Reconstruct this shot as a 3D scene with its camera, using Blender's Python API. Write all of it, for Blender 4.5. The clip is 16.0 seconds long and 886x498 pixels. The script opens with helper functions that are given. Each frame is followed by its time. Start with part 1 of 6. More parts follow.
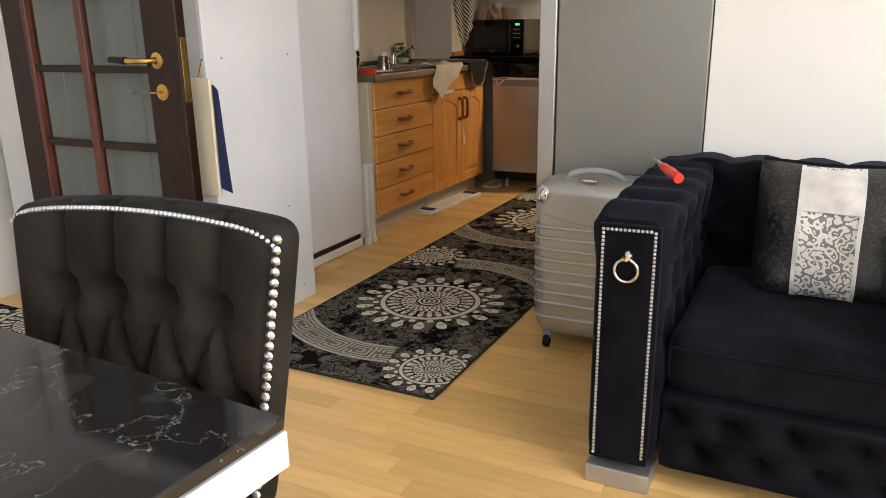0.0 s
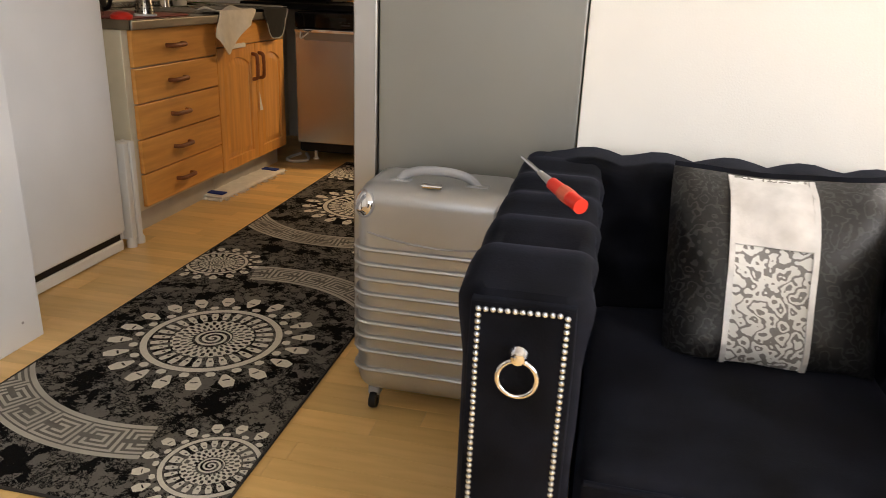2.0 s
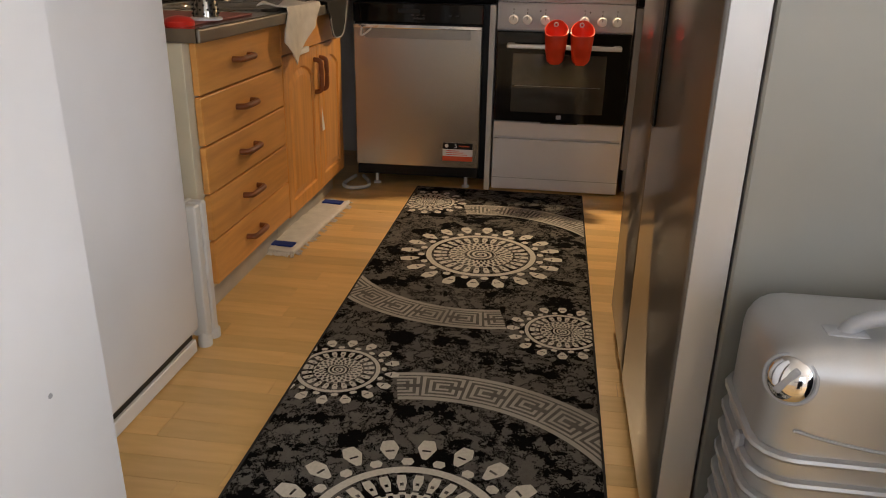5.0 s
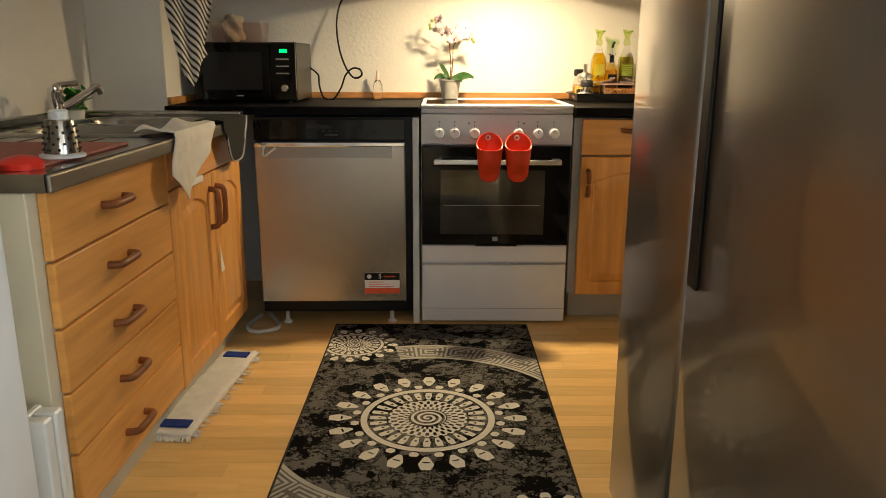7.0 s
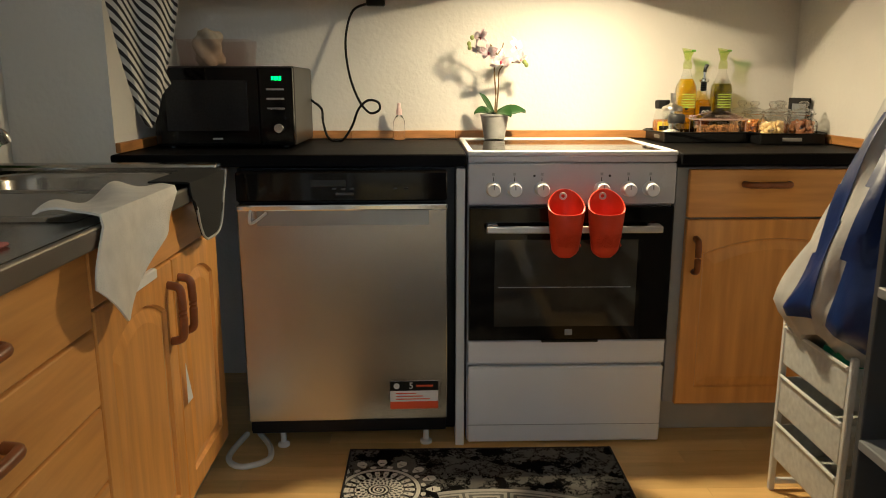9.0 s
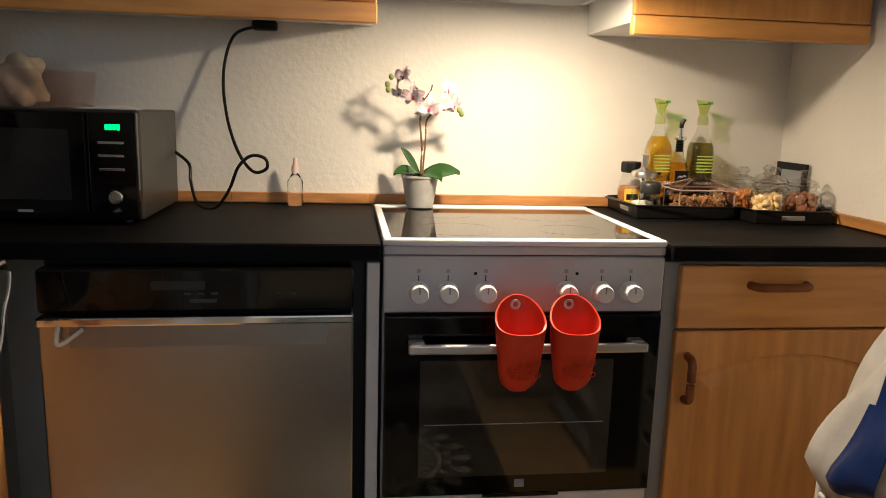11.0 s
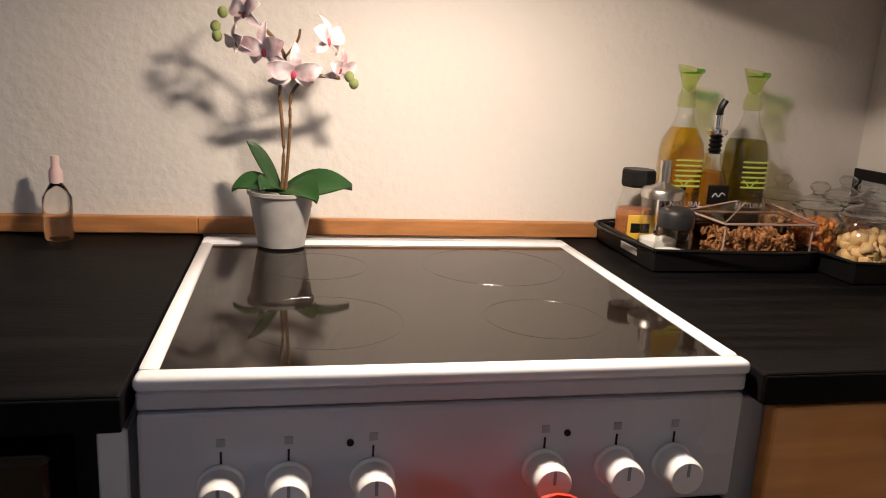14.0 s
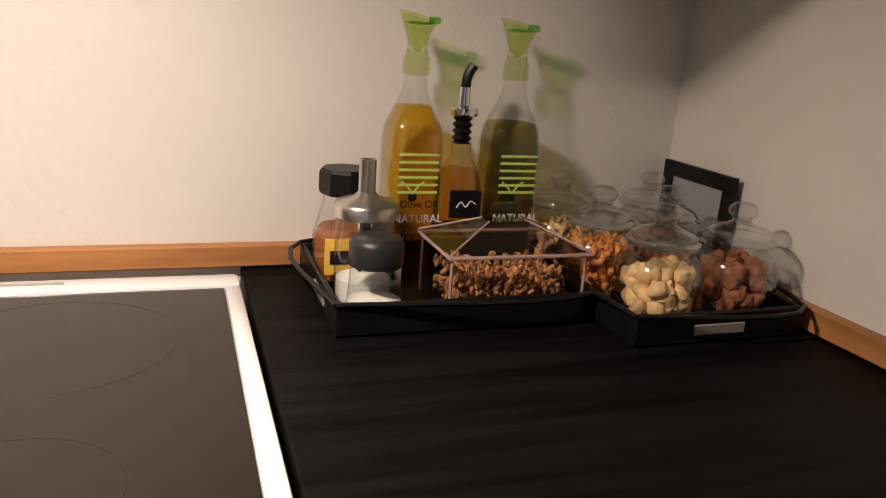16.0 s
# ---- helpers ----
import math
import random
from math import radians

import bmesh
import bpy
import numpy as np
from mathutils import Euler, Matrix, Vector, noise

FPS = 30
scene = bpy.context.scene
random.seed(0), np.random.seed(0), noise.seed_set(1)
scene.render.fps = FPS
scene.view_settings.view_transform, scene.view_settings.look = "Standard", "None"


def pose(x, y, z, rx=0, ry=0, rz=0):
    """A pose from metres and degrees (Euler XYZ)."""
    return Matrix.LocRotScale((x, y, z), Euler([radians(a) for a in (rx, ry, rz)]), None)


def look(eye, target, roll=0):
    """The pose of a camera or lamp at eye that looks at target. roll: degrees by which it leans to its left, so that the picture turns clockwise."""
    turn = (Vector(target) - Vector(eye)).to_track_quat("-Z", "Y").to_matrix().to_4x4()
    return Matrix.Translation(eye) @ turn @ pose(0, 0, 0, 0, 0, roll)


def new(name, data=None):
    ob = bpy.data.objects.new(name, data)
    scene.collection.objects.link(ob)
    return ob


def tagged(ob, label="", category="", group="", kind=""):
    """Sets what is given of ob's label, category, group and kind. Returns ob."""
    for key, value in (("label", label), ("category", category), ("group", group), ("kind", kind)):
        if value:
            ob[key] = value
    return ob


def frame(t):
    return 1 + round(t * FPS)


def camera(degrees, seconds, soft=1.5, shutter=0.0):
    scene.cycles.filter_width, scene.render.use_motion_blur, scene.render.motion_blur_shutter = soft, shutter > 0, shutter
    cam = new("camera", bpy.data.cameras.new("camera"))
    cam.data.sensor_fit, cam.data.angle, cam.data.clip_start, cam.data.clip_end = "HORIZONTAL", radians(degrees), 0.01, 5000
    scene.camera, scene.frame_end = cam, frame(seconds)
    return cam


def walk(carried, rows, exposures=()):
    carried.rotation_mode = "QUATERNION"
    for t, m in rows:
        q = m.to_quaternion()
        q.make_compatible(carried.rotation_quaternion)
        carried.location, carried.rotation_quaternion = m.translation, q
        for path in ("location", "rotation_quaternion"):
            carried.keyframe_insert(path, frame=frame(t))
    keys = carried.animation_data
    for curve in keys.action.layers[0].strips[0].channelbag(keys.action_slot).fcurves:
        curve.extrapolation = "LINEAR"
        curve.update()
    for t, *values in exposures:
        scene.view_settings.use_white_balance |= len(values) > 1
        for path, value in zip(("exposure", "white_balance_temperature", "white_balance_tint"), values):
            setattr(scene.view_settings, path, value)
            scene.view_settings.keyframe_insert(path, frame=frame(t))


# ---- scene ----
cam = camera(61.25, 16.0, soft=0.8, shutter=0.15)
PATH = [
    (0, (0.062, -0.055, 1.082), (-0.798, 1.660, 0.520), -0.83),
    (0.5, (0.042, 0.095, 1.058), (-0.777, 1.818, 0.459), -0.02),
    (1, (0.062, 0.351, 1.042), (-0.432, 2.188, 0.424), 3.41),
    (1.5, (-0.029, 0.506, 1.032), (-0.415, 2.357, 0.383), 3.95),
    (2, (-0.208, 0.669, 1.048), (-0.590, 2.514, 0.375), 2.27),
    (2.5, (-0.332, 0.838, 1.044), (-0.904, 2.621, 0.343), 0.41),
    (3, (-0.452, 1.003, 1.030), (-1.229, 2.648, 0.200), 0.05),
    (3.5, (-0.628, 1.118, 1.033), (-1.243, 2.790, 0.125), -0.22),
    (4, (-0.810, 1.213, 1.032), (-1.311, 2.916, 0.111), -0.27),
    (4.5, (-0.945, 1.341, 1.037), (-1.435, 3.065, 0.148), 0.52),
    (5, (-1.062, 1.385, 1.054), (-1.323, 3.229, 0.326), 1.10),
    (7.5, (-1.312, 2.070, 1.077), (-1.255, 4.009, 0.591), 0.35),
    (8, (-1.388, 2.264, 1.076), (-1.270, 4.202, 0.590), 0.50),
    (8.5, (-1.402, 2.535, 1.097), (-1.342, 4.481, 0.636), 0.08),
    (9, (-1.450, 2.747, 1.088), (-1.406, 4.701, 0.662), -0.03),
    (9.5, (-1.478, 2.959, 1.105), (-1.246, 4.920, 0.786), 1.25),
    (12, (-1.357, 3.622, 1.184), (-1.081, 5.562, 0.784), 2.06),
    (12.5, (-1.352, 3.777, 1.185), (-0.987, 5.701, 0.777), 2.38),
    (13, (-1.266, 3.942, 1.192), (-0.873, 5.856, 0.762), 2.30),
    (13.5, (-1.203, 4.072, 1.184), (-0.846, 5.993, 0.757), 2.48),
    (14, (-1.198, 4.230, 1.180), (-0.795, 6.135, 0.724), 3.15),
    (14.5, (-1.150, 4.346, 1.163), (-0.512, 6.187, 0.713), 4.23),
    (15, (-1.033, 4.426, 1.163), (-0.326, 6.233, 0.680), 4.07),
    (15.5, (-0.885, 4.512, 1.185), (-0.228, 6.328, 0.664), 4.15),
    (16, (-0.793, 4.584, 1.192), (-0.128, 6.389, 0.644), 4.27),
]
EXPOSURES = ((0.0, -0.03, 6600, 13), (1.0, -0.1, 6950, 14), (1.5, -0.08, 7050, 15), (3.0, 0.13, 6750, 14), (4.0, 0.12, 6600, 14), (5.0, 0.05, 6500, 15), (7.5, 0.45, 6300, 1), (8.5, 0.3, 6050, 0), (9.0, 0.13, 5750, 1), (9.5, 0.02, 5650, 4),
             (12.0, -0.25, 5350, 15), (12.5, -0.6, 5250, 18), (13.0, -0.5, 5220, 18), (14.0, -0.68, 5200, 19), (16.0, -0.85, 5200, 20))
DAY, HOOD = 90.0, 18.0
walk(cam, [(t, look(eye, target, roll)) for t, eye, target, roll in PATH], exposures=EXPOSURES)

# ---- world and lights ----
world = bpy.data.worlds.new("sky")
scene.world = world
world.use_nodes = True
wn = world.node_tree.nodes
sky = wn.new("ShaderNodeTexSky")
sky.sky_type = "NISHITA"
sky.sun_disc = False
sky.sun_elevation, sky.sun_rotation = radians(35), radians(120)
wn["Background"].inputs[1].default_value = 0.1
world.node_tree.links.new(sky.outputs[0], wn["Background"].inputs[0])


def lamp(name, kind, m, energy, color, size=0.2, size_y=None, spot=None):
    data = bpy.data.lights.new(name, kind)
    data.energy, data.color = energy, color
    if kind == "AREA":
        data.size = size
        if size_y:
            data.shape, data.size_y = "RECTANGLE", size_y
    elif kind == "SUN":
        data.angle = radians(size)
    else:
        data.shadow_soft_size = size
        if spot:
            data.spot_size, data.spot_blend = radians(spot), 0.6
    ob = new(name, data)
    ob.matrix_world = m
    return ob


lamp("sun", "SUN", look((4, 0, 5), (0, 0, 0)), 0.8, (1.0, 0.95, 0.88), 10)
# daylight in the living room windows; the south one is added
lamp("window_daylight", "AREA", look((2.14, 0.1, 1.45), (0, 0.4, 1.0)), DAY, (0.93, 0.96, 1.0), 2.3, 1.3)
lamp("window_daylight_small", "AREA", look((1.12, 2.46, 1.5), (0.6, 0, 0.8)), DAY * 0.13, (0.97, 0.965, 0.95), 0.7, 1.1)
# added cool fill from behind for the kitchen fronts and left wall
lamp("added_daylight_south", "AREA", look((-0.4, -1.6, 1.5), (-1.3, 2.4, 1.2)), DAY * 0.2, (0.90, 0.95, 1.0), 1.6, 1.1)
# hood lamp over the cooker
lamp("hood_lamp_light", "AREA", look((-0.985, 5.005, 1.450), (-0.985, 5.005, 0.9)), HOOD, (1.0, 0.735, 0.43), 0.08, 0.05)

# ---- materials ----


def mat(name, c, rough=0.5, metal=0.0, var=0.12, scale=6.0, bump=0.0, bscale=80.0, c2=None, stretch=None, sheen=0.0,
        trans=0.0, ior=1.45, coat=0.0, island=0.0, emit=0.0, detail=4.0, spec=0.5, aniso=0.0, objrand=0.0):
    m = bpy.data.materials.new(name)
    m.use_nodes = True
    nt = m.node_tree
    b = nt.nodes["Principled BSDF"]
    b.inputs["Roughness"].default_value = rough
    b.inputs["Metallic"].default_value = metal
    b.inputs["IOR"].default_value = ior
    b.inputs["Transmission Weight"].default_value = trans
    b.inputs["Coat Weight"].default_value = coat
    b.inputs["Sheen Weight"].default_value = sheen
    b.inputs["Specular IOR Level"].default_value = spec
    b.inputs["Anisotropic"].default_value = aniso
    if sheen:
        b.inputs["Sheen Roughness"].default_value = 0.35
        b.inputs["Sheen Tint"].default_value = (0.55, 0.65, 1, 1)
    tc = nt.nodes.new("ShaderNodeTexCoord")
    vec = tc.outputs["Object"]
    if stretch:
        mp = nt.nodes.new("ShaderNodeMapping")
        mp.inputs["Scale"].default_value = stretch
        nt.links.new(vec, mp.inputs[0])
        vec = mp.outputs[0]
    n = nt.nodes.new("ShaderNodeTexNoise")
    n.inputs["Scale"].default_value, n.inputs["Detail"].default_value = scale, detail
    nt.links.new(vec, n.inputs["Vector"])
    ramp = nt.nodes.new("ShaderNodeValToRGB")
    c = tuple(c)
    lo = tuple(x * (1 - var) for x in c)
    hi = tuple(min(1, x * (1 + var)) for x in (c2 or c))
    ramp.color_ramp.elements[0].color, ramp.color_ramp.elements[1].color = (*lo, 1), (*hi, 1)
    ramp.color_ramp.elements[0].position, ramp.color_ramp.elements[1].position = 0.3, 0.7
    nt.links.new(n.outputs[0], ramp.inputs[0])
    col = ramp.outputs[0]
    if island or objrand:
        hs = nt.nodes.new("ShaderNodeHueSaturation")
        if objrand:
            src = nt.nodes.new("ShaderNodeObjectInfo").outputs["Random"]
        else:
            src = nt.nodes.new("ShaderNodeNewGeometry").outputs["Random Per Island"]
        mr = nt.nodes.new("ShaderNodeMapRange")
        k = island or objrand
        mr.inputs[3].default_value, mr.inputs[4].default_value = 1 - k, 1 + k
        nt.links.new(src, mr.inputs[0])
        nt.links.new(mr.outputs[0], hs.inputs["Value"])
        nt.links.new(col, hs.inputs["Color"])
        col = hs.outputs[0]
    nt.links.new(col, b.inputs["Base Color"])
    if bump:
        n2 = nt.nodes.new("ShaderNodeTexNoise")
        n2.inputs["Scale"].default_value, n2.inputs["Detail"].default_value = bscale, 3
        nt.links.new(vec, n2.inputs["Vector"])
        bp = nt.nodes.new("ShaderNodeBump")
        bp.inputs["Strength"].default_value, bp.inputs["Distance"].default_value = bump, 0.004
        nt.links.new(n2.outputs[0], bp.inputs["Height"])
        nt.links.new(bp.outputs[0], b.inputs["Normal"])
    # slight change of gloss, as from wear
    rr = nt.nodes.new("ShaderNodeMapRange")
    rr.inputs[3].default_value, rr.inputs[4].default_value = max(0, rough - (0.015 if metal > 0.9 else 0.06)), min(1, rough + (0.015 if metal > 0.9 else 0.06))
    nt.links.new(n.outputs[0], rr.inputs[0])
    if rough > 0.1:
        nt.links.new(rr.outputs[0], b.inputs["Roughness"])
    if emit:
        b.inputs["Emission Color"].default_value = (*c, 1)
        b.inputs["Emission Strength"].default_value = emit
    return m


class Ex:
    """Sums on shader values: builds math nodes."""
    nt = None

    def __init__(self, s):
        self.s = s

    @staticmethod
    def op(kind, *a):
        n = Ex.nt.nodes.new("ShaderNodeMath")
        n.operation = kind
        for k, v in enumerate(a):
            if isinstance(v, Ex):
                Ex.nt.links.new(v.s, n.inputs[k])
            else:
                n.inputs[k].default_value = v
        return Ex(n.outputs[0])

    def __add__(self, o): return Ex.op("ADD", self, o)
    def __sub__(self, o): return Ex.op("SUBTRACT", self, o)
    def __mul__(self, o): return Ex.op("MULTIPLY", self, o)
    def __truediv__(self, o): return Ex.op("DIVIDE", self, o)
    def __gt__(self, o): return Ex.op("GREATER_THAN", self, o)
    def __lt__(self, o): return Ex.op("LESS_THAN", self, o)
    def abs(self): return Ex.op("ABSOLUTE", self)
    def fract(self): return Ex.op("FRACT", self)
    def cos(self): return Ex.op("COSINE", self)
    def max(self, o): return Ex.op("MAXIMUM", self, o)
    def min(self, o): return Ex.op("MINIMUM", self, o)


WALL = mat("rough_cream_wallpaper", (0.74, 0.71, 0.66), 0.85, var=0.04, scale=3, bump=0.6, bscale=58)
WALL_L = mat("smooth_white_wall", (0.78, 0.77, 0.73), 0.8, var=0.03, scale=2, bump=0.12, bscale=220)
CEIL = mat("ceiling_white", (0.8, 0.8, 0.78), 0.9, var=0.03, bump=0.2, bscale=150)
WHITE = mat("white_lacquer", (0.74, 0.76, 0.78), 0.38, var=0.03, scale=4, bump=0.03, bscale=300)
WHITE_P = mat("white_plastic", (0.72, 0.72, 0.7), 0.35, var=0.05)
CREAM = mat("cream_board", (0.72, 0.66, 0.5), 0.55, var=0.06)
FASCIA = mat("pale_grey_enamel", (0.58, 0.58, 0.62), 0.25, var=0.02)
ENAMEL = mat("white_enamel", (0.78, 0.79, 0.82), 0.2, var=0.02)
BEECH = mat("honey_beech", (0.67, 0.31, 0.077), 0.34, var=0.09, scale=4, stretch=(9, 9, 0.8), bump=0.02, bscale=90, c2=(0.75, 0.37, 0.10), coat=0.25)
BEECH_H = mat("honey_beech_level", (0.67, 0.31, 0.077), 0.34, var=0.09, scale=4, stretch=(0.8, 0.8, 9), bump=0.02, bscale=90, c2=(0.75, 0.37, 0.10), coat=0.25)
HANDLE = mat("brown_wood_handle", (0.22, 0.07, 0.02), 0.42, var=0.25, scale=20, coat=0.1)
STRIP = mat("oak_skirting", (0.42, 0.19, 0.055), 0.5, var=0.25, scale=10, stretch=(1, 1, 6))
LAMINATE = mat("beech_laminate_floor", (0.73, 0.463, 0.172), 0.3, var=0.03, scale=5, stretch=(1.2, 9, 1), c2=(0.785, 0.513, 0.205), island=0.14, bump=0.03, bscale=60, coat=0.15)
LAMINATE_P = mat("beech_laminate_strip", (0.73, 0.463, 0.172), 0.3, var=0.03, scale=5, stretch=(1.2, 9, 1), c2=(0.785, 0.513, 0.205), objrand=0.14, bump=0.03, bscale=60, coat=0.15)
WORKTOP = mat("black_wood_laminate", (0.0032, 0.003, 0.0032), 0.5, var=0.4, scale=3, stretch=(1.0, 16, 1), c2=(0.006, 0.0056, 0.006), bump=0.08, bscale=24, spec=0.06)
BLACKGLASS = mat("black_glass", (0.004, 0.0035, 0.0035), 0.07, var=0.1, spec=0.4)
HOB = mat("ceramic_hob_glass", (0.011, 0.008, 0.006), 0.05, var=0.12, scale=40, spec=0.38)
BLACK = mat("black_plastic", (0.006, 0.006, 0.0065), 0.38, var=0.2, scale=20, spec=0.3)
STEEL = mat("brushed_steel", (0.42, 0.41, 0.405), 0.25, 1.0, var=0.012, scale=3, stretch=(40, 40, 0.4), aniso=0.5)
STEEL_D = mat("dark_brushed_steel", (0.27, 0.25, 0.232), 0.36, 1.0, var=0.015, scale=1.5, stretch=(40, 40, 0.15), coat=0.5)
STEEL_S = mat("sink_steel", (0.40, 0.385, 0.355), 0.2, 1.0, var=0.15, scale=12, bump=0.04)
GREY_SIDE = mat("grey_painted_metal", (0.23, 0.228, 0.21), 0.36, 0.3, var=0.05, scale=2, bump=0.03, bscale=400)
CHROME = mat("chrome", (0.8, 0.8, 0.82), 0.09, 1.0, var=0.03)
SILVER = mat("silver_shell", (0.45, 0.455, 0.46), 0.38, 0.75, var=0.05, scale=5, bump=0.03, bscale=350)
GREYPL = mat("grey_plastic", (0.33, 0.34, 0.36), 0.4, var=0.08)
VELVET = mat("black_navy_velvet", (0.0026, 0.0029, 0.0046), 0.8, var=0.5, scale=9, bump=0.12, bscale=240, sheen=0.05, c2=(0.005, 0.0056, 0.009), spec=0.1)
VELVET_G = mat("charcoal_velvet", (0.014, 0.012, 0.0095), 0.75, var=0.35, scale=8, bump=0.12, bscale=260, sheen=0.05, c2=(0.02, 0.017, 0.014), spec=0.15)
MAHOG = mat("dark_mahogany", (0.022, 0.0075, 0.005), 0.34, var=0.35, scale=6, stretch=(8, 8, 1), spec=0.35)
MUNTIN = mat("red_brown_glazing_bar", (0.10, 0.028, 0.02), 0.35, var=0.25, scale=10)
BRASS = mat("aged_brass", (0.62, 0.40, 0.13), 0.25, 1.0, var=0.15, scale=25)
NAVY = mat("navy_cloth", (0.008, 0.012, 0.055), 0.85, var=0.2, scale=60, bump=0.2, bscale=300)
RED = mat("red_plastic", (0.72, 0.035, 0.02), 0.35, var=0.1)
ORANGE = mat("orange_silicone", (0.72, 0.05, 0.012), 0.42, var=0.08, scale=30, bump=0.05, bscale=300)
ORANGE_D = mat("orange_silicone_relief", (0.62, 0.05, 0.01), 0.5, var=0.1)
CLOTH_W = mat("white_cotton", (0.72, 0.69, 0.64), 0.92, var=0.08, scale=25, bump=0.4, bscale=300)
CLOTH_B = mat("dark_dishcloth", (0.010, 0.010, 0.0095), 0.9, var=0.3, scale=30, bump=0.4, bscale=250)
PAPER_W = mat("white_print", (0.8, 0.8, 0.8), 0.5, var=0.02)
PAPER_R = mat("orange_red_print", (0.75, 0.10, 0.03), 0.5, var=0.04)
DARKGREY = mat("dark_gap", (0.016, 0.016, 0.016), 0.7, var=0.2)
PINKMAT = mat("dusty_red_mat", (0.34, 0.11, 0.09), 0.6, var=0.2, scale=40)
HERB = mat("fresh_green", (0.05, 0.30, 0.03), 0.45, var=0.3, scale=30)
POCKET = mat("blue_pocket", (0.012, 0.035, 0.22), 0.8, var=0.2, scale=60)
GREEN = mat("green_leaf", (0.013, 0.051, 0.008), 0.4, var=0.35, scale=12, coat=0.15)
GREENPL = mat("green_plastic", (0.03, 0.30, 0.14), 0.3, var=0.15)
PETAL = mat("pink_orchid_petal", (0.66, 0.40, 0.46), 0.6, var=0.35, scale=45, c2=(0.82, 0.70, 0.72))
PETAL_C = mat("orchid_lip", (0.42, 0.06, 0.10), 0.5, var=0.3, scale=60)
STEM = mat("orchid_stem", (0.16, 0.09, 0.035), 0.5, var=0.3, scale=40)
POT = mat("grey_ceramic_pot", (0.40, 0.39, 0.37), 0.45, var=0.12, scale=30)
SOIL = mat("bark_soil", (0.03, 0.02, 0.013), 0.9, var=0.5, scale=90, bump=0.6, bscale=150)


def thin_glass(name, tint, gloss=1.0, rough=0.02):
    """Thin clear material: tinted see-through with a mirror gloss that grows at the edge."""
    m = bpy.data.materials.new(name)
    m.use_nodes = True
    nt = m.node_tree
    nt.nodes.remove(nt.nodes["Principled BSDF"])
    tr, gl = nt.nodes.new("ShaderNodeBsdfTransparent"), nt.nodes.new("ShaderNodeBsdfGlossy")
    tr.inputs[0].default_value = (*tint, 1)
    gl.inputs["Roughness"].default_value = rough
    fr, mx = nt.nodes.new("ShaderNodeLayerWeight"), nt.nodes.new("ShaderNodeMixShader")
    fr.inputs[0].default_value = 0.5
    Ex.nt = nt
    k = Ex.op("POWER", Ex(fr.outputs["Facing"]), 2.6) * (0.72 * gloss) + 0.06 * gloss
    nt.links.new(k.s, mx.inputs[0])
    nt.links.new(tr.outputs[0], mx.inputs[1])
    nt.links.new(gl.outputs[0], mx.inputs[2])
    nt.links.new(mx.outputs[0], nt.nodes["Material Output"].inputs[0])
    return m


GLASS = thin_glass("clear_glass", (0.965, 0.97, 0.955))
LIMEPL = thin_glass("lime_pourer", (0.92, 0.96, 0.68), 0.9, 0.06)
LIMEFLAP = thin_glass("green_pourer_flap", (0.50, 0.85, 0.30), 0.6, 0.05)
ACRYL = thin_glass("rose_acrylic", (0.96, 0.91, 0.89), 0.5, 0.04)
# paler rose that paints the bright glint of the acrylic edges
ACRYL_GLINT = mat("rosy_edge_glint", (0.80, 0.62, 0.58), 0.12, trans=0.6, var=0.05)
JARGLASS = thin_glass("ribbed_jar_glass", (0.975, 0.975, 0.96), 1.6, 0.11)
OIL = thin_glass("yellow_oil", (0.91, 0.71, 0.05), 0.4, 0.03)
OIL_G = thin_glass("green_olive_oil", (0.57, 0.52, 0.10), 0.4, 0.03)
OIL_R = thin_glass("amber_oil", (0.92, 0.42, 0.12), 0.4, 0.03)
STOPGLASS = mat("solid_glass", (0.98, 0.98, 0.97), 0.02, trans=1.0, ior=1.42, var=0.0)
COFFEE = mat("instant_coffee", (0.30, 0.11, 0.025), 0.6, var=0.35, scale=90)
SUGAR = mat("white_sugar", (0.85, 0.84, 0.82), 0.8, var=0.05, scale=300, bump=0.4, bscale=900)
CHICK = mat("pale_nuts", (0.74, 0.53, 0.24), 0.55, var=0.25, scale=40, island=0.25)
ALMOND = mat("brown_nuts", (0.38, 0.15, 0.065), 0.55, var=0.3, scale=40, island=0.3)
LENTIL = mat("orange_lentils", (0.72, 0.30, 0.06), 0.6, var=0.3, scale=60, island=0.3)
CRUMB = mat("brown_cereal", (0.46, 0.28, 0.11), 0.75, var=0.5, scale=70, island=0.5, bump=0.4, bscale=200)
SILVERFAB = mat("silver_satin", (0.62, 0.61, 0.60), 0.3, 0.35, var=0.12, scale=30, bump=0.1, bscale=200)
TAPEGREY = mat("pale_grey_plinth", (0.50, 0.48, 0.43), 0.5, var=0.1, scale=8)
# grey tint stands for the dimness behind the door
DOORGLASS = mat("shade_tinted_door_glass", (0.44, 0.455, 0.42), 0.03, trans=1.0, ior=1.1, var=0.0)
WINGLASS = mat("window_glass", (0.95, 0.97, 0.97), 0.02, trans=1.0, ior=1.1, var=0.0)
TABLESIDE = mat("silver_edge_band", (0.72, 0.75, 0.78), 0.25, 0.3, var=0.05)
GREENLED = mat("green_digits", (0.02, 0.9, 0.12), 0.5, emit=3.0)
HOODGLOW = mat("lit_lamp_cover", (1.0, 0.85, 0.6), 0.5, emit=2.5)


def between(v, a, b):
    return (v > a) * (v < b)


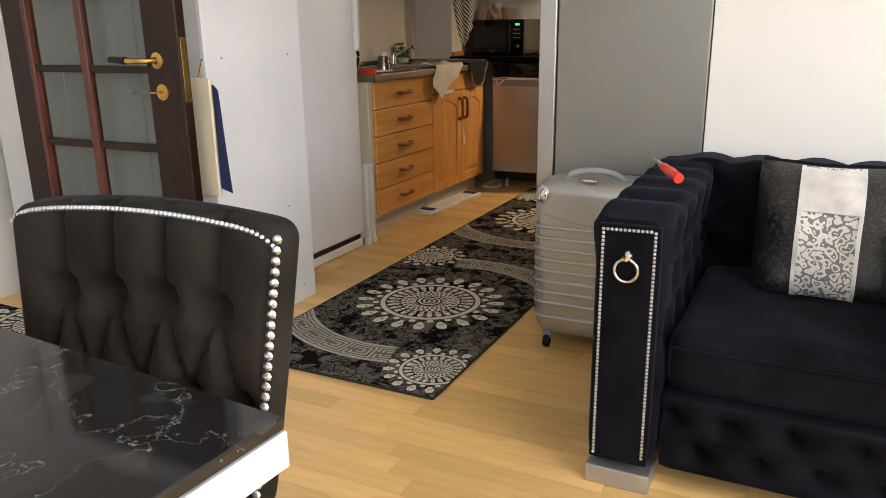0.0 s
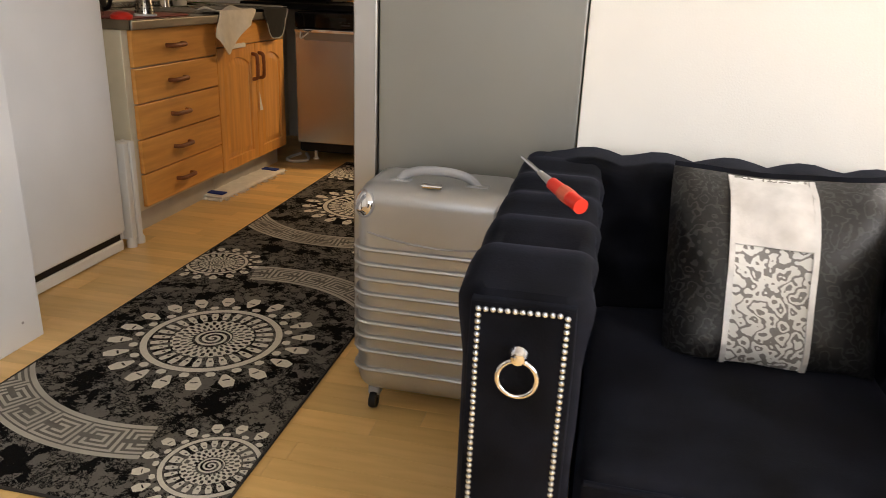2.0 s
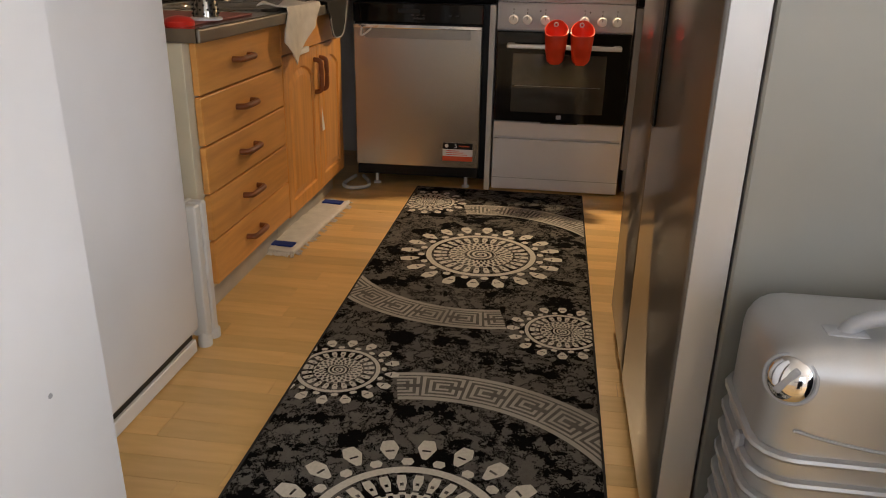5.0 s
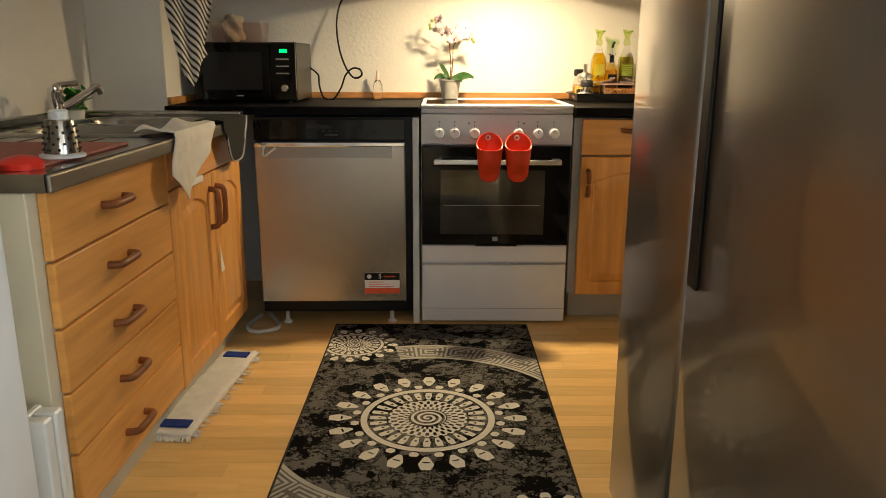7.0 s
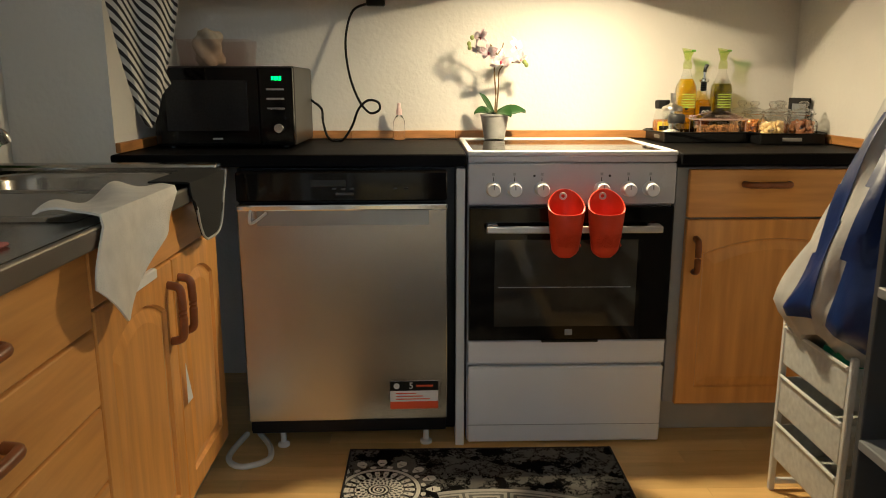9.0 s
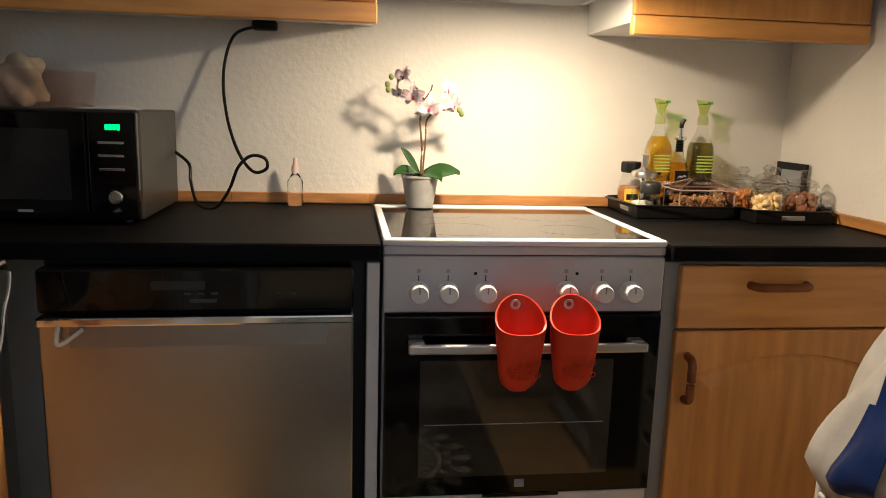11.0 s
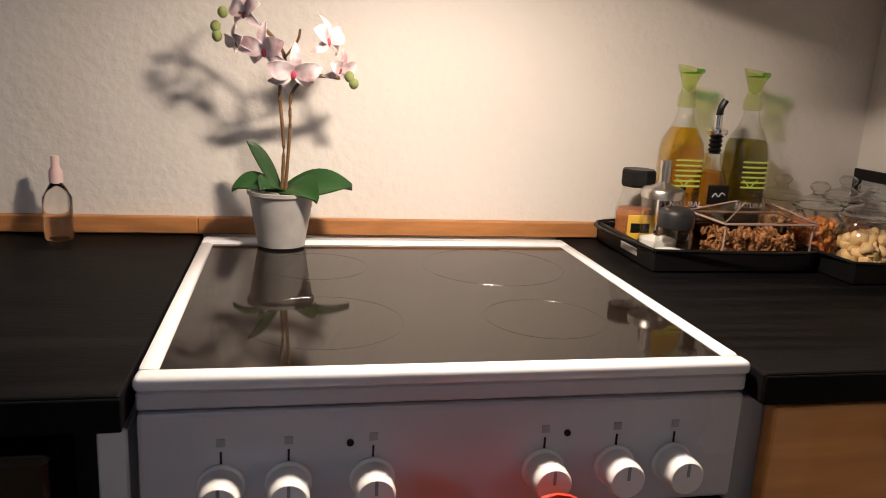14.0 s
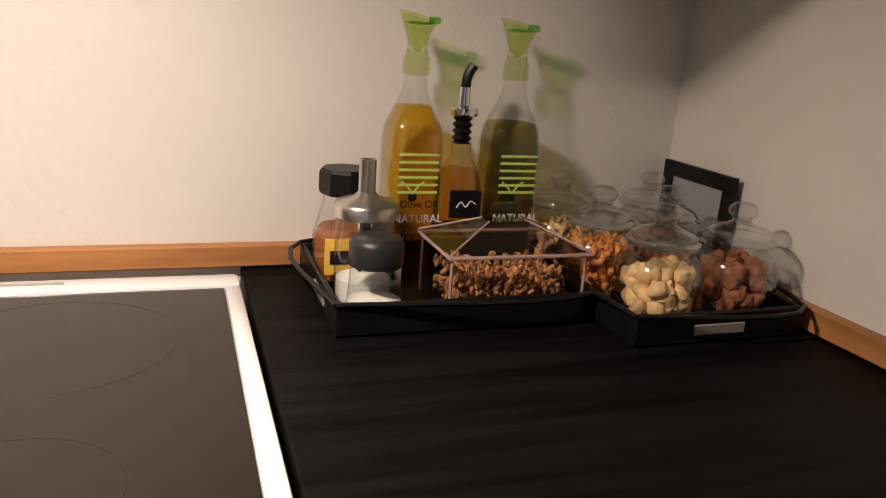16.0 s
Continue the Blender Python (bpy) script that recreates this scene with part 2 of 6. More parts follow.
def patterned(name, rough=0.9):
    m = bpy.data.materials.new(name)
    m.use_nodes = True
    Ex.nt = m.node_tree
    m.node_tree.nodes["Principled BSDF"].inputs["Roughness"].default_value = rough
    tc = m.node_tree.nodes.new("ShaderNodeTexCoord")
    sp = m.node_tree.nodes.new("ShaderNodeSeparateXYZ")
    m.node_tree.links.new(tc.outputs["Object"], sp.inputs[0])
    return m, Ex(sp.outputs[0]), Ex(sp.outputs[1]), Ex(sp.outputs[2])


def noise_value(scale, detail=4.0, rough=0.5):
    n = Ex.nt.nodes.new("ShaderNodeTexNoise")
    tc = Ex.nt.nodes.new("ShaderNodeTexCoord")
    Ex.nt.links.new(tc.outputs["Object"], n.inputs["Vector"])
    n.inputs["Scale"].default_value, n.inputs["Detail"].default_value, n.inputs["Roughness"].default_value = scale, detail, rough
    return Ex(n.outputs[0])


def mixed(fac, a, b):
    n = Ex.nt.nodes.new("ShaderNodeMix")
    n.data_type = "RGBA"
    Ex.nt.links.new(fac.s, n.inputs[0])
    for k, v in ((6, a), (7, b)):
        if isinstance(v, tuple):
            n.inputs[k].default_value = (*v, 1)
        else:
            Ex.nt.links.new(v, n.inputs[k])
    return n.outputs[2]


def finish(m, col, height=None, strength=0.3):
    b = m.node_tree.nodes["Principled BSDF"]
    m.node_tree.links.new(col, b.inputs["Base Color"])
    if height is not None:
        bp = m.node_tree.nodes.new("ShaderNodeBump")
        bp.inputs["Strength"].default_value, bp.inputs["Distance"].default_value = strength, 0.004
        m.node_tree.links.new(height.s, bp.inputs["Height"])
        m.node_tree.links.new(bp.outputs[0], b.inputs["Normal"])
    return m


def rug_material():
    m, x, y, _ = patterned("woven_medallion_rug", 0.95)

    def rosette(cx, cy, k, petals):
        dx, dy = x - cx, y - cy
        r = Ex.op("SQRT", dx * dx + dy * dy) / k
        a = Ex.op("ARCTAN2", dy, dx)
        ring = between(r, 0.186, 0.206)
        wave = (a * float(petals)).cos()
        petal = between(r, 0.234, 0.304) * (wave > (r - 0.274).abs() * 24.0 - 0.05)
        hole = between(r, 0.262, 0.268) * (wave > 0.72)
        bead = between(r, 0.212, 0.236) * (wave < (r - 0.224).abs() * -40.0 - 0.25)
        spoke = between(r, 0.128, 0.178) * ((a * float(petals * 1.4)).cos() > (r - 0.155).abs() * 26.0 - 0.45)
        waist = between(r, 0.143, 0.152) * ((a * float(petals * 2.8)).cos() > 0.1)
        inner = between(r, 0.06, 0.122) * ((a * float(petals * 1.4)).cos() * (r * 150.0).cos() > -0.1)
        core = (r < 0.056) * ((r * 330.0 + a).cos() > 0.05)
        return (ring + petal - hole + bead + spoke - waist + inner + core).min(1.0).max(0.0)

    def meander(cx, cy, sign):
        dx, dy = x - cx, y - cy
        r = Ex.op("SQRT", dx * dx + dy * dy)
        a = Ex.op("ARCTAN2", dy * sign, dx * sign)
        sector = between(a, -0.1, 1.80)
        band = between(r, 0.478, 0.602) * sector
        u = (a * 4.75).fract()
        v = (r - 0.490) / 0.100
        d = (u - 0.5).abs().max((v - 0.5).abs())
        key = ((d * 6.4).fract() > 0.5) * between(v, 0.0, 1.0)
        gate = between(u, 0.0, 0.42) * between(v, 0.42, 0.58)
        key = (key - gate).max(0.0)
        line = (between(r, 0.474, 0.488) + between(r, 0.592, 0.606)) * sector
        return band, (key * band + line).min(1.0)

    light = rosette(0, 0.745, 1, 20).max(rosette(0, 2.232, 1, 20))
    for cx, cy in ((0.305, 0.175), (-0.295, 1.322), (0.305, 1.655), (-0.295, 2.84)):
        light = light.max(rosette(cx, cy, 0.55, 16))
    bands, keys = None, None
    for cy in (0.745, 2.232):
        for s in (1.0, -1.0):
            b_, k_ = meander(0, cy, s)
            bands = b_ if bands is None else bands.max(b_)
            keys = k_ if keys is None else keys.max(k_)
    n1, n2 = noise_value(8, 7, 0.72), noise_value(30, 4, 0.7)
    plain = Ex.op("SUBTRACT", 1.0, bands)
    black = ((n1 * 0.8 + n2 * 0.2) > 0.527) * plain
    vein = ((noise_value(15, 8, 0.75) - 0.5).abs() < 0.022) * plain
    base = mixed(n2, (0.075, 0.071, 0.064), (0.20, 0.19, 0.173))
    col = mixed(black.max(vein), base, (0.0045, 0.0042, 0.0045))
    pale = mixed(noise_value(120, 3), (0.50, 0.48, 0.42), (0.78, 0.75, 0.67))
    worn = mixed(noise_value(5, 3), (0.20, 0.19, 0.17), (0.62, 0.59, 0.52))
    col = mixed(keys, col, worn)
    col = mixed(light, col, pale)
    m.node_tree.nodes["Principled BSDF"].inputs["Specular IOR Level"].default_value = 0.05
    return finish(m, col, noise_value(420, 2) + light.max(keys) * 0.6, 0.5)


RUG = rug_material()


def marble():
    m, x, y, z = patterned("black_marble_print", 0.07)
    w = noise_value(3.5, 7, 0.6)
    v1 = ((x * 1.5 - y * 0.8 + w * 0.22).fract() - 0.5).abs() < 0.0045
    v2 = ((noise_value(2.2, 8, 0.62) - 0.5).abs() < 0.0006)
    sp = (noise_value(15, 1.2) > 0.635)
    col = mixed(noise_value(5, 6), (0.004, 0.004, 0.005), (0.02, 0.019, 0.02))
    col = mixed(sp, col, (0.03, 0.029, 0.028))
    col = mixed(v1.max(v2), col, (0.26, 0.255, 0.25))
    b = m.node_tree.nodes["Principled BSDF"]
    b.inputs["Specular IOR Level"].default_value = 0.45
    return finish(m, col)


MARBLE = marble()


def striped_towel():
    m, x, y, z = patterned("striped_towel_cloth", 0.95)
    s = ((z * 34.0 + (x + y) * 34.0).fract() > 0.56)
    n = noise_value(300, 2)
    return finish(m, mixed(s, mixed(n, (0.60, 0.56, 0.50), (0.72, 0.68, 0.62)), (0.035, 0.03, 0.03)), n, 0.5)


STRIPES = striped_towel()


def damask(name, dark, light, level):
    m, x, y, z = patterned(name, 0.4)
    n = noise_value(38, 1.5, 0.5)
    w = noise_value(60, 2)
    f = ((((n * 5.5) + w * 0.3).fract() - 0.5).abs() > level)
    return finish(m, mixed(f, dark, light), f + w, 0.35)


DAMASK_W = damask("silver_damask", (0.72, 0.72, 0.70), (0.20, 0.19, 0.18), 0.30)
DAMASK_B = damask("black_damask", (0.006, 0.006, 0.0065), (0.028, 0.028, 0.029), 0.37)

# ---- building blocks ----


def thing(name, label, category, at=(0, 0, 0), turn=0, group=""):
    ob = new(name)
    ob.empty_display_size = 0.05
    ob.matrix_basis = pose(*at, 0, 0, turn)
    ob["at"] = at
    return tagged(ob, label, category, group)


def part(name, bm, material, parent=None, label="", smooth=False):
    me = bpy.data.meshes.new(name)
    bm.normal_update()
    bm.to_mesh(me)
    bm.free()
    me.materials.append(material)
    if smooth:
        for p in me.polygons:
            p.use_smooth = p.area < 0.01  # broad faces stay flat
        me.set_sharp_from_angle(angle=radians(42))
    ob = new(name, me)
    if parent is not None:
        ob.parent = parent
        if parent.type == "EMPTY":
            ob.matrix_parent_inverse = Matrix.Translation(-Vector(parent["at"]))
    if label:
        ob["label"] = label
    return ob


def box(x0, x1, y0, y1, z0, z1, bev=0.003, seg=1, bm=None):
    own = bmesh.new()
    bmesh.ops.create_cube(own, size=1)
    bmesh.ops.transform(own, matrix=Matrix.LocRotScale(((x0 + x1) / 2, (y0 + y1) / 2, (z0 + z1) / 2), None, (x1 - x0, y1 - y0, z1 - z0)), verts=own.verts)
    if bev:
        bmesh.ops.bevel(own, geom=own.edges[:], offset=min(bev, 0.45 * min(x1 - x0, y1 - y0, z1 - z0)), segments=seg, affect="EDGES", profile=0.5)
    return joined(bm, own)


def joined(bm, own):
    if bm is None:
        return own
    me = bpy.data.meshes.new("tmp")
    own.to_mesh(me)
    own.free()
    bm.from_mesh(me)
    bpy.data.meshes.remove(me)
    return bm


def rod(a, b, r, seg=12, r2=None, bm=None):
    own = bmesh.new()
    a, b = Vector(a), Vector(b)
    d = b - a
    bmesh.ops.create_cone(own, cap_ends=True, segments=seg, radius1=r, radius2=r if r2 is None else r2, depth=d.length)
    bmesh.ops.transform(own, matrix=Matrix.Translation((a + b) / 2) @ d.to_track_quat("Z", "Y").to_matrix().to_4x4(), verts=own.verts)
    return joined(bm, own)


def lathe(profile, at, seg=24, bm=None, axis=None):
    """A turned body from (radius, height) pairs about an upright axis at a place."""
    own = bmesh.new()
    rings = []
    for r, h in profile:
        rings.append([own.verts.new((r * math.cos(2 * math.pi * k / seg), r * math.sin(2 * math.pi * k / seg), h)) for k in range(seg)] if r > 1e-6 else [own.verts.new((0, 0, h))])
    for p, q in zip(rings, rings[1:]):
        for k in range(seg):
            f = [p[k % len(p)], p[(k + 1) % len(p)], q[(k + 1) % len(q)], q[k % len(q)]]
            f = list(dict.fromkeys(f))
            if len(f) > 2:
                own.faces.new(f)
    bmesh.ops.recalc_face_normals(own, faces=own.faces)
    m = Matrix.Translation(at)
    if axis is not None:
        m = m @ Vector(axis).to_track_quat("Z", "Y").to_matrix().to_4x4()
    bmesh.ops.transform(own, matrix=m, verts=own.verts)
    return joined(bm, own)


def ring(at, R, r, axis=(0, -1, 0), seg=32, sub=10, bm=None):
    return lathe([(R + r * math.cos(2 * math.pi * k / sub), r * math.sin(2 * math.pi * k / sub)) for k in range(sub + 1)], at, seg, bm, axis)


def tube(points, r, seg=8, bm=None):
    """A bent round bar through points, smoothed."""
    pts = [Vector(p) for p in points]
    fine = []
    for i in range(len(pts) - 1):
        p0, p1, p2, p3 = pts[max(i - 1, 0)], pts[i], pts[i + 1], pts[min(i + 2, len(pts) - 1)]
        for k in range(6):
            t = k / 6
            fine.append(0.5 * ((2 * p1) + (p2 - p0) * t + (2 * p0 - 5 * p1 + 4 * p2 - p3) * t * t + (3 * p1 - p0 - 3 * p2 + p3) * t ** 3))
    fine.append(pts[-1])
    own = bmesh.new()
    last = None
    for i, p in enumerate(fine):
        d = (fine[min(i + 1, len(fine) - 1)] - fine[max(i - 1, 0)]).normalized()
        q = d.to_track_quat("Z", "Y")
        now = [own.verts.new(p + q @ Vector((r * math.cos(2 * math.pi * k / seg), r * math.sin(2 * math.pi * k / seg), 0))) for k in range(seg)]
        if last:
            for k in range(seg):
                own.faces.new((last[k], last[(k + 1) % seg], now[(k + 1) % seg], now[k]))
        else:
            own.faces.new(now[::-1])
        last = now
    own.faces.new(last)
    bmesh.ops.recalc_face_normals(own, faces=own.faces)
    return joined(bm, own)


def sheet(fn, nu, nv, thick=0.003, bm=None):
    """A closed sheet of cloth: fn(u, v) gives the place of its face."""
    own = bmesh.new()
    g = [[own.verts.new(fn(i / nu, j / nv)) for j in range(nv + 1)] for i in range(nu + 1)]
    for i in range(nu):
        for j in range(nv):
            own.faces.new((g[i][j], g[i + 1][j], g[i + 1][j + 1], g[i][j + 1]))
    bmesh.ops.recalc_face_normals(own, faces=own.faces)
    bmesh.ops.solidify(own, geom=own.faces[:], thickness=thick)
    return joined(bm, own)


def puffy(x0, x1, y0, y1, z0, z1, cuts=12, round_=0.05, fn=None, bm=None):
    """An upholstered block: a finely divided box with rounded edges; fn(p, n) gives a shift of each point."""
    own = bmesh.new()
    bmesh.ops.create_cube(own, size=2)
    bmesh.ops.subdivide_edges(own, edges=own.edges[:], cuts=cuts, use_grid_fill=True)
    half = Vector(((x1 - x0) / 2, (y1 - y0) / 2, (z1 - z0) / 2))
    mid = Vector(((x0 + x1) / 2, (y0 + y1) / 2, (z0 + z1) / 2))
    for v in own.verts:
        p = Vector((v.co.x * half.x, v.co.y * half.y, v.co.z * half.z))
        rr = min(round_, *half)
        core = Vector([max(-(h - rr), min(h - rr, c)) for c, h in zip(p, half)])
        d = p - core
        if d.length > 1e-9:
            # even out the corner points on the rounding
            p = core + d.normalized() * rr
        n = d.normalized() if d.length > 1e-9 else Vector((0, 0, 1))
        p = p + mid
        if fn:
            p = p + fn(p, n)
        v.co = p
    bmesh.ops.recalc_face_normals(own, faces=own.faces)
    return joined(bm, own)


def open_box(x0, x1, y0, y1, z0, z1, wall, flare=0.0):
    """A thin-walled box open at the top."""
    own = bmesh.new()

    def loop(k, z, f):
        return [own.verts.new(q) for q in ((x0 + k - f, y0 + k - f, z), (x1 - k + f, y0 + k - f, z), (x1 - k + f, y1 - k + f, z), (x0 + k - f, y1 - k + f, z))]
    rings = [loop(0, z0, 0), loop(0, z1, flare), loop(wall, z1, flare), loop(wall, z0 + wall, 0)]
    for p, q in zip(rings, rings[1:]):
        for k in range(4):
            own.faces.new((p[k], p[(k + 1) % 4], q[(k + 1) % 4], q[k]))
    own.faces.new(rings[0][::-1])
    own.faces.new(rings[-1])
    bmesh.ops.recalc_face_normals(own, faces=own.faces)
    return own


def structure(ob, label):
    return tagged(ob, label, kind="structure")

# ---- rooms ----
BACK, RIGHT, LEFT, TOP = 5.50, -0.115, -2.62, 2.45


def setting(name, bm, material, label):
    return structure(part(name, bm, material), label)


floor = setting("floor", box(-3.1, 2.3, -1.75, 5.65, -0.12, -0.004, 0), LAMINATE, "beech laminate floor in staggered strips")
setting("ceiling", box(-3.1, 2.3, -1.75, 5.65, TOP, TOP + 0.1, 0), CEIL, "plain white painted ceiling")
setting("wall_north", box(-2.72, 0.0, BACK, BACK + 0.12, 0, TOP, 0), WALL, "cream textured wall behind the cooker")
setting("wall_east_kitchen", box(RIGHT, RIGHT + 0.12, 2.6, BACK, 0, TOP, 0), WALL, "cream textured side wall of the kitchen")
setting("wall_west_kitchen", box(LEFT - 0.1, LEFT, 2.6, BACK, 0, TOP, 0), WALL, "cream textured wall behind the sink")
setting("wall_chase", box(LEFT, -2.33, 4.9, BACK, 0, TOP, 0), WALL, "boxed-in cream wall corner beside the microwave")
setting("wall_divider", box(-0.265, 0.58, 2.5, 2.6, 0, TOP, 0.002), WALL_L, "smooth white wall behind the armchair")
w = box(0.58, 2.3, 2.5, 2.6, 0, 0.85, 0)
box(0.58, 2.3, 2.5, 2.6, 2.1, TOP, 0, bm=w)
box(1.55, 2.3, 2.5, 2.6, 0.85, 2.1, 0, bm=w)
box(0.58, 0.68, 2.5, 2.6, 0.85, 2.1, 0, bm=w)
setting("wall_divider_window_side", w, WALL_L, "smooth white wall round a window")
setting("wall_west_stub", box(-3.1, LEFT, 2.5, 2.6, 0, TOP, 0), WALL_L, "white wall beside the wardrobe")
setting("wall_west", box(-3.1, -3.0, -1.75, 2.5, 0, TOP, 0), WALL_L, "plain white side wall of the living room")
# unseen closing wall, opened for the added south daylight
w = box(-3.0, 2.2, -1.75, -1.65, 0, 0.9, 0)
box(-3.0, 2.2, -1.75, -1.65, 2.1, TOP, 0, bm=w)
box(-3.0, -1.3, -1.75, -1.65, 0.9, 2.1, 0, bm=w)
box(0.5, 2.2, -1.75, -1.65, 0.9, 2.1, 0, bm=w)
setting("wall_south", w, WALL_L, "unseen white living room wall with an added window")
w = box(2.2, 2.3, -1.65, 2.5, 0, 0.8, 0)
box(2.2, 2.3, -1.65, 2.5, 2.1, TOP, 0, bm=w)
box(2.2, 2.3, -1.65, -1.05, 0.8, 2.1, 0, bm=w)
box(2.2, 2.3, 1.25, 2.5, 0.8, 2.1, 0, bm=w)
setting("wall_east", w, WALL_L, "white wall with a wide window")


def window(name, x0, x1, y0, y1, z0, z1, label):
    t = structure(thing(name, label, "window", ((x0 + x1) / 2, (y0 + y1) / 2, z0)), label)
    fw = 0.06
    along_x = (x1 - x0) > (y1 - y0)
    if along_x:
        f = box(x0, x0 + fw, y0, y1, z0, z1)
        box(x1 - fw, x1, y0, y1, z0, z1, bm=f)
        box(x0 + fw, x1 - fw, y0, y1, z0, z0 + fw, bm=f)
        box(x0 + fw, x1 - fw, y0, y1, z1 - fw, z1, bm=f)
        g = box(x0 + fw, x1 - fw, (y0 + y1) / 2 - 0.002, (y0 + y1) / 2 + 0.002, z0 + fw, z1 - fw, 0)
    else:
        f = box(x0, x1, y0, y0 + fw, z0, z1)
        box(x0, x1, y1 - fw, y1, z0, z1, bm=f)
        box(x0, x1, y0 + fw, y1 - fw, z0, z0 + fw, bm=f)
        box(x0, x1, y0 + fw, y1 - fw, z1 - fw, z1, bm=f)
        g = box((x0 + x1) / 2 - 0.002, (x0 + x1) / 2 + 0.002, y0 + fw, y1 - fw, z0 + fw, z1 - fw, 0)
    part("window_frame", f, WHITE, t)
    p = part("pane", g, WINGLASS, t)
    p.visible_shadow = False


window("window_1", 2.22, 2.28, -1.05, 1.25, 0.8, 2.1, "white-framed living room window with daylight")
window("window_2", 0.68, 1.55, 2.52, 2.58, 0.85, 2.1, "white-framed narrow window beside the armchair")
# unseen window, added to go with the south fill
window("window_3_added", -1.3, 0.5, -1.73, -1.67, 0.9, 2.1, "unseen white-framed window added to light the kitchen")
setting("trim", box(0.555, 0.60, 2.482, 2.5, 0, 2.2, 0.003), WHITE, "white upright casing at the end of the wall")
b = box(-1.72, -1.345, BACK - 0.016, BACK, 0.902, 0.93, 0.002)
box(-2.33, -1.72, BACK - 0.016, BACK, 0.902, 0.93, 0.002, bm=b)
box(-1.345, RIGHT, BACK - 0.016, BACK, 0.902, 0.93, 0.002, bm=b)
setting("worktop_skirting", b, STRIP, "oak strip along the wall above the worktop")
setting("worktop_skirting_side", box(RIGHT - 0.016, RIGHT, 4.80, BACK - 0.016, 0.902, 0.93, 0.002), STRIP, "oak strip along the side wall above the worktop")
setting("worktop_skirting_chase", box(-2.33, -2.314, 4.9, BACK - 0.016, 0.902, 0.93, 0.002), STRIP, "oak strip along the boxed-in wall")

# ---- kitchen: fitted units ----


def bow_handle(parent, a, b, out, r=0.0095, material=None):
    """A bowed wooden handle between two fixings."""
    a, b, out = Vector(a), Vector(b), Vector(out)
    pts = [a, a + out * 0.85 + (b - a) * 0.06, a + out + (b - a) * 0.3, a + out + (b - a) * 0.7, a + out * 0.85 + (b - a) * 0.94, b]
    return part("handle", tube(pts, r, 10), material or HANDLE, parent, "bowed brown wooden handle", True)


def panel_door(place, u0, u1, v0, v1, th=0.02, m=0.055, rise=0.045):
    """A framed cabinet door with an arched, raised field: place(u, v, d) puts a point of its face, d outwards."""
    own = bmesh.new()
    n = 12
    cu, w2 = (u0 + u1) / 2, (u1 - u0) / 2 - m

    def arch(k):
        q = [(cu - w2 + k, v0 + m + k), (cu + w2 - k, v0 + m + k)]
        return q + [(cu + (w2 - k) * (1 - 2 * i / n), v1 - m - k - rise * (1 - 2 * i / n) ** 2) for i in range(n + 1)]

    outer = [(u0, v0), (u1, v0)] + [(u0 + (u1 - u0) * (1 - i / n), v1) for i in range(n + 1)]
    e = 0.003
    soft = [(min(max(u, u0 + e), u1 - e), min(max(v, v0 + e), v1 - e)) for u, v in outer]
    loops = [(outer, -th), (outer, -e), (soft, 0.0), (arch(0), 0.0), (arch(0.004), -0.008), (arch(0.010), -0.008), (arch(0.034), -0.001)]
    rings = [[own.verts.new(place(u, v, d)) for u, v in q] for q, d in loops]
    for p, q in zip(rings, rings[1:]):
        for i in range(len(p)):
            j = (i + 1) % len(p)
            own.faces.new((p[i], p[j], q[j], q[i]))
    own.faces.new(rings[-1])
    own.faces.new(rings[0][::-1])
    bmesh.ops.recalc_face_normals(own, faces=own.faces)
    return own


FX = -2.02  # face of the sink run
t = thing("drawer_cabinet", "honey beech cabinet with five drawers and cream sides", "cabinet", (-2.3, 3.66, 0))
part("body", box(-2.6, FX - 0.022, 3.30, 3.985, 0.10, 0.828, 0.002), CREAM, t, "cream side panels")
part("plinth", box(-2.58, -2.08, 3.31, 3.985, 0.0, 0.10, 0.002), TAPEGREY, t, "pale grey plinth")
zs = (0.115, 0.255, 0.397, 0.539, 0.681, 0.828)
for k in range(5):
    d = part("drawer", box(FX - 0.02, FX, 3.335, 3.983, zs[k] + 0.0025, zs[k + 1] - 0.0025, 0.004, 2), BEECH_H, t)
    zc = 0.187 + 0.142 * k
    bow_handle(d, (FX - 0.001, 3.570, zc), (FX - 0.001, 3.685, zc), (0.03, 0, 0))
t = thing("sink_cabinet", "honey beech sink cabinet with two arched doors", "cabinet", (-2.3, 4.36, 0))
part("body", box(-2.6, FX - 0.022, 3.99, 4.745, 0.10, 0.67, 0.002), CREAM, t)
part("plinth", box(-2.58, -2.08, 3.99, 4.745, 0.0, 0.10, 0.002), TAPEGREY, t, "pale grey plinth")
part("front_rail", box(FX - 0.02, FX, 3.988, 4.745, 0.715, 0.822, 0.003), BEECH_H, t)
for y0, y1, hy in ((3.988, 4.385, 4.352), (4.389, 4.745, 4.425)):
    d = part("door", panel_door(lambda u, v, d: (FX + d, u, v), y0, y1, 0.108, 0.71), BEECH, t)
    bow_handle(d, (FX - 0.001, hy, 0.53), (FX - 0.001, hy, 0.66), (0.03, 0, 0))
part("paper_scrap", sheet(lambda u, v: (FX + 0.009, 4.40 + 0.035 * u * (1 - v), 0.36 + 0.1 * v), 4, 4, 0.001), PAPER_W, t, "scrap of white paper caught on the door")
part("pull_strip", box(FX, FX + 0.014, 4.10, 4.26, 0.70, 0.722, 0.003), PAPER_W, t, "white plastic strip")

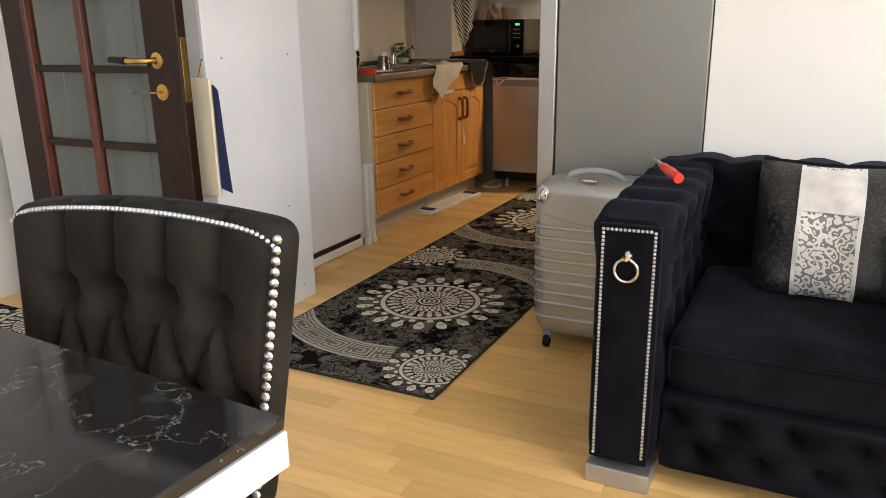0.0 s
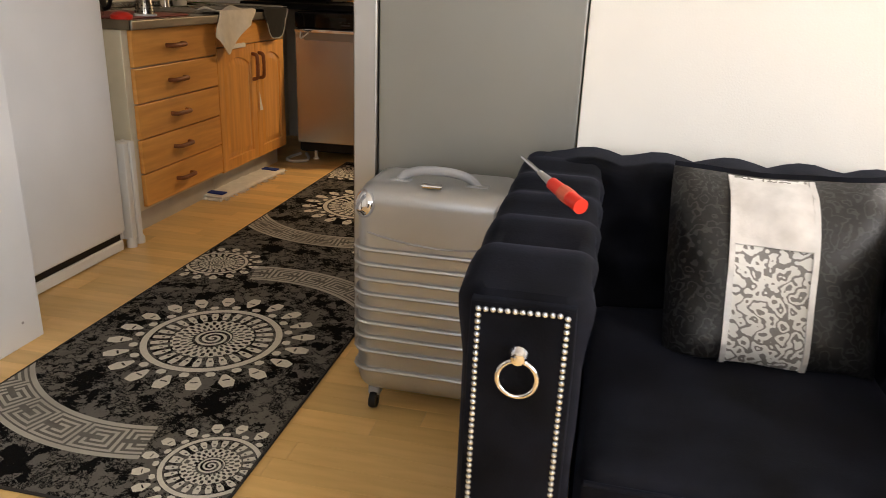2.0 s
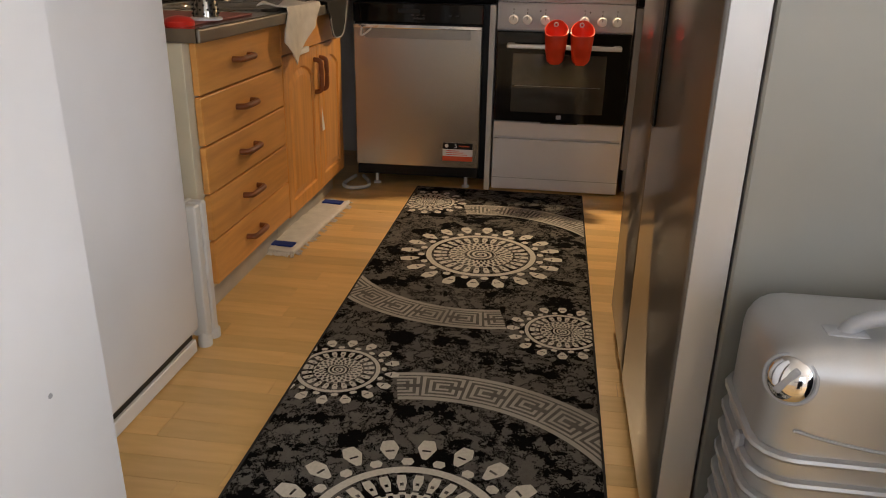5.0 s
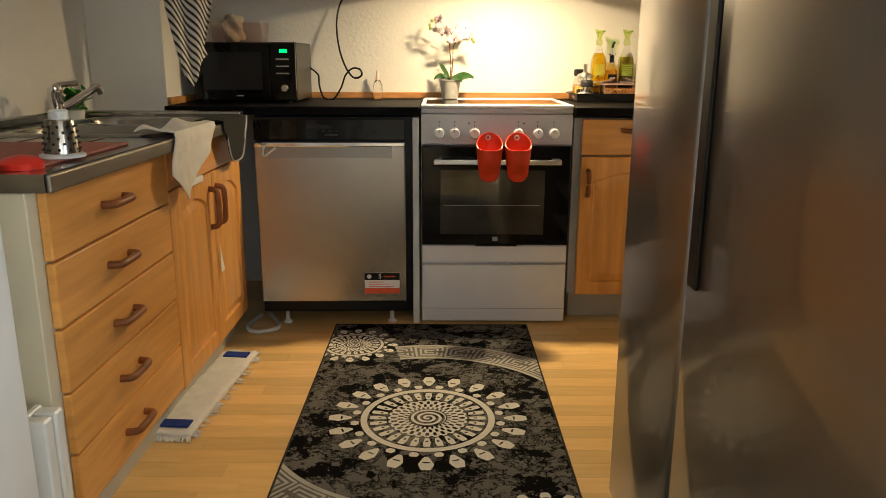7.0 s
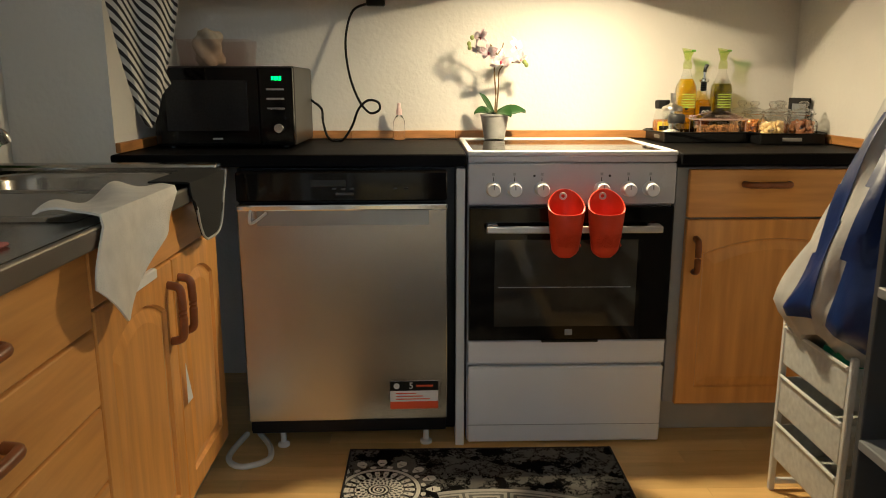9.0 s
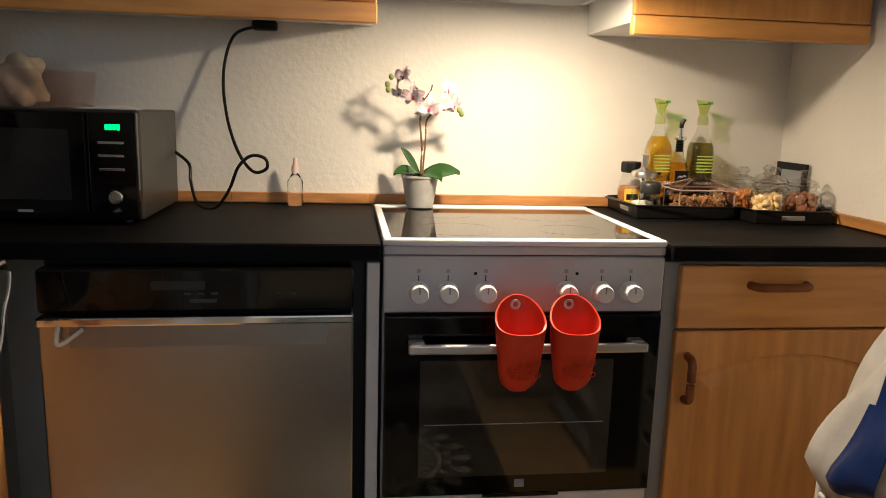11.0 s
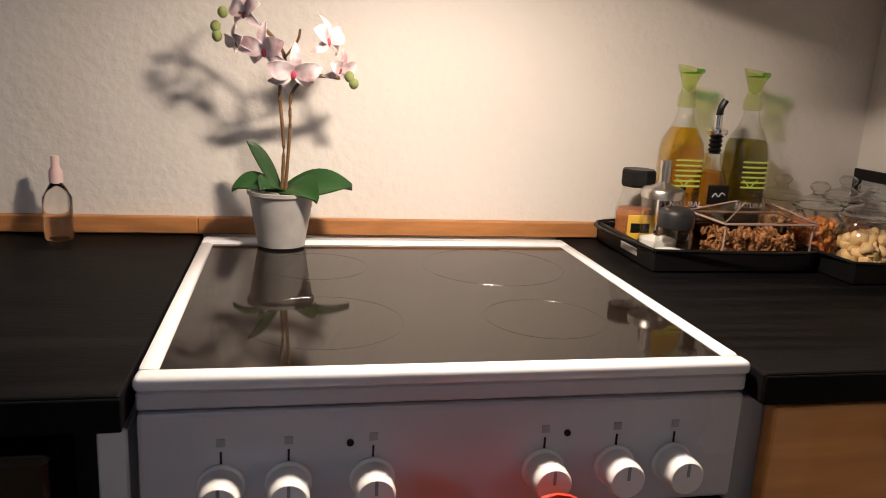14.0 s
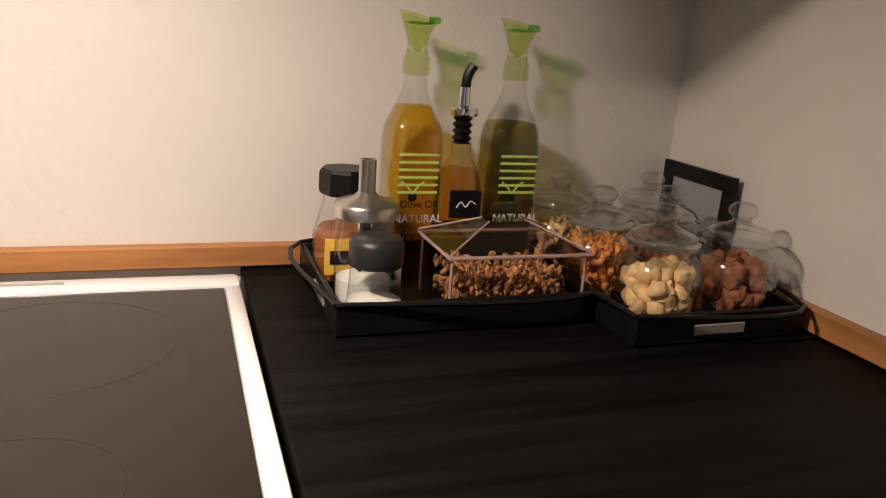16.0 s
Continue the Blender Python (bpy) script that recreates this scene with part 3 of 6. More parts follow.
# sink top with two bowls
t = thing("sink_worktop", "stainless steel worktop with two sink bowls", "sink", (-2.3, 4.0, 0.83))
for a in ((-2.62, -1.995, 3.29, 3.98), (-2.62, -2.50, 3.98, 4.72), (-2.05, -1.995, 3.98, 4.72), (-2.50, -2.05, 4.665, 4.72), (-2.50, -2.05, 4.30, 4.34), (-2.50, -2.05, 3.98, 4.0)):
    part("drainer" if a[3] == 3.98 else "bowl_rim", box(a[0], a[1], a[2], a[3], 0.83, 0.866, 0.0), STEEL_S, t)
part("end_ledge", box(-2.62, -1.995, 4.70, 4.76, 0.866, 0.89, 0.008, 2), STEEL_S, t)
part("upstand", box(-2.62, -2.60, 3.29, 4.70, 0.866, 0.895, 0.004), STEEL_S, t)


def sink_bowl(x0, x1, y0, y1):
    """A pressed bowl: a raised bright lip, rounded corners and a dished floor with a waste."""
    own = bmesh.new()

    def loop(inset, r, z):
        out = []
        for cx, cy, a0 in ((x1 - inset - r, y0 + inset + r, -90), (x1 - inset - r, y1 - inset - r, 0), (x0 + inset + r, y1 - inset - r, 90), (x0 + inset + r, y0 + inset + r, 180)):
            out += [own.verts.new((cx + r * math.cos(radians(a0 + 15 * q)), cy + r * math.sin(radians(a0 + 15 * q)), z)) for q in range(7)]
        return out
    rings = [loop(-0.012, 0.012, 0.8665), loop(-0.006, 0.03, 0.8715), loop(0.004, 0.07, 0.8735), loop(0.010, 0.085, 0.8705), loop(0.014, 0.09, 0.86), loop(0.022, 0.09, 0.74), loop(0.04, 0.08, 0.712), loop(0.075, 0.05, 0.702)]
    for p, q in zip(rings, rings[1:]):
        for k in range(len(p)):
            own.faces.new((p[k], p[(k + 1) % len(p)], q[(k + 1) % len(p)], q[k]))
    own.faces.new(rings[-1])
    bmesh.ops.recalc_face_normals(own, faces=own.faces)
    return own


for y0, y1 in ((4.0, 4.30), (4.34, 4.665)):
    bowl = part("bowl", sink_bowl(-2.50, -2.05, y0, y1), STEEL_S, t, "polished pressed bowl", True)
    part("waste", lathe([(0.0, 0.703), (0.03, 0.7035), (0.036, 0.706), (0.04, 0.703)], (-2.275, (y0 + y1) / 2, 0), 20), CHROME, bowl, "", True)
for k in range(5):
    part("drainer_groove", box(-2.54 + 0.09 * k, -2.53 + 0.09 * k, 3.82, 3.965, 0.866, 0.8685, 0.001), STEEL_S, t)
part("front_nosing", box(-1.9945, -1.984, 3.29, 4.72, 0.829, 0.8655, 0.005, 3), mat("dull_steel_edge", (0.30, 0.28, 0.25), 0.42, 1.0, var=0.06, scale=9), t, "rounded dull steel front edge")
t = thing("mixer_tap", "chrome kitchen mixer tap on the sink", "tap", (-2.475, 4.32, 0.866))
part("body", lathe([(0.0, 0), (0.026, 0), (0.025, 0.02), (0.022, 0.03), (0.022, 0.10), (0.024, 0.105), (0.023, 0.122), (0.0, 0.127)], (-2.475, 4.32, 0.866), 20), CHROME, t, "", True)
part("spout", tube([(-2.475, 4.32, 0.915), (-2.45, 4.36, 0.935), (-2.41, 4.425, 0.975), (-2.395, 4.445, 0.985), (-2.387, 4.455, 0.965)], 0.0125, 10), CHROME, t, "", True)
part("lever", tube([(-2.475, 4.32, 0.99), (-2.465, 4.34, 0.996), (-2.435, 4.385, 1.0)], 0.0095, 8), CHROME, t, "", True)

# black worktops on the cooker wall
t = thing("worktop_left", "black wood-grain laminate worktop", "worktop", (-1.84, 5.1, 0.86))
part("top", box(-2.328, -1.337, 4.858, 5.498, 0.866, 0.90, 0.003, 2), WORKTOP, t)
part("edge_strip", box(-2.328, -1.337, 4.8545, 4.8578, 0.867, 0.898, 0.001), WORKTOP, t, "black front edge strip")
t = thing("worktop_right", "black wood-grain laminate worktop beside the cooker", "worktop", (-0.42, 5.1, 0.86))
part("top", box(-0.722, RIGHT - 0.002, 4.862, 5.498, 0.866, 0.90, 0.003, 2), WORKTOP, t)
part("edge_strip", box(-0.722, RIGHT - 0.002, 4.8585, 4.8618, 0.867, 0.898, 0.001), WORKTOP, t, "black front edge strip")

t = thing("base_cabinet", "honey beech base cabinet with one drawer and a door", "cabinet", (-0.4, 5.2, 0))
part("body", box(-0.722, -0.13, 4.90, 5.49, 0.13, 0.858, 0.002), GREYPL, t, "grey side panel")
part("plinth", box(-0.70, -0.13, 4.985, 5.49, 0, 0.13, 0.002), TAPEGREY, t)
d = part("drawer", box(-0.69, -0.13, 4.88, 4.90, 0.712, 0.853, 0.004, 2), BEECH_H, t)
bow_handle(d, (-0.53, 4.881, 0.81), (-0.40, 4.881, 0.81), (0, -0.028, 0))
d = part("door", panel_door(lambda u, v, d: (u, 4.88 - d, v), -0.69, -0.13, 0.13, 0.706), BEECH, t)
bow_handle(d, (-0.66, 4.881, 0.55), (-0.66, 4.881, 0.65), (0, -0.028, 0))

t = thing("filler_panel", "narrow white filler panel beside the cooker", "panel", (-1.35, 5.1, 0))
part("board", box(-1.364, -1.338, 4.88, 5.45, 0.0, 0.858, 0.002), WHITE_P, t)


def wall_cabinet(x0, x1, doors, label):
    t = thing("wall_cabinet", label, "cabinet", ((x0 + x1) / 2, 5.32, 1.355), 0, "wall cabinets")
    part("body", box(x0, x1, 5.17, 5.498, 1.385, 2.05, 0.002), WHITE_P, t, "white carcass")
    part("light_rail", box(x0, x1, 5.145, 5.169, 1.355, 1.40, 0.003), BEECH_H, t)
    part("cornice", box(x0 - 0.005, x1 + 0.005, 5.13, 5.169, 2.03, 2.07, 0.004), BEECH_H, t)
    n = len(doors) - 1
    for a, c in zip(doors, doors[1:]):
        part("door", box(a + 0.002, c - 0.002, 5.148, 5.168, 1.402, 2.028, 0.004, 2), BEECH, t)


wall_cabinet(-2.328, -1.339, (-2.328, -1.83, -1.339), "honey beech wall cabinet with two doors and white carcass")
wall_cabinet(-0.738, -0.13, (-0.738, -0.13), "honey beech wall cabinet with white carcass")

t = thing("cooker_hood", "slim white cooker hood with a lit lamp", "cooker hood", (-1.03, 5.3, 1.41))
part("body", box(-1.335, -0.742, 5.07, 5.498, 1.465, 1.52, 0.006, 2), WHITE_P, t)
part("front_visor", box(-1.33, -0.747, 4.955, 5.07, 1.472, 1.51, 0.006, 2), WHITE_P, t)
part("lamp_cover", box(-1.12, -0.85, 4.965, 5.045, 1.456, 1.472, 0.005, 2), HOODGLOW, t, "lit warm lamp cover", True)
part("filter", box(-1.30, -0.78, 5.20, 5.48, 1.458, 1.466, 0.001), GREYPL, t)
part("wall_cabinet_over", box(-1.335, -0.742, 5.17, 5.498, 1.522, 2.05, 0.002), BEECH, t)

# ---- cooker ----
KNOBW = mat("white_knob", (0.88, 0.88, 0.88), 0.35, var=0.03, scale=20)
SX, SY = -1.33, 4.885
t = thing("cooker", "white freestanding electric cooker with a ceramic hob", "cooker", (SX + 0.3, 5.16, 0))
part("body", box(SX, SX + 0.6, SY + 0.02, 5.45, 0.005, 0.885, 0.003), ENAMEL, t)
part("front_strip", box(SX, SX + 0.6, SY - 0.006, SY + 0.02, 0.875, 0.8925, 0.002), FASCIA, t)
bm = box(SX - 0.002, SX + 0.602, SY - 0.010, SY + 0.014, 0.893, 0.908, 0.006, 3)
box(SX - 0.002, SX + 0.602, 5.405, 5.447, 0.885, 0.908, 0.006, 2, bm=bm)
box(SX - 0.002, SX + 0.017, SY + 0.014, 5.405, 0.885, 0.908, 0.006, 2, bm=bm)
box(SX + 0.583, SX + 0.602, SY + 0.014, 5.405, 0.885, 0.908, 0.006, 2, bm=bm)
part("hob_frame", bm, ENAMEL, t, "white enamel hob frame", True)
hob = part("hob_glass", box(SX + 0.017, SX + 0.583, SY + 0.014, 5.405, 0.886, 0.904, 0.0), HOB, t, "dark brown ceramic glass")
for cx, cy, r in ((0.17, 0.15, 0.09), (0.43, 0.15, 0.072), (0.17, 0.39, 0.072), (0.43, 0.39, 0.105)):
    part("heating_zone", ring((SX + cx, SY + cy, 0.9038), r, 0.0004, (0, 0, 1), 48, 4), mat("faint_ring", (0.024, 0.019, 0.015), 0.15), hob, "faint printed ring")
part("vent", box(SX + 0.08, SX + 0.42, 5.425, 5.432, 0.9075, 0.9085, 0), GREYPL, t)
fascia = part("control_panel", box(SX, SX + 0.6, SY - 0.006, SY + 0.02, 0.752, 0.872, 0.004, 2), FASCIA, t, "pale grey control panel")
for k, x in enumerate((0.072, 0.133, 0.212, 0.384, 0.461, 0.525)):
    knob = part("knob", lathe([(0.022, 0), (0.022, 0.003), (0.0195, 0.005), (0.019, 0.033), (0.017, 0.036), (0, 0.036)], (SX + x, SY - 0.006, 0.798), 24, None, (0, -1, 0)), KNOBW, fascia, "", True)
    part("pointer", box(SX + x - 0.0015, SX + x + 0.0015, SY - 0.0428, SY - 0.0418, 0.800, 0.815, 0), GREYPL, knob)
    part("tick", box(SX + x - 0.001, SX + x + 0.001, SY - 0.0068, SY - 0.006, 0.818, 0.832, 0), BLACK, fascia)
    part("mark", box(SX + x - 0.004, SX + x + 0.004, SY - 0.0068, SY - 0.006, 0.837, 0.845, 0), GREYPL, fascia)
for x in (0.190, 0.407):
    part("pilot_lamp", lathe([(0.0035, 0), (0.0035, 0.002), (0, 0.002)], (SX + x, SY - 0.006, 0.836), 12, None, (0, -1, 0)), BLACK, fascia)
door = part("oven_door", box(SX + 0.003, SX + 0.597, SY - 0.02, SY + 0.018, 0.345, 0.748, 0.004, 2), BLACKGLASS, t, "black glass oven door")
fr = box(SX + 0.078, SX + 0.496, SY - 0.0215, SY - 0.0202, 0.39, 0.652, 0)
part("window", fr, mat("smoked_oven_glass", (0.045, 0.042, 0.035), 0.05, var=0.4, scale=4, coat=0.8), door, "smoked glass window")
part("rack", rod((SX + 0.09, SY - 0.022, 0.51), (SX + 0.48, SY - 0.022, 0.51), 0.0012, 6), GREYPL, door)
h = box(SX + 0.05, SX + 0.555, SY - 0.062, SY - 0.048, 0.678, 0.698, 0.004, 2)
box(SX + 0.052, SX + 0.085, SY - 0.048, SY - 0.02, 0.68, 0.70, 0.003, bm=h)
box(SX + 0.52, SX + 0.553, SY - 0.048, SY - 0.02, 0.68, 0.70, 0.003, bm=h)
part("handle", h, mat("satin_aluminium", (0.62, 0.61, 0.60), 0.35, 0.9, var=0.04), door, "satin aluminium bar handle")
part("badge", box(SX + 0.29, SX + 0.312, SY - 0.0215, SY - 0.0202, 0.362, 0.38, 0), GREYPL, door)
part("badge_bar", box(SX + 0.22, SX + 0.39, SY - 0.024, SY - 0.0203, 0.340, 0.347, 0.001), BLACK, door)
part("door_rail", box(SX + 0.003, SX + 0.597, SY - 0.008, SY + 0.018, 0.268, 0.34, 0.003), ENAMEL, t)
part("drawer", box(SX + 0.003, SX + 0.597, SY - 0.008, SY + 0.018, 0.012, 0.257, 0.004), ENAMEL, t)
part("drawer_plinth_line", box(SX + 0.003, SX + 0.597, SY - 0.0088, SY - 0.008, 0.068, 0.07, 0), GREYPL, t)


def potholder(x, turn):
    """A silicone pinch glove hung on the rail."""
    t = thing("silicone_oven_mitt", "orange-red silicone oven mitt hung over the oven door handle", "oven mitt", (x, SY - 0.108, 0.63), turn, "oven mitts")
    own = bmesh.new()
    rows, seg = 12, 24
    last = None
    for i in range(rows + 1):
        v = i / rows
        z = 0.620 + 0.125 * v
        a = 0.052 * (0.62 + 0.38 * v ** 0.7) * min(1, 0.55 + 4 * v)
        b_ = 0.042 * (0.45 + 0.55 * min(1, v * 1.5)) * min(1, 0.6 + 3 * v)
        now = []
        for k in range(seg):
            w_ = 2 * math.pi * k / seg
            lift = 0.062 * ((1 + math.sin(w_)) / 2) ** 1.7 * v ** 2
            now.append(own.verts.new((x + a * math.cos(w_), SY - 0.108 + b_ * math.sin(w_), z + lift)))
        if last:
            for k in range(seg):
                own.faces.new((last[k], last[(k + 1) % seg], now[(k + 1) % seg], now[k]))
        else:
            own.faces.new(now[::-1])
        last = now
    bmesh.ops.recalc_face_normals(own, faces=own.faces)
    bmesh.ops.solidify(own, geom=own.faces[:], thickness=0.004)
    p = part("glove", own, ORANGE, t, "", True)
    dots = bmesh.new()
    for i in range(-2, 3):
        for j in range(-1, 2):
            ring((x + i * 0.013 + (j % 2) * 0.0065, SY - 0.1495 + abs(i) * abs(i) * 0.0028, 0.672 + j * 0.012), 0.005, 0.0012, (0, -1, 0), 6, 4, bm=dots)
    part("relief", dots, ORANGE_D, p, "embossed hexagon grip")
    part("eyelet", ring((x - 0.004, SY - 0.0715, 0.787), 0.008, 0.003, (0, -1, 0), 16, 6), WHITE_P, p, "pale hanging eyelet")
    return t


potholder(SX + 0.266, 0)
potholder(SX + 0.377, 0)

# ---- dishwasher ----
DIM = mat("faint_print", (0.035, 0.035, 0.036), 0.4)
t = thing("dishwasher", "built-under dishwasher with a brushed steel door", "dishwasher", (-1.69, 5.1, 0), 1.5)
part("cavity", box(-2.0, -1.366, 4.92, 5.46, 0.04, 0.856, 0), BLACK, t)
part("body", box(-1.985, -1.40, 4.86, 5.44, 0.06, 0.85, 0.002), BLACK, t)
part("control_panel", box(-1.985, -1.398, 4.825, 4.86, 0.772, 0.856, 0.004), BLACKGLASS, t, "black control panel")
door = part("door", box(-1.985, -1.398, 4.822, 4.86, 0.115, 0.765, 0.004, 2), STEEL, t, "brushed steel door")
part("grip_edge", box(-1.985, -1.398, 4.810, 4.823, 0.748, 0.766, 0.004, 2), CHROME, door)
part("grip_shadow", box(-1.93, -1.45, 4.8208, 4.8219, 0.705, 0.747, 0), STEEL_D, door)
part("kickplate", box(-1.97, -1.41, 4.88, 4.90, 0.06, 0.112, 0.002), STEEL, t)
for x in (-1.90, -1.46):
    part("foot", lathe([(0.018, 0), (0.018, 0.008), (0.009, 0.014), (0.009, 0.06), (0, 0.06)], (x, 4.90, 0.0), 16), WHITE_P, t, "white levelling foot", True)
for x in (-1.72, -1.695, -1.67, -1.55, -1.52):
    part("symbol", box(x, x + 0.012, 4.824, 4.8252, 0.806, 0.810, 0), DIM, t)
part("display", box(-1.78, -1.68, 4.8238, 4.8252, 0.815, 0.833, 0), mat("dim_display", (0.014, 0.015, 0.016), 0.2), t)
part("maker_mark", box(-1.71, -1.66, 4.824, 4.8252, 0.79, 0.797, 0), DIM, t)
st = part("sticker", box(-1.567, -1.425, 4.8205, 4.8218, 0.149, 0.236, 0), PAPER_W, t, "energy sticker")
part("sticker_head", box(-1.567, -1.425, 4.8198, 4.8204, 0.206, 0.236, 0), BLACK, st)
part("sticker_foot", box(-1.567, -1.425, 4.8198, 4.8204, 0.149, 0.172, 0), PAPER_R, st)
for k in range(3):
    part("text_bar", box(-1.55, -1.45 - 0.02 * k, 4.8198, 4.8204, 0.178 + 0.009 * k, 0.181 + 0.009 * k, 0), PAPER_R, st)
part("dial_mark", lathe([(0.009, 0), (0.009, 0.0006), (0, 0.0006)], (-1.548, 4.8198, 0.221), 16, None, (0, -1, 0)), PAPER_W, st)


def lettering(word, at, size, material, parent, rx=90, rz=0, depth=0.0004, name="lettering"):
    c = bpy.data.curves.new("words", "FONT")
    c.body, c.size, c.extrude = word, size, depth
    c.align_x, c.align_y = "CENTER", "CENTER"
    tmp = new("words", c)
    me = bpy.data.meshes.new_from_object(tmp.evaluated_get(bpy.context.evaluated_depsgraph_get()))
    bpy.data.objects.remove(tmp)
    me.materials.clear()
    me.materials.append(material)
    me.transform(pose(*at, rx, 0, rz))
    ob = new(name, me)
    ob.parent = parent
    if parent.type == "EMPTY":
        ob.matrix_parent_inverse = Matrix.Translation(-Vector(parent["at"]))
    return ob


lettering("5", (-1.505, 4.8194, 0.221), 0.028, PAPER_W, st)
part("text_bar", box(-1.49, -1.44, 4.8198, 4.8204, 0.218, 0.224, 0), PAPER_R, st)
part("hook", tube([(-1.945, 4.812, 0.752), (-1.945, 4.806, 0.715), (-1.90, 4.806, 0.745)], 0.004, 8), WHITE_P, t, "white plastic hook")

# ---- big fridge ----
t = thing("side_by_side_fridge", "large brushed steel fridge-freezer with two tall doors", "fridge", (-0.55, 3.04, 0))
part("body", box(-0.7705, -0.268, 2.505, 3.525, 0.05, 1.80, 0.006, 2), GREY_SIDE, t, "grey painted cabinet")
for y0, y1 in ((2.50, 3.102), (3.108, 3.53)):
    part("door", box(-0.838, -0.772, y0, y1, 0.055, 1.80, 0.012, 3), STEEL_D, t, "brushed steel door", True)
for y0, y1 in ((3.035, 3.075),):
    part("handle", box(-0.846, -0.8375, y0, y1, 0.72, 1.50, 0.004, 2), BLACK, t, "black recessed grip")
for y in (2.58, 3.39):
    for x in (-0.745, -0.32):
        part("foot", rod((x, y, 0.0), (x, y, 0.05), 0.02, 12), BLACK, t)
part("edge_trim", box(-0.832, -0.776, 2.4975, 2.5005, 0.07, 1.785, 0.001), SILVER, t, "bright silver door edge")
part("base_grille", box(-0.77, -0.755, 2.53, 3.50, 0.012, 0.052, 0.002), BLACK, t)

# ---- white freezer, wardrobe, door ----
t = thing("upright_freezer", "white upright freezer with a glossy door", "freezer", (-2.3, 2.88, 0))
part("body", box(-2.6, -2.045, 2.62, 3.13, 0.03, 1.75, 0.006, 2), WHITE, t)
part("door", box(-2.04, -1.985, 2.62, 3.13, 0.075, 1.75, 0.018, 4), WHITE, t, "white lacquered door", True)
part("grille", box(-2.04, -2.0, 2.625, 3.125, 0.005, 0.045, 0.003), WHITE_P, t)
part("shadow_gap", box(-2.04, -2.01, 2.63, 3.12, 0.045, 0.073, 0), BLACK, t)
part("handle", box(-1.985, -1.955, 3.085, 3.115, 0.99, 1.28, 0.008, 3), WHITE_P, t, "white bar handle", True)
t = thing("spare_board", "white slatted board end leaning beside the freezer", "board", (-2.0, 3.2, 0))
for y in (3.165, 3.205):
    part("strip", box(-2.03, -1.985, y, y + 0.03, 0.03, 0.42, 0.004), WHITE_P, t)
part("backing", box(-2.045, -2.03, 3.155, 3.245, 0.03, 0.42, 0.003), WHITE_P, t)
for y in (3.175, 3.23):
    part("foot", lathe([(0.02, 0), (0.02, 0.025), (0.012, 0.04), (0, 0.04)], (-2.0, y, 0), 12), WHITE_P, t, "", True)

t = thing("wardrobe", "tall white wardrobe with plain board sides", "wardrobe", (-2.2, 2.15, 0))
part("side_panel", box(-1.81, -1.79, 1.889, 2.414, 0.0, 2.25, 0.0015), WHITE, t, "white side board with screw heads")
part("body", box(-2.95, -1.812, 1.912, 2.414, 0.06, 2.25, 0.002), WHITE, t)
for x0, x1 in ((-2.94, -2.50), (-2.497, -2.10), (-2.097, -1.812)):
    d = part("door", box(x0, x1, 1.892, 1.91, 0.07, 2.24, 0.002), WHITE, t)
    part("knob", lathe([(0.006, 0), (0.006, 0.012), (0.014, 0.016), (0.013, 0.026), (0, 0.028)], (x1 - 0.03 if x1 < -2.09 and x1 > -2.2 else x0 + 0.03, 1.892, 0.89), 14, None, (0, -1, 0)), WHITE_P, d, "", True)
part("plinth", box(-2.93, -1.82, 1.93, 2.40, 0, 0.06, 0), WHITE, t)
for y, z in ((2.272, 0.417), (2.34, 0.07), (2.02, 0.40), (1.96, 0.06), (1.97, 1.0), (2.33, 1.0)):
    part("screw", lathe([(0.0045, 0), (0.0045, 0.001), (0.002, 0.0004), (0, 0.0004)], (-1.79, y, z), 10, None, (1, 0, 0)), GREYPL, t)

t = structure(thing("door_1", "open dark mahogany glazed door with brass fittings", "door", (-2.2, 1.78, 0)), "open dark mahogany glazed door with brass fittings")
y0, y1 = 1.755, 1.795
part("lock_stile", box(-1.915, -1.765, y0, y1, 0.01, 2.03, 0.004), MAHOG, t)
part("hinge_stile", box(-2.60, -2.49, y0, y1, 0.01, 2.03, 0.004), MAHOG, t)
part("bottom_rail", box(-2.489, -1.916, y0, y1, 0.01, 0.24, 0.004), MAHOG, t)
part("top_rail", box(-2.489, -1.916, y0, y1, 1.92, 2.03, 0.004), MAHOG, t)
for x in (-2.215,):
    part("glazing_bar", box(x - 0.018, x + 0.018, y0 + 0.005, y1 - 0.005, 0.241, 1.919, 0.004), MUNTIN, t)
part("glazing_bead", box(-2.489, -2.468, y0 - 0.002, y1 - 0.004, 0.241, 1.919, 0.003), MUNTIN, t)
for z in (0.455, 0.71, 0.97, 1.23, 1.49, 1.75):
    for x0, x1 in ((-2.466, -2.234), (-2.196, -1.917)):
        part("glazing_bar", box(x0, x1, y0 + 0.006, y1 - 0.006, z - 0.012, z + 0.012, 0.003), MAHOG, t)
for x0, x1 in ((-2.466, -2.234), (-2.196, -1.917)):
    part("pane", box(x0, x1, 1.773, 1.777, 0.241, 1.919, 0), DOORGLASS, t).visible_shadow = False
hd = part("handle", tube([(-1.86, 1.74, 1.0), (-1.88, 1.705, 1.0), (-1.93, 1.70, 1.0), (-1.99, 1.705, 1.003)], 0.009, 10), BRASS, t, "brass lever with a dark grip", True)
part("grip", rod((-1.945, 1.7, 1.001), (-2.02, 1.706, 1.004), 0.0125, 12, 0.010), BLACK, hd, "", True)
part("rose", lathe([(0.027, 0), (0.026, 0.006), (0.012, 0.012), (0.010, 0.02), (0, 0.02)], (-1.86, 1.755, 1.0), 20, None, (0, -1, 0)), BRASS, hd, "", True)
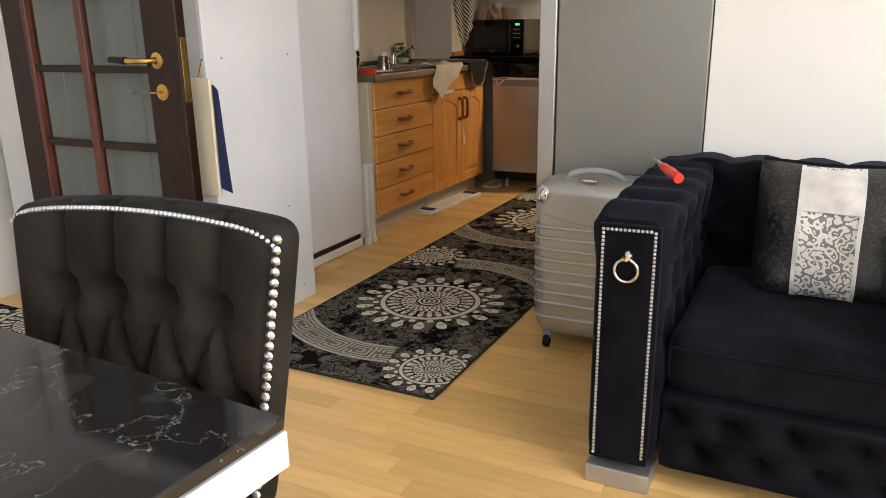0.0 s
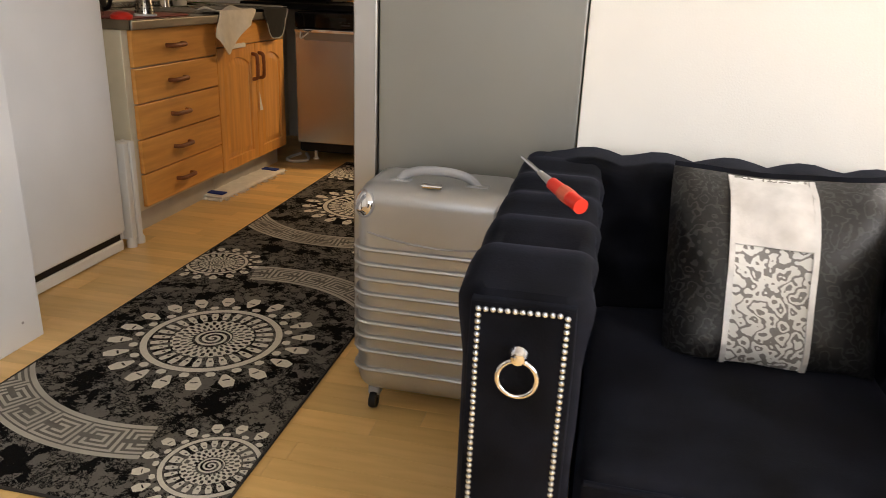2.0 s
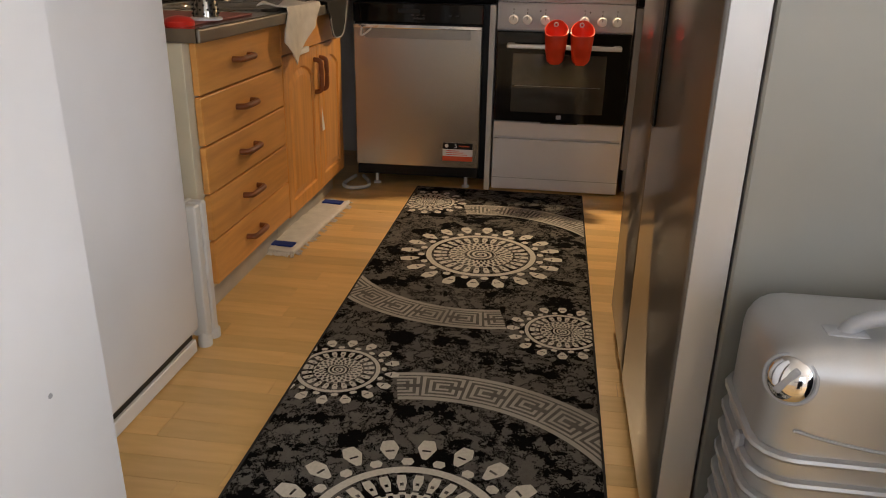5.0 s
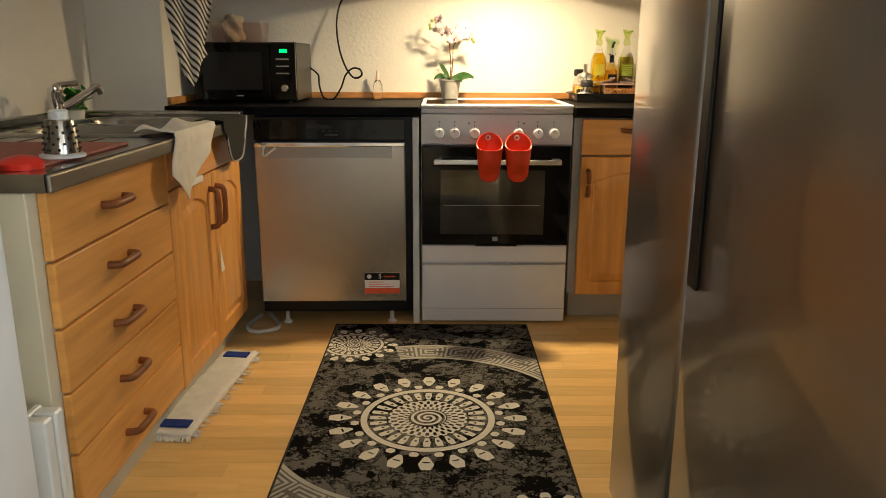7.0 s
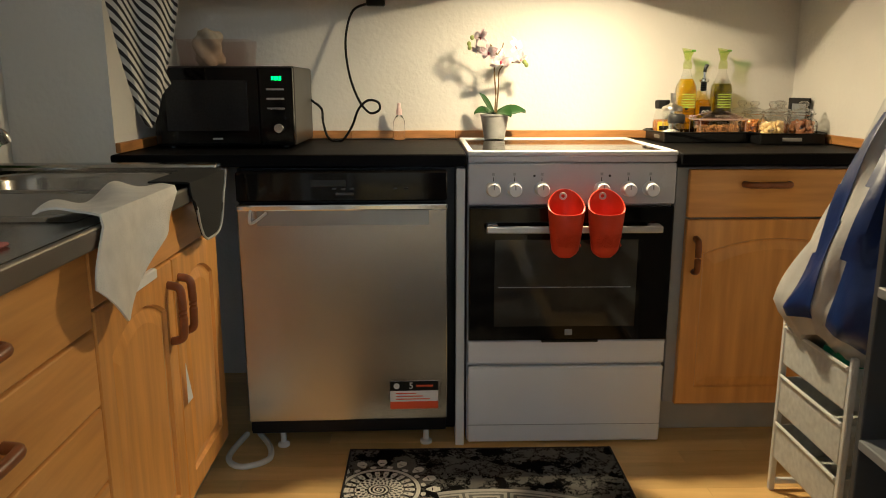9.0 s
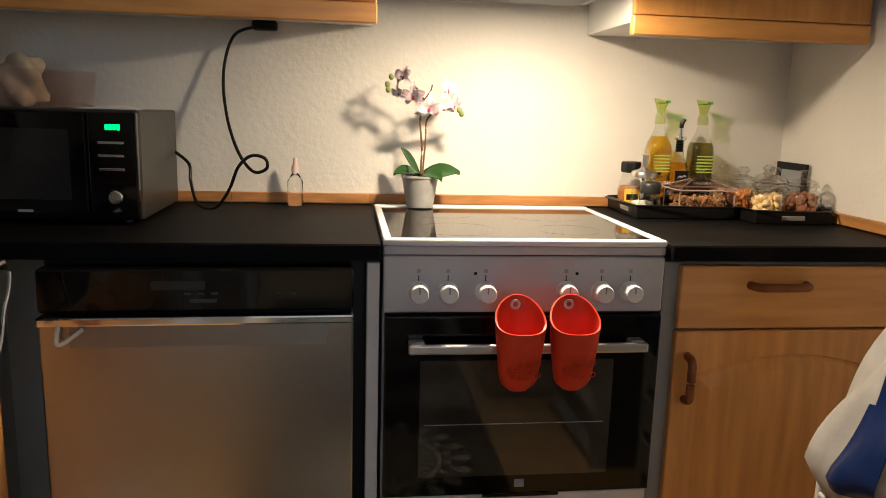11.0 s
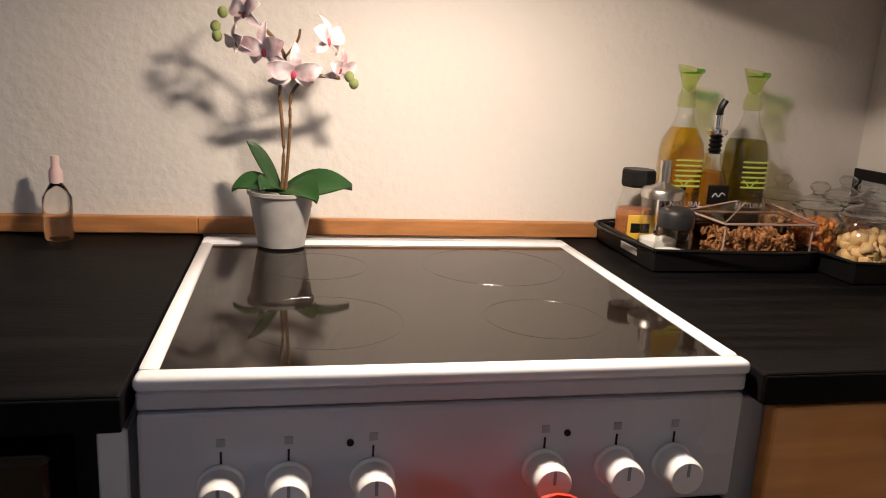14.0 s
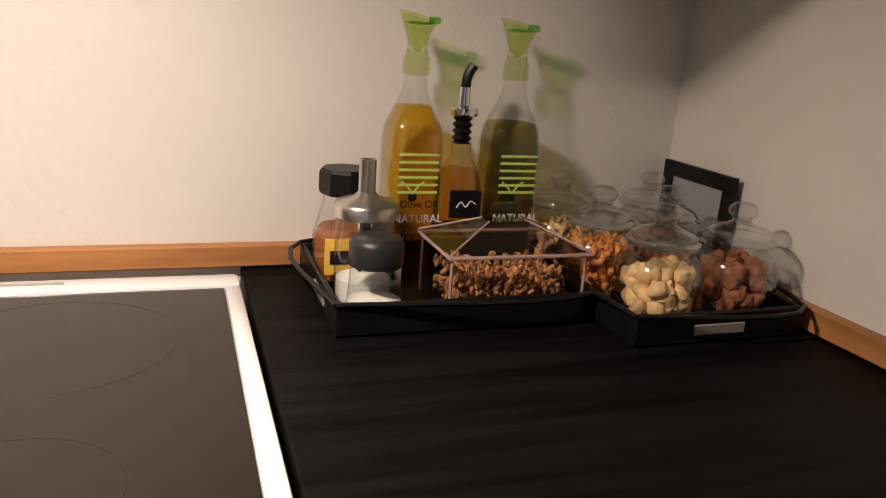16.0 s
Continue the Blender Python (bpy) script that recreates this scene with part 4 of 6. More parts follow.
kp = part("keyhole_rose", lathe([(0.027, 0), (0.026, 0.006), (0.012, 0.01), (0, 0.01)], (-1.85, 1.755, 0.90), 20, None, (0, -1, 0)), BRASS, t, "", True)
part("key", box(-1.875, -1.852, 1.72, 1.745, 0.896, 0.904, 0.002), BRASS, kp)
part("lock_plate", box(-1.765, -1.7625, 1.762, 1.788, 0.87, 1.07, 0.001), BRASS, t, "worn brass lock plate")
t = thing("folding_board", "cream folding board with navy cloth hung behind the door", "board", (-1.79, 1.86, 0.55))
part("board", box(-1.858, -1.738, 1.845, 1.862, 0.545, 0.94, 0.004), CREAM, t)
part("cloth", sheet(lambda u, v: (-1.738 + 0.004 + 0.03 * (1 - v) * u, 1.852 + 0.02 * u, 0.575 + 0.345 * v - 0.02 * u), 4, 8, 0.006), NAVY, t, "navy cloth edge")
part("hanger", rod((-1.80, 1.855, 0.92), (-1.80, 1.889, 1.0), 0.003, 8), BRASS, t)

# ---- living room: armchair ----
def studs(points, r=0.0042, bm=None):
    own = bmesh.new()
    for p in points:
        lathe([(r, 0), (r * 0.8, r * 0.5), (0, r * 0.8)], p, 8, own, (0, -1, 0))
    return joined(bm, own)


def line_points(a, b, step):
    a, b = Vector(a), Vector(b)
    n = max(1, int((b - a).length / step))
    return [a + (b - a) * k / n for k in range(n)]


def button_dips(spots, depth, width, normal):
    """Shift for a tufted face: buttons pulled in, with soft pleats between them."""
    def fn(p, n):
        if n.dot(normal) < 0.3:
            return Vector()
        s = 0.0
        for q in spots:
            d2 = (p - q - normal * (p - q).dot(normal)).length_squared
            s = max(s, math.exp(-d2 / (width * width)))
        return -normal * depth * s
    return fn


AX0, AX1, AY0, AY1 = -0.365, 0.515, 1.56, 2.43
chair = thing("armchair", "black velvet tufted armchair with chrome ring pulls and studded arms", "armchair", (0.075, 2.0, 0))


def arm(x0, x1, inner):
    spots = [Vector((x0 if inner < 0 else x1, y, z)) for z, off in ((0.60, 0), (0.50, 0.075), (0.40, 0)) for y in [1.66 + off + 0.15 * k for k in range(5)]]
    side = Vector((inner, 0, 0))
    tuft = button_dips(spots, 0.045, 0.04, side)

    def fn(p, n):
        s = tuft(p, n)
        if p.z > 0.56:
            k = (p.z - 0.56) / 0.13
            s += Vector((0, 0, 1)) * k * (0.024 * abs(math.sin((p.y - 1.60) * math.pi / 0.15)) + 0.008 * (p.y - AY0))
            if p.y > AY0 + 0.03:
                s += Vector(((p.x - (x0 + x1) / 2) * 0.22 * k, 0, 0))
        return s
    a = part("arm", puffy(x0, x1, AY0, AY1 - 0.02, 0.065, 0.672, 26, 0.035, fn), VELVET, chair, "", True)
    f0, f1 = x0 + 0.012, x1 - 0.012
    part("front_panel", puffy(f0, f1, AY0 - 0.014, AY0 + 0.02, 0.075, 0.664, 6, 0.008), VELVET, a, "", True)
    y = AY0 - 0.013
    e = 0.013
    pts = line_points((f0 + e, y, 0.09), (f0 + e, y, 0.652), 0.0092) + line_points((f0 + e, y, 0.652), (f1 - e, y, 0.655), 0.0092) + line_points((f1 - e, y, 0.652), (f1 - e, y, 0.09), 0.0092)
    tagged(part("nailhead_trim", studs(pts), mat("bright_nickel", (0.72, 0.78, 0.88), 0.3, 1.0), a, "row of bright nickel studs"), kind="stuff")
    cx = (f0 + f1) / 2
    kn = part("ring_pull", ring((cx, y - 0.012, 0.564), 0.026, 0.0035), CHROME, a, "chrome ring pull", True)
    part("boss", lathe([(0.012, 0), (0.012, 0.008), (0.014, 0.012), (0.009, 0.022), (0, 0.024)], (cx, y, 0.597), 16, None, (0, -1, 0)), CHROME, kn, "", True)
    part("foot_plate", box(x0 + 0.005, x1 - 0.005, AY0 - 0.008, AY0 + 0.10, 0.0, 0.05, 0.004, 2), SILVER, chair, "silver plinth foot")


arm(AX0, AX0 + 0.165, 1)
arm(AX1 - 0.165, AX1, -1)
spots = [Vector((x, 2.24, z)) for z, off in ((0.63, 0), (0.54, 0.075), (0.45, 0)) for x in [-0.2 + off + 0.15 * k for k in range(5)]]
bt = button_dips(spots, 0.045, 0.04, Vector((0, -1, 0)))


def back_fn(p, n):
    s = bt(p, n)
    if p.z > 0.6:
        s += Vector((0, 0, 1)) * (p.z - 0.6) / 0.1 * 0.02 * abs(math.sin((p.x + 0.3) * math.pi / 0.15))
    return s


part("backrest", puffy(AX0 + 0.02, AX1 - 0.02, 2.23, AY1, 0.07, 0.690, 26, 0.05, back_fn), VELVET, chair, "", True)


def seat_fn(p, n):
    s = Vector()
    if n.z > 0.4:
        s.z = 0.018 * (1 - ((p.x - 0.075) / 0.3) ** 2) - 0.012 * math.sin(p.x * 21 + p.y * 13) * 0.35
    return s


seat = part("seat_cushion", puffy(AX0 + 0.172, AX1 - 0.172, 1.60, 2.235, 0.255, 0.395, 16, 0.035, seat_fn), VELVET, chair, "", True)
part("piping", tube([(AX0 + 0.185, 1.603, 0.372), (-0.05, 1.597, 0.374), (0.075, 1.596, 0.375), (0.2, 1.597, 0.374), (AX1 - 0.185, 1.603, 0.372)], 0.005, 8), VELVET, seat, "", True)
spots = [Vector((x, 1.58, z)) for z, off in ((0.20, 0), (0.12, 0.065)) for x in [-0.17 + off + 0.13 * k for k in range(5)]]
part("seat_base", puffy(AX0 + 0.168, AX1 - 0.168, 1.585, 2.22, 0.06, 0.26, 18, 0.02, button_dips(spots, 0.045, 0.026, Vector((0, -1, 0)))), VELVET, chair, "", True)
for x in (AX0 + 0.08, AX1 - 0.08):
    part("foot", box(x - 0.03, x + 0.03, 2.34, 2.40, 0, 0.07, 0.004), BLACK, chair)

t = thing("throw_pillow", "black damask pillow with a broad silver band", "pillow", (0.135, 2.02, 0.40))


def pillow(x0, x1, lift):
    def fn(u, v):
        x, z = x0 + (x1 - x0) * u, 0.402 + 0.312 * v
        cx = (x - 0.133) / 0.19
        d = (1 - min(1, abs(cx)) ** 4) * (1 - (2 * v - 1) ** 4)
        y = 2.015 + 0.16 * v * 0.95 - 0.075 * d ** 0.6 - lift - 0.004 * math.sin(9 * v + 7 * cx)
        z += 0.012 * cx * cx * (1 if v > 0.5 else -0.6)
        return (x + 0.012 * (v - 0.5) * cx, y, z)
    return fn


part("cover", sheet(pillow(-0.057, 0.323, 0), 20, 18, 0.004), DAMASK_B, t, "", True)
bandp = part("band", sheet(pillow(0.045, 0.185, 0.008), 10, 18, 0.003), DAMASK_W, t, "glossy silver damask band", True)
part("upper_band", sheet(lambda u, v: Vector(pillow(0.046, 0.184, 0.017)(u, 0.70 + 0.30 * v)), 8, 18, 0.003), SILVERFAB, bandp, "plain satin top", True)
for x in (0.040, 0.180):
    part("braid", sheet(pillow(x, x + 0.010, 0.012), 2, 18, 0.004), SILVERFAB, bandp)
part("backing", sheet(lambda u, v: (Vector(pillow(-0.055, 0.321, 0)(u, v)) + Vector((0, 0.03 + 0.055 * (1 - (2 * v - 1) ** 4) * (1 - (2 * u - 1) ** 4), 0))), 12, 12, 0.01), VELVET, t, "", True)

t = thing("gas_lighter", "red gas lighter lying on the armchair arm", "lighter", (-0.28, 1.9, 0.71))
part("grip", rod((-0.228, 1.815, 0.725), (-0.280, 1.895, 0.737), 0.013, 14, 0.011), RED, t, "", True)
part("collar", rod((-0.280, 1.895, 0.737), (-0.305, 1.94, 0.743), 0.008, 12, 0.005), GREYPL, t, "", True)
part("label", rod((-0.246, 1.843, 0.7293), (-0.260, 1.864, 0.7325), 0.0136, 14, 0.0132), mat("pink_sticker", (0.6, 0.12, 0.07), 0.5), t)
part("nozzle", rod((-0.305, 1.94, 0.743), (-0.345, 2.01, 0.753), 0.0035, 8), CHROME, t, "", True)

# ---- dining table and chair ----
t = thing("dining_table", "black marble-print table with a silver edge band", "table", (-0.335, 0.42, 0), -4)
part("tabletop", box(-1.58, -0.337, -0.73, 0.418, 0.738, 0.752, 0.002), MARBLE, t, "glossy black marble top")
part("edge_band", box(-1.58, -0.335, -0.73, 0.42, 0.70, 0.737, 0.002), TABLESIDE, t, "silver edge band")
part("pedestal", box(-1.15, -0.70, -0.4, 0.05, 0.02, 0.70, 0.01), BLACK, t)
part("base_plate", box(-1.25, -0.60, -0.5, 0.15, 0.0, 0.02, 0.004), TABLESIDE, t)

CX, CY = -0.768, 0.645
t = thing("dining_chair", "charcoal velvet dining chair with tufted back and studded edge", "chair", (CX, CY, 0), 6)


TUFT_A, TUFT_B = (-0.6, -0.2, 0.2, 0.6), (-0.8, -0.4, 0.0, 0.4, 0.8)


def chair_back(p, n):
    v = (p.z - 0.42) / 0.44
    k = 0.82 + 0.18 * min(1, max(0, v)) ** 0.8
    s = Vector(((p.x - CX) * (k - 1), 0.06 * v, -0.018 * ((p.x - CX) / 0.23) ** 2 * max(0, v)))
    if n.y < -0.3:
        x = (p.x - CX) / 0.23
        d = 0.0
        for q in TUFT_A:
            if v > 0.70:
                d = max(d, 0.5 * math.exp(-(abs(x - q) / 0.06) ** 1.3))
            for row in (0.70, 0.10):
                d = max(d, math.exp(-(((x - q) / 0.12) ** 2 + ((v - row) / 0.065) ** 2)))
                for side in (-0.2, 0.2):
                    u = (row - v) / 0.30 if row > 0.4 else (v - row) / 0.30
                    if 0 <= u <= 1:
                        d = max(d, 0.42 * math.exp(-(abs(x - q - side * u) / 0.06) ** 1.3))
        for q in TUFT_B:
            d = max(d, math.exp(-(((x - q) / 0.12) ** 2 + ((v - 0.40) / 0.065) ** 2)))
        s += Vector((0, 0.05 * d - 0.018, 0))
    return s


bk = part("backrest", puffy(CX - 0.235, CX + 0.235, CY - 0.045, CY + 0.018, 0.42, 0.86, 56, 0.03, chair_back), VELVET_G, t, "", True)
pts = []
for k in range(61):
    u = -1 + 2 * k / 60
    pts.append((CX + 0.224 * u, CY - 0.058 + 0.06, 0.851 - 0.018 * u * u - 0.014 * u ** 12))
for k in range(28):
    v = 0.97 - k * 0.033
    w = 0.82 + 0.18 * max(0, v) ** 0.8
    pts.append((CX + 0.234 * w, CY - 0.058 + 0.06 * v, 0.42 + 0.44 * v - 0.018 * max(0, v)))
tagged(part("nailhead_trim", studs(pts[:61], 0.0045, studs(pts[61:], 0.0068)), mat("bright_nickel_large", (0.74, 0.80, 0.90), 0.3, 1.0), bk, "row of bright nickel studs"), kind="stuff")
part("seat", puffy(CX - 0.22, CX + 0.22, CY - 0.45, CY - 0.03, 0.38, 0.48, 8, 0.03), VELVET_G, t, "", True)
for x in (-0.19, 0.19):
    for y in (-0.42, 0.0):
        part("leg", rod((CX + x, CY + y, 0.38), (CX + x * 1.05, CY + y * 1.03, 0.0), 0.022, 10, 0.014), BLACK, t, "", True)

# ---- suitcase ----
SXA, SXB, SYA, SYB = -0.757, -0.372, 2.265, 2.485
t = thing("suitcase", "silver hard-shell trolley suitcase with horizontal ribs", "suitcase", ((SXA + SXB) / 2, 2.37, 0))


own = bmesh.new()
bmesh.ops.create_cube(own, size=2)
bmesh.ops.bevel(own, geom=[e for e in own.edges], offset=0.22, segments=5, affect="EDGES", profile=0.5)
hx, hy, hz = (SXB - SXA) / 2, (SYB - SYA) / 2, 0.275
for v in own.verts:
    r_ = 0.05
    v.co = Vector((math.copysign(hx - (1 - abs(v.co.x)) * r_ / 0.22 if abs(v.co.x) > 0.78 else abs(v.co.x) / 0.78 * (hx - r_), v.co.x) if abs(v.co.x) > 1e-6 else 0,
                   math.copysign(hy - (1 - abs(v.co.y)) * r_ / 0.22, v.co.y),
                   math.copysign(hz - (1 - abs(v.co.z)) * r_ / 0.22, v.co.z)))
bmesh.ops.transform(own, matrix=Matrix.Translation(((SXA + SXB) / 2, (SYA + SYB) / 2, 0.330)), verts=own.verts)
shell = part("shell", own, SILVER, t, "silver ribbed shell", True)
for k in range(9):
    z = 0.127 if k == 0 else 0.140 + k * 0.0381
    own = bmesh.new()
    n = 10
    path = []
    for cx, cy, a0 in ((SXB - 0.045, SYA + 0.045, -90), (SXB - 0.045, SYB - 0.045, 0), (SXA + 0.045, SYB - 0.045, 90), (SXA + 0.045, SYA + 0.045, 180)):
        for q in range(5):
            a = radians(a0 + 22.5 * q)
            path.append((cx + 0.0445 * math.cos(a), cy + 0.0445 * math.sin(a)))
    prof = [(0.0, -0.0065), (0.0085, -0.0045), (0.0105, 0.0), (0.0085, 0.0045), (0.0, 0.0065)]
    mx, my = (SXA + SXB) / 2, (SYA + SYB) / 2
    grid = []
    for i, (x, y) in enumerate(path):
        x0_, y0_ = path[i - 1]
        x1_, y1_ = path[(i + 1) % len(path)]
        nrm = Vector((y1_ - y0_, -(x1_ - x0_), 0)).normalized()
        grid.append([own.verts.new(Vector((x, y, z)) + nrm * o + Vector((0, 0, h))) for o, h in prof])
    for i in range(len(grid)):
        for j in range(4):
            own.faces.new((grid[i][j], grid[(i + 1) % len(grid)][j], grid[(i + 1) % len(grid)][j + 1], grid[i][j + 1]))
    bmesh.ops.recalc_face_normals(own, faces=own.faces)
    part("rib", own, SILVER, shell, "", True)
part("belt_line", tube([(SXA + 0.035, SYA - 0.001, 0.488), (SXA + 0.10, SYA - 0.0015, 0.474), (mx, SYA - 0.0015, 0.464), (SXB - 0.10, SYA - 0.0015, 0.468), (SXB - 0.035, SYA - 0.001, 0.478)], 0.0025, 6), GREYPL, shell)
for x, side in ((SXA + 0.026, -1), (SXB - 0.026, 1)):
    own = bmesh.new()
    bmesh.ops.create_uvsphere(own, u_segments=24, v_segments=14, radius=1)
    face = Vector((side * 0.55, -0.83, 0.25)).normalized()
    at = Vector((x, SYA + 0.020, 0.553))
    turn_ = face.to_track_quat("Z", "Y").to_matrix().to_4x4()
    bmesh.ops.transform(own, matrix=Matrix.Translation(at) @ turn_ @ Matrix.Diagonal((0.031, 0.034, 0.020, 1)), verts=own.verts)
    c_ = part("corner_guard", own, CHROME, shell, "chrome corner guard", True)
    own = box(-0.005, 0.005, -0.021, 0.021, 0.0155, 0.0208, 0.002)
    bmesh.ops.transform(own, matrix=Matrix.Translation(at) @ turn_ @ Matrix.Rotation(radians(30 * side), 4, "Z"), verts=own.verts)
    part("slot", own, GREYPL, c_)
    part("guard_seat", ring(at + face * 0.004, 0.0325, 0.003, face, 28, 8), GREYPL, shell, "", True)
hdl = part("handle", tube([(-0.665, 2.33, 0.598), (-0.645, 2.33, 0.620), (-0.60, 2.33, 0.631), (-0.54, 2.33, 0.631), (-0.495, 2.33, 0.620), (-0.47, 2.33, 0.598)], 0.011, 12), GREYPL, t, "grey carry handle", True)
for x in (-0.66, -0.475):
    part("mount", puffy(x - 0.028, x + 0.028, 2.312, 2.348, 0.592, 0.608, 3, 0.006), GREYPL, hdl, "", True)
part("lock", box(-0.60, -0.55, 2.28, 2.30, 0.601, 0.610, 0.004, 2), CHROME, t, "small chrome lock")
for x in (SXA + 0.045, SXB - 0.045):
    for y in (SYA + 0.04, SYB - 0.04):
        w_ = part("wheel", lathe([(0.006, -0.009), (0.021, -0.009), (0.023, 0), (0.021, 0.009), (0.006, 0.009)], (x, y - 0.01, 0.023), 20, None, (1, 0, 0.0)), BLACK, t, "black caster wheel", True)
        part("fork", box(x - 0.016, x + 0.016, y - 0.012, y + 0.02, 0.034, 0.062, 0.006, 2), GREYPL, w_)
part("side_grip", box(SXA - 0.012, SXA + 0.002, 2.33, 2.35, 0.40, 0.43, 0.004), GREYPL, t)
part("side_foot", box(SXA - 0.012, SXA + 0.002, 2.32, 2.345, 0.15, 0.18, 0.004), GREYPL, t)

# ---- floor coverings ----
rug = thing("runner_rug", "grey and black runner rug with cream medallions", "rug", (-1.288, 1.77, 0))
rm = box(-0.393, 0.393, 0.0, 3.072, 0.0, 0.009, 0.003, 1)
ob = part("carpet", rm, RUG, None)
ob.parent = rug
bm = box(-0.398, -0.3925, 0.0, 3.072, 0.0005, 0.0095, 0.002)
box(0.3925, 0.398, 0.0, 3.072, 0.0005, 0.0095, 0.002, bm=bm)
box(-0.398, 0.398, -0.006, -0.0005, 0.0005, 0.0095, 0.002, bm=bm)
box(-0.398, 0.398, 3.0725, 3.078, 0.0005, 0.0095, 0.002, bm=bm)
ob = part("binding", bm, mat("dark_binding", (0.03, 0.027, 0.025), 0.9), None)
ob.parent = rug
# second rug under the dining area, seen by the wardrobe
rug2 = thing("area_rug", "dark patterned rug by the wall", "rug", (-2.55, 0.95, 0))
ob = part("carpet", box(-0.40, 0.40, 0.0, 0.8, 0.0, 0.009, 0.003, 1), RUG, None)
ob.parent = rug2

t = thing("mop_pad", "white fringed mop pad with blue pockets lying by the plinth", "mop pad", (-2.02, 4.2, 0), -4)
bm = puffy(-2.085, -1.955, 3.88, 4.53, 0.0, 0.02, 14, 0.01, lambda p, n: Vector((0, 0, 0.004 * math.sin(p.y * 60) * math.sin(p.x * 70))) if n.z > 0.5 else Vector())
pad = part("pad", bm, CLOTH_W, t, "", True)
bm = bmesh.new()
rnd = random.Random(4)
for k in range(170):
    side = rnd.choice("lrfb")
    y = rnd.uniform(3.88, 4.53)
    x = rnd.uniform(-2.085, -1.955)
    if side in "lr":
        a, d = Vector((-2.085 if side == "l" else -1.955, y, 0.008)), Vector((-1 if side == "l" else 1, rnd.uniform(-0.6, 0.6), 0))
    else:
        a, d = Vector((x, 3.88 if side == "f" else 4.53, 0.008)), Vector((rnd.uniform(-0.6, 0.6), -1 if side == "f" else 1, 0))
    rod(a, a + d * rnd.uniform(0.012, 0.024) + Vector((0, 0, -0.005)), 0.0035, 5, 0.002, bm=bm)
tagged(part("fringe", bm, CLOTH_W, pad, "white yarn fringe"), kind="stuff")
for y in (3.935, 4.475):
    part("pocket", box(-2.065, -1.975, y - 0.022, y + 0.022, 0.0195, 0.026, 0.002), POCKET, pad, "blue fabric pocket")
t = thing("appliance_hose", "white hose lying on the floor behind the cabinet", "hose", (-2.0, 4.8, 0))
part("hose", tube([(-2.02, 4.95, 0.012), (-2.04, 4.80, 0.012), (-1.99, 4.74, 0.012), (-1.92, 4.78, 0.012), (-1.93, 4.86, 0.012), (-1.98, 4.95, 0.014)], 0.009, 8), WHITE_P, t, "", True)

# ---- things on the cooker-wall worktop ----
t = thing("microwave", "black microwave oven with a lit green clock", "microwave", (-2.06, 5.25, 0.90))
part("body", box(-2.275, -1.85, 5.09, 5.44, 0.908, 1.147, 0.006, 2), mat("taupe_painted_steel", (0.03, 0.027, 0.023), 0.35, 0.0, var=0.05), t, "taupe painted steel case")
dr = part("door", box(-2.273, -1.955, 5.068, 5.089, 0.912, 1.143, 0.004, 2), BLACKGLASS, t, "black glass door")
part("window", box(-2.235, -1.99, 5.0665, 5.0678, 0.955, 1.105, 0), mat("dark_mesh_window", (0.016, 0.016, 0.017), 0.15, var=0.2, scale=200), dr)
cp = part("control_panel", box(-1.953, -1.852, 5.068, 5.089, 0.912, 1.143, 0.004, 2), BLACKGLASS, t)
for k in range(4):
    part("digit_bar", box(-1.915 + 0.008 * k, -1.909 + 0.008 * k, 5.0665, 5.0678, 1.105, 1.117, 0), GREENLED, cp, "green lit digit")
for z in (1.078, 1.050, 1.021):
    part("button", box(-1.932, -1.878, 5.0645, 5.0678, z - 0.003, z + 0.003, 0.001), CHROME, cp)
part("dial", lathe([(0.017, 0), (0.016, 0.012), (0.013, 0.015), (0, 0.015)], (-1.897, 5.067, 0.962), 24, None, (0, -1, 0)), CHROME, cp, "chrome dial", True)
part("maker_mark", box(-2.10, -2.07, 5.0665, 5.0678, 0.928, 0.933, 0), GREYPL, dr)
for x in (-2.24, -1.89):
    for y in (5.12, 5.40):
        part("foot", rod((x, y, 0.90), (x, y, 0.91), 0.012, 10), BLACK, t)
t = thing("plastic_tub", "clear plastic tub on the microwave", "tub", (-2.15, 5.27, 1.147))
part("tub", open_box(-2.225, -2.02, 5.20, 5.34, 1.1475, 1.232, 0.003, 0.008), ACRYL, t)
t = thing("paper_bag", "crumpled pale bag in the tub", "bag", (-2.15, 5.27, 1.151))
part("bag", puffy(-2.19, -2.11, 5.225, 5.315, 1.151, 1.262, 8, 0.03, lambda p, n: n * 0.012 * math.sin(p.x * 90 + p.z * 70) * math.cos(p.y * 60)), mat("pale_kraft", (0.42, 0.36, 0.28), 0.8, var=0.2, scale=30), t, "", True)
t = thing("paper_sheet", "folded white paper on the microwave", "paper", (-1.95, 5.25, 1.147))
part("sheet", sheet(lambda u, v: (-2.01 + 0.13 * u, 5.18 + 0.14 * v, 1.149 + 0.008 * math.sin(u * 4) * v), 6, 6, 0.0015), PAPER_W, t)

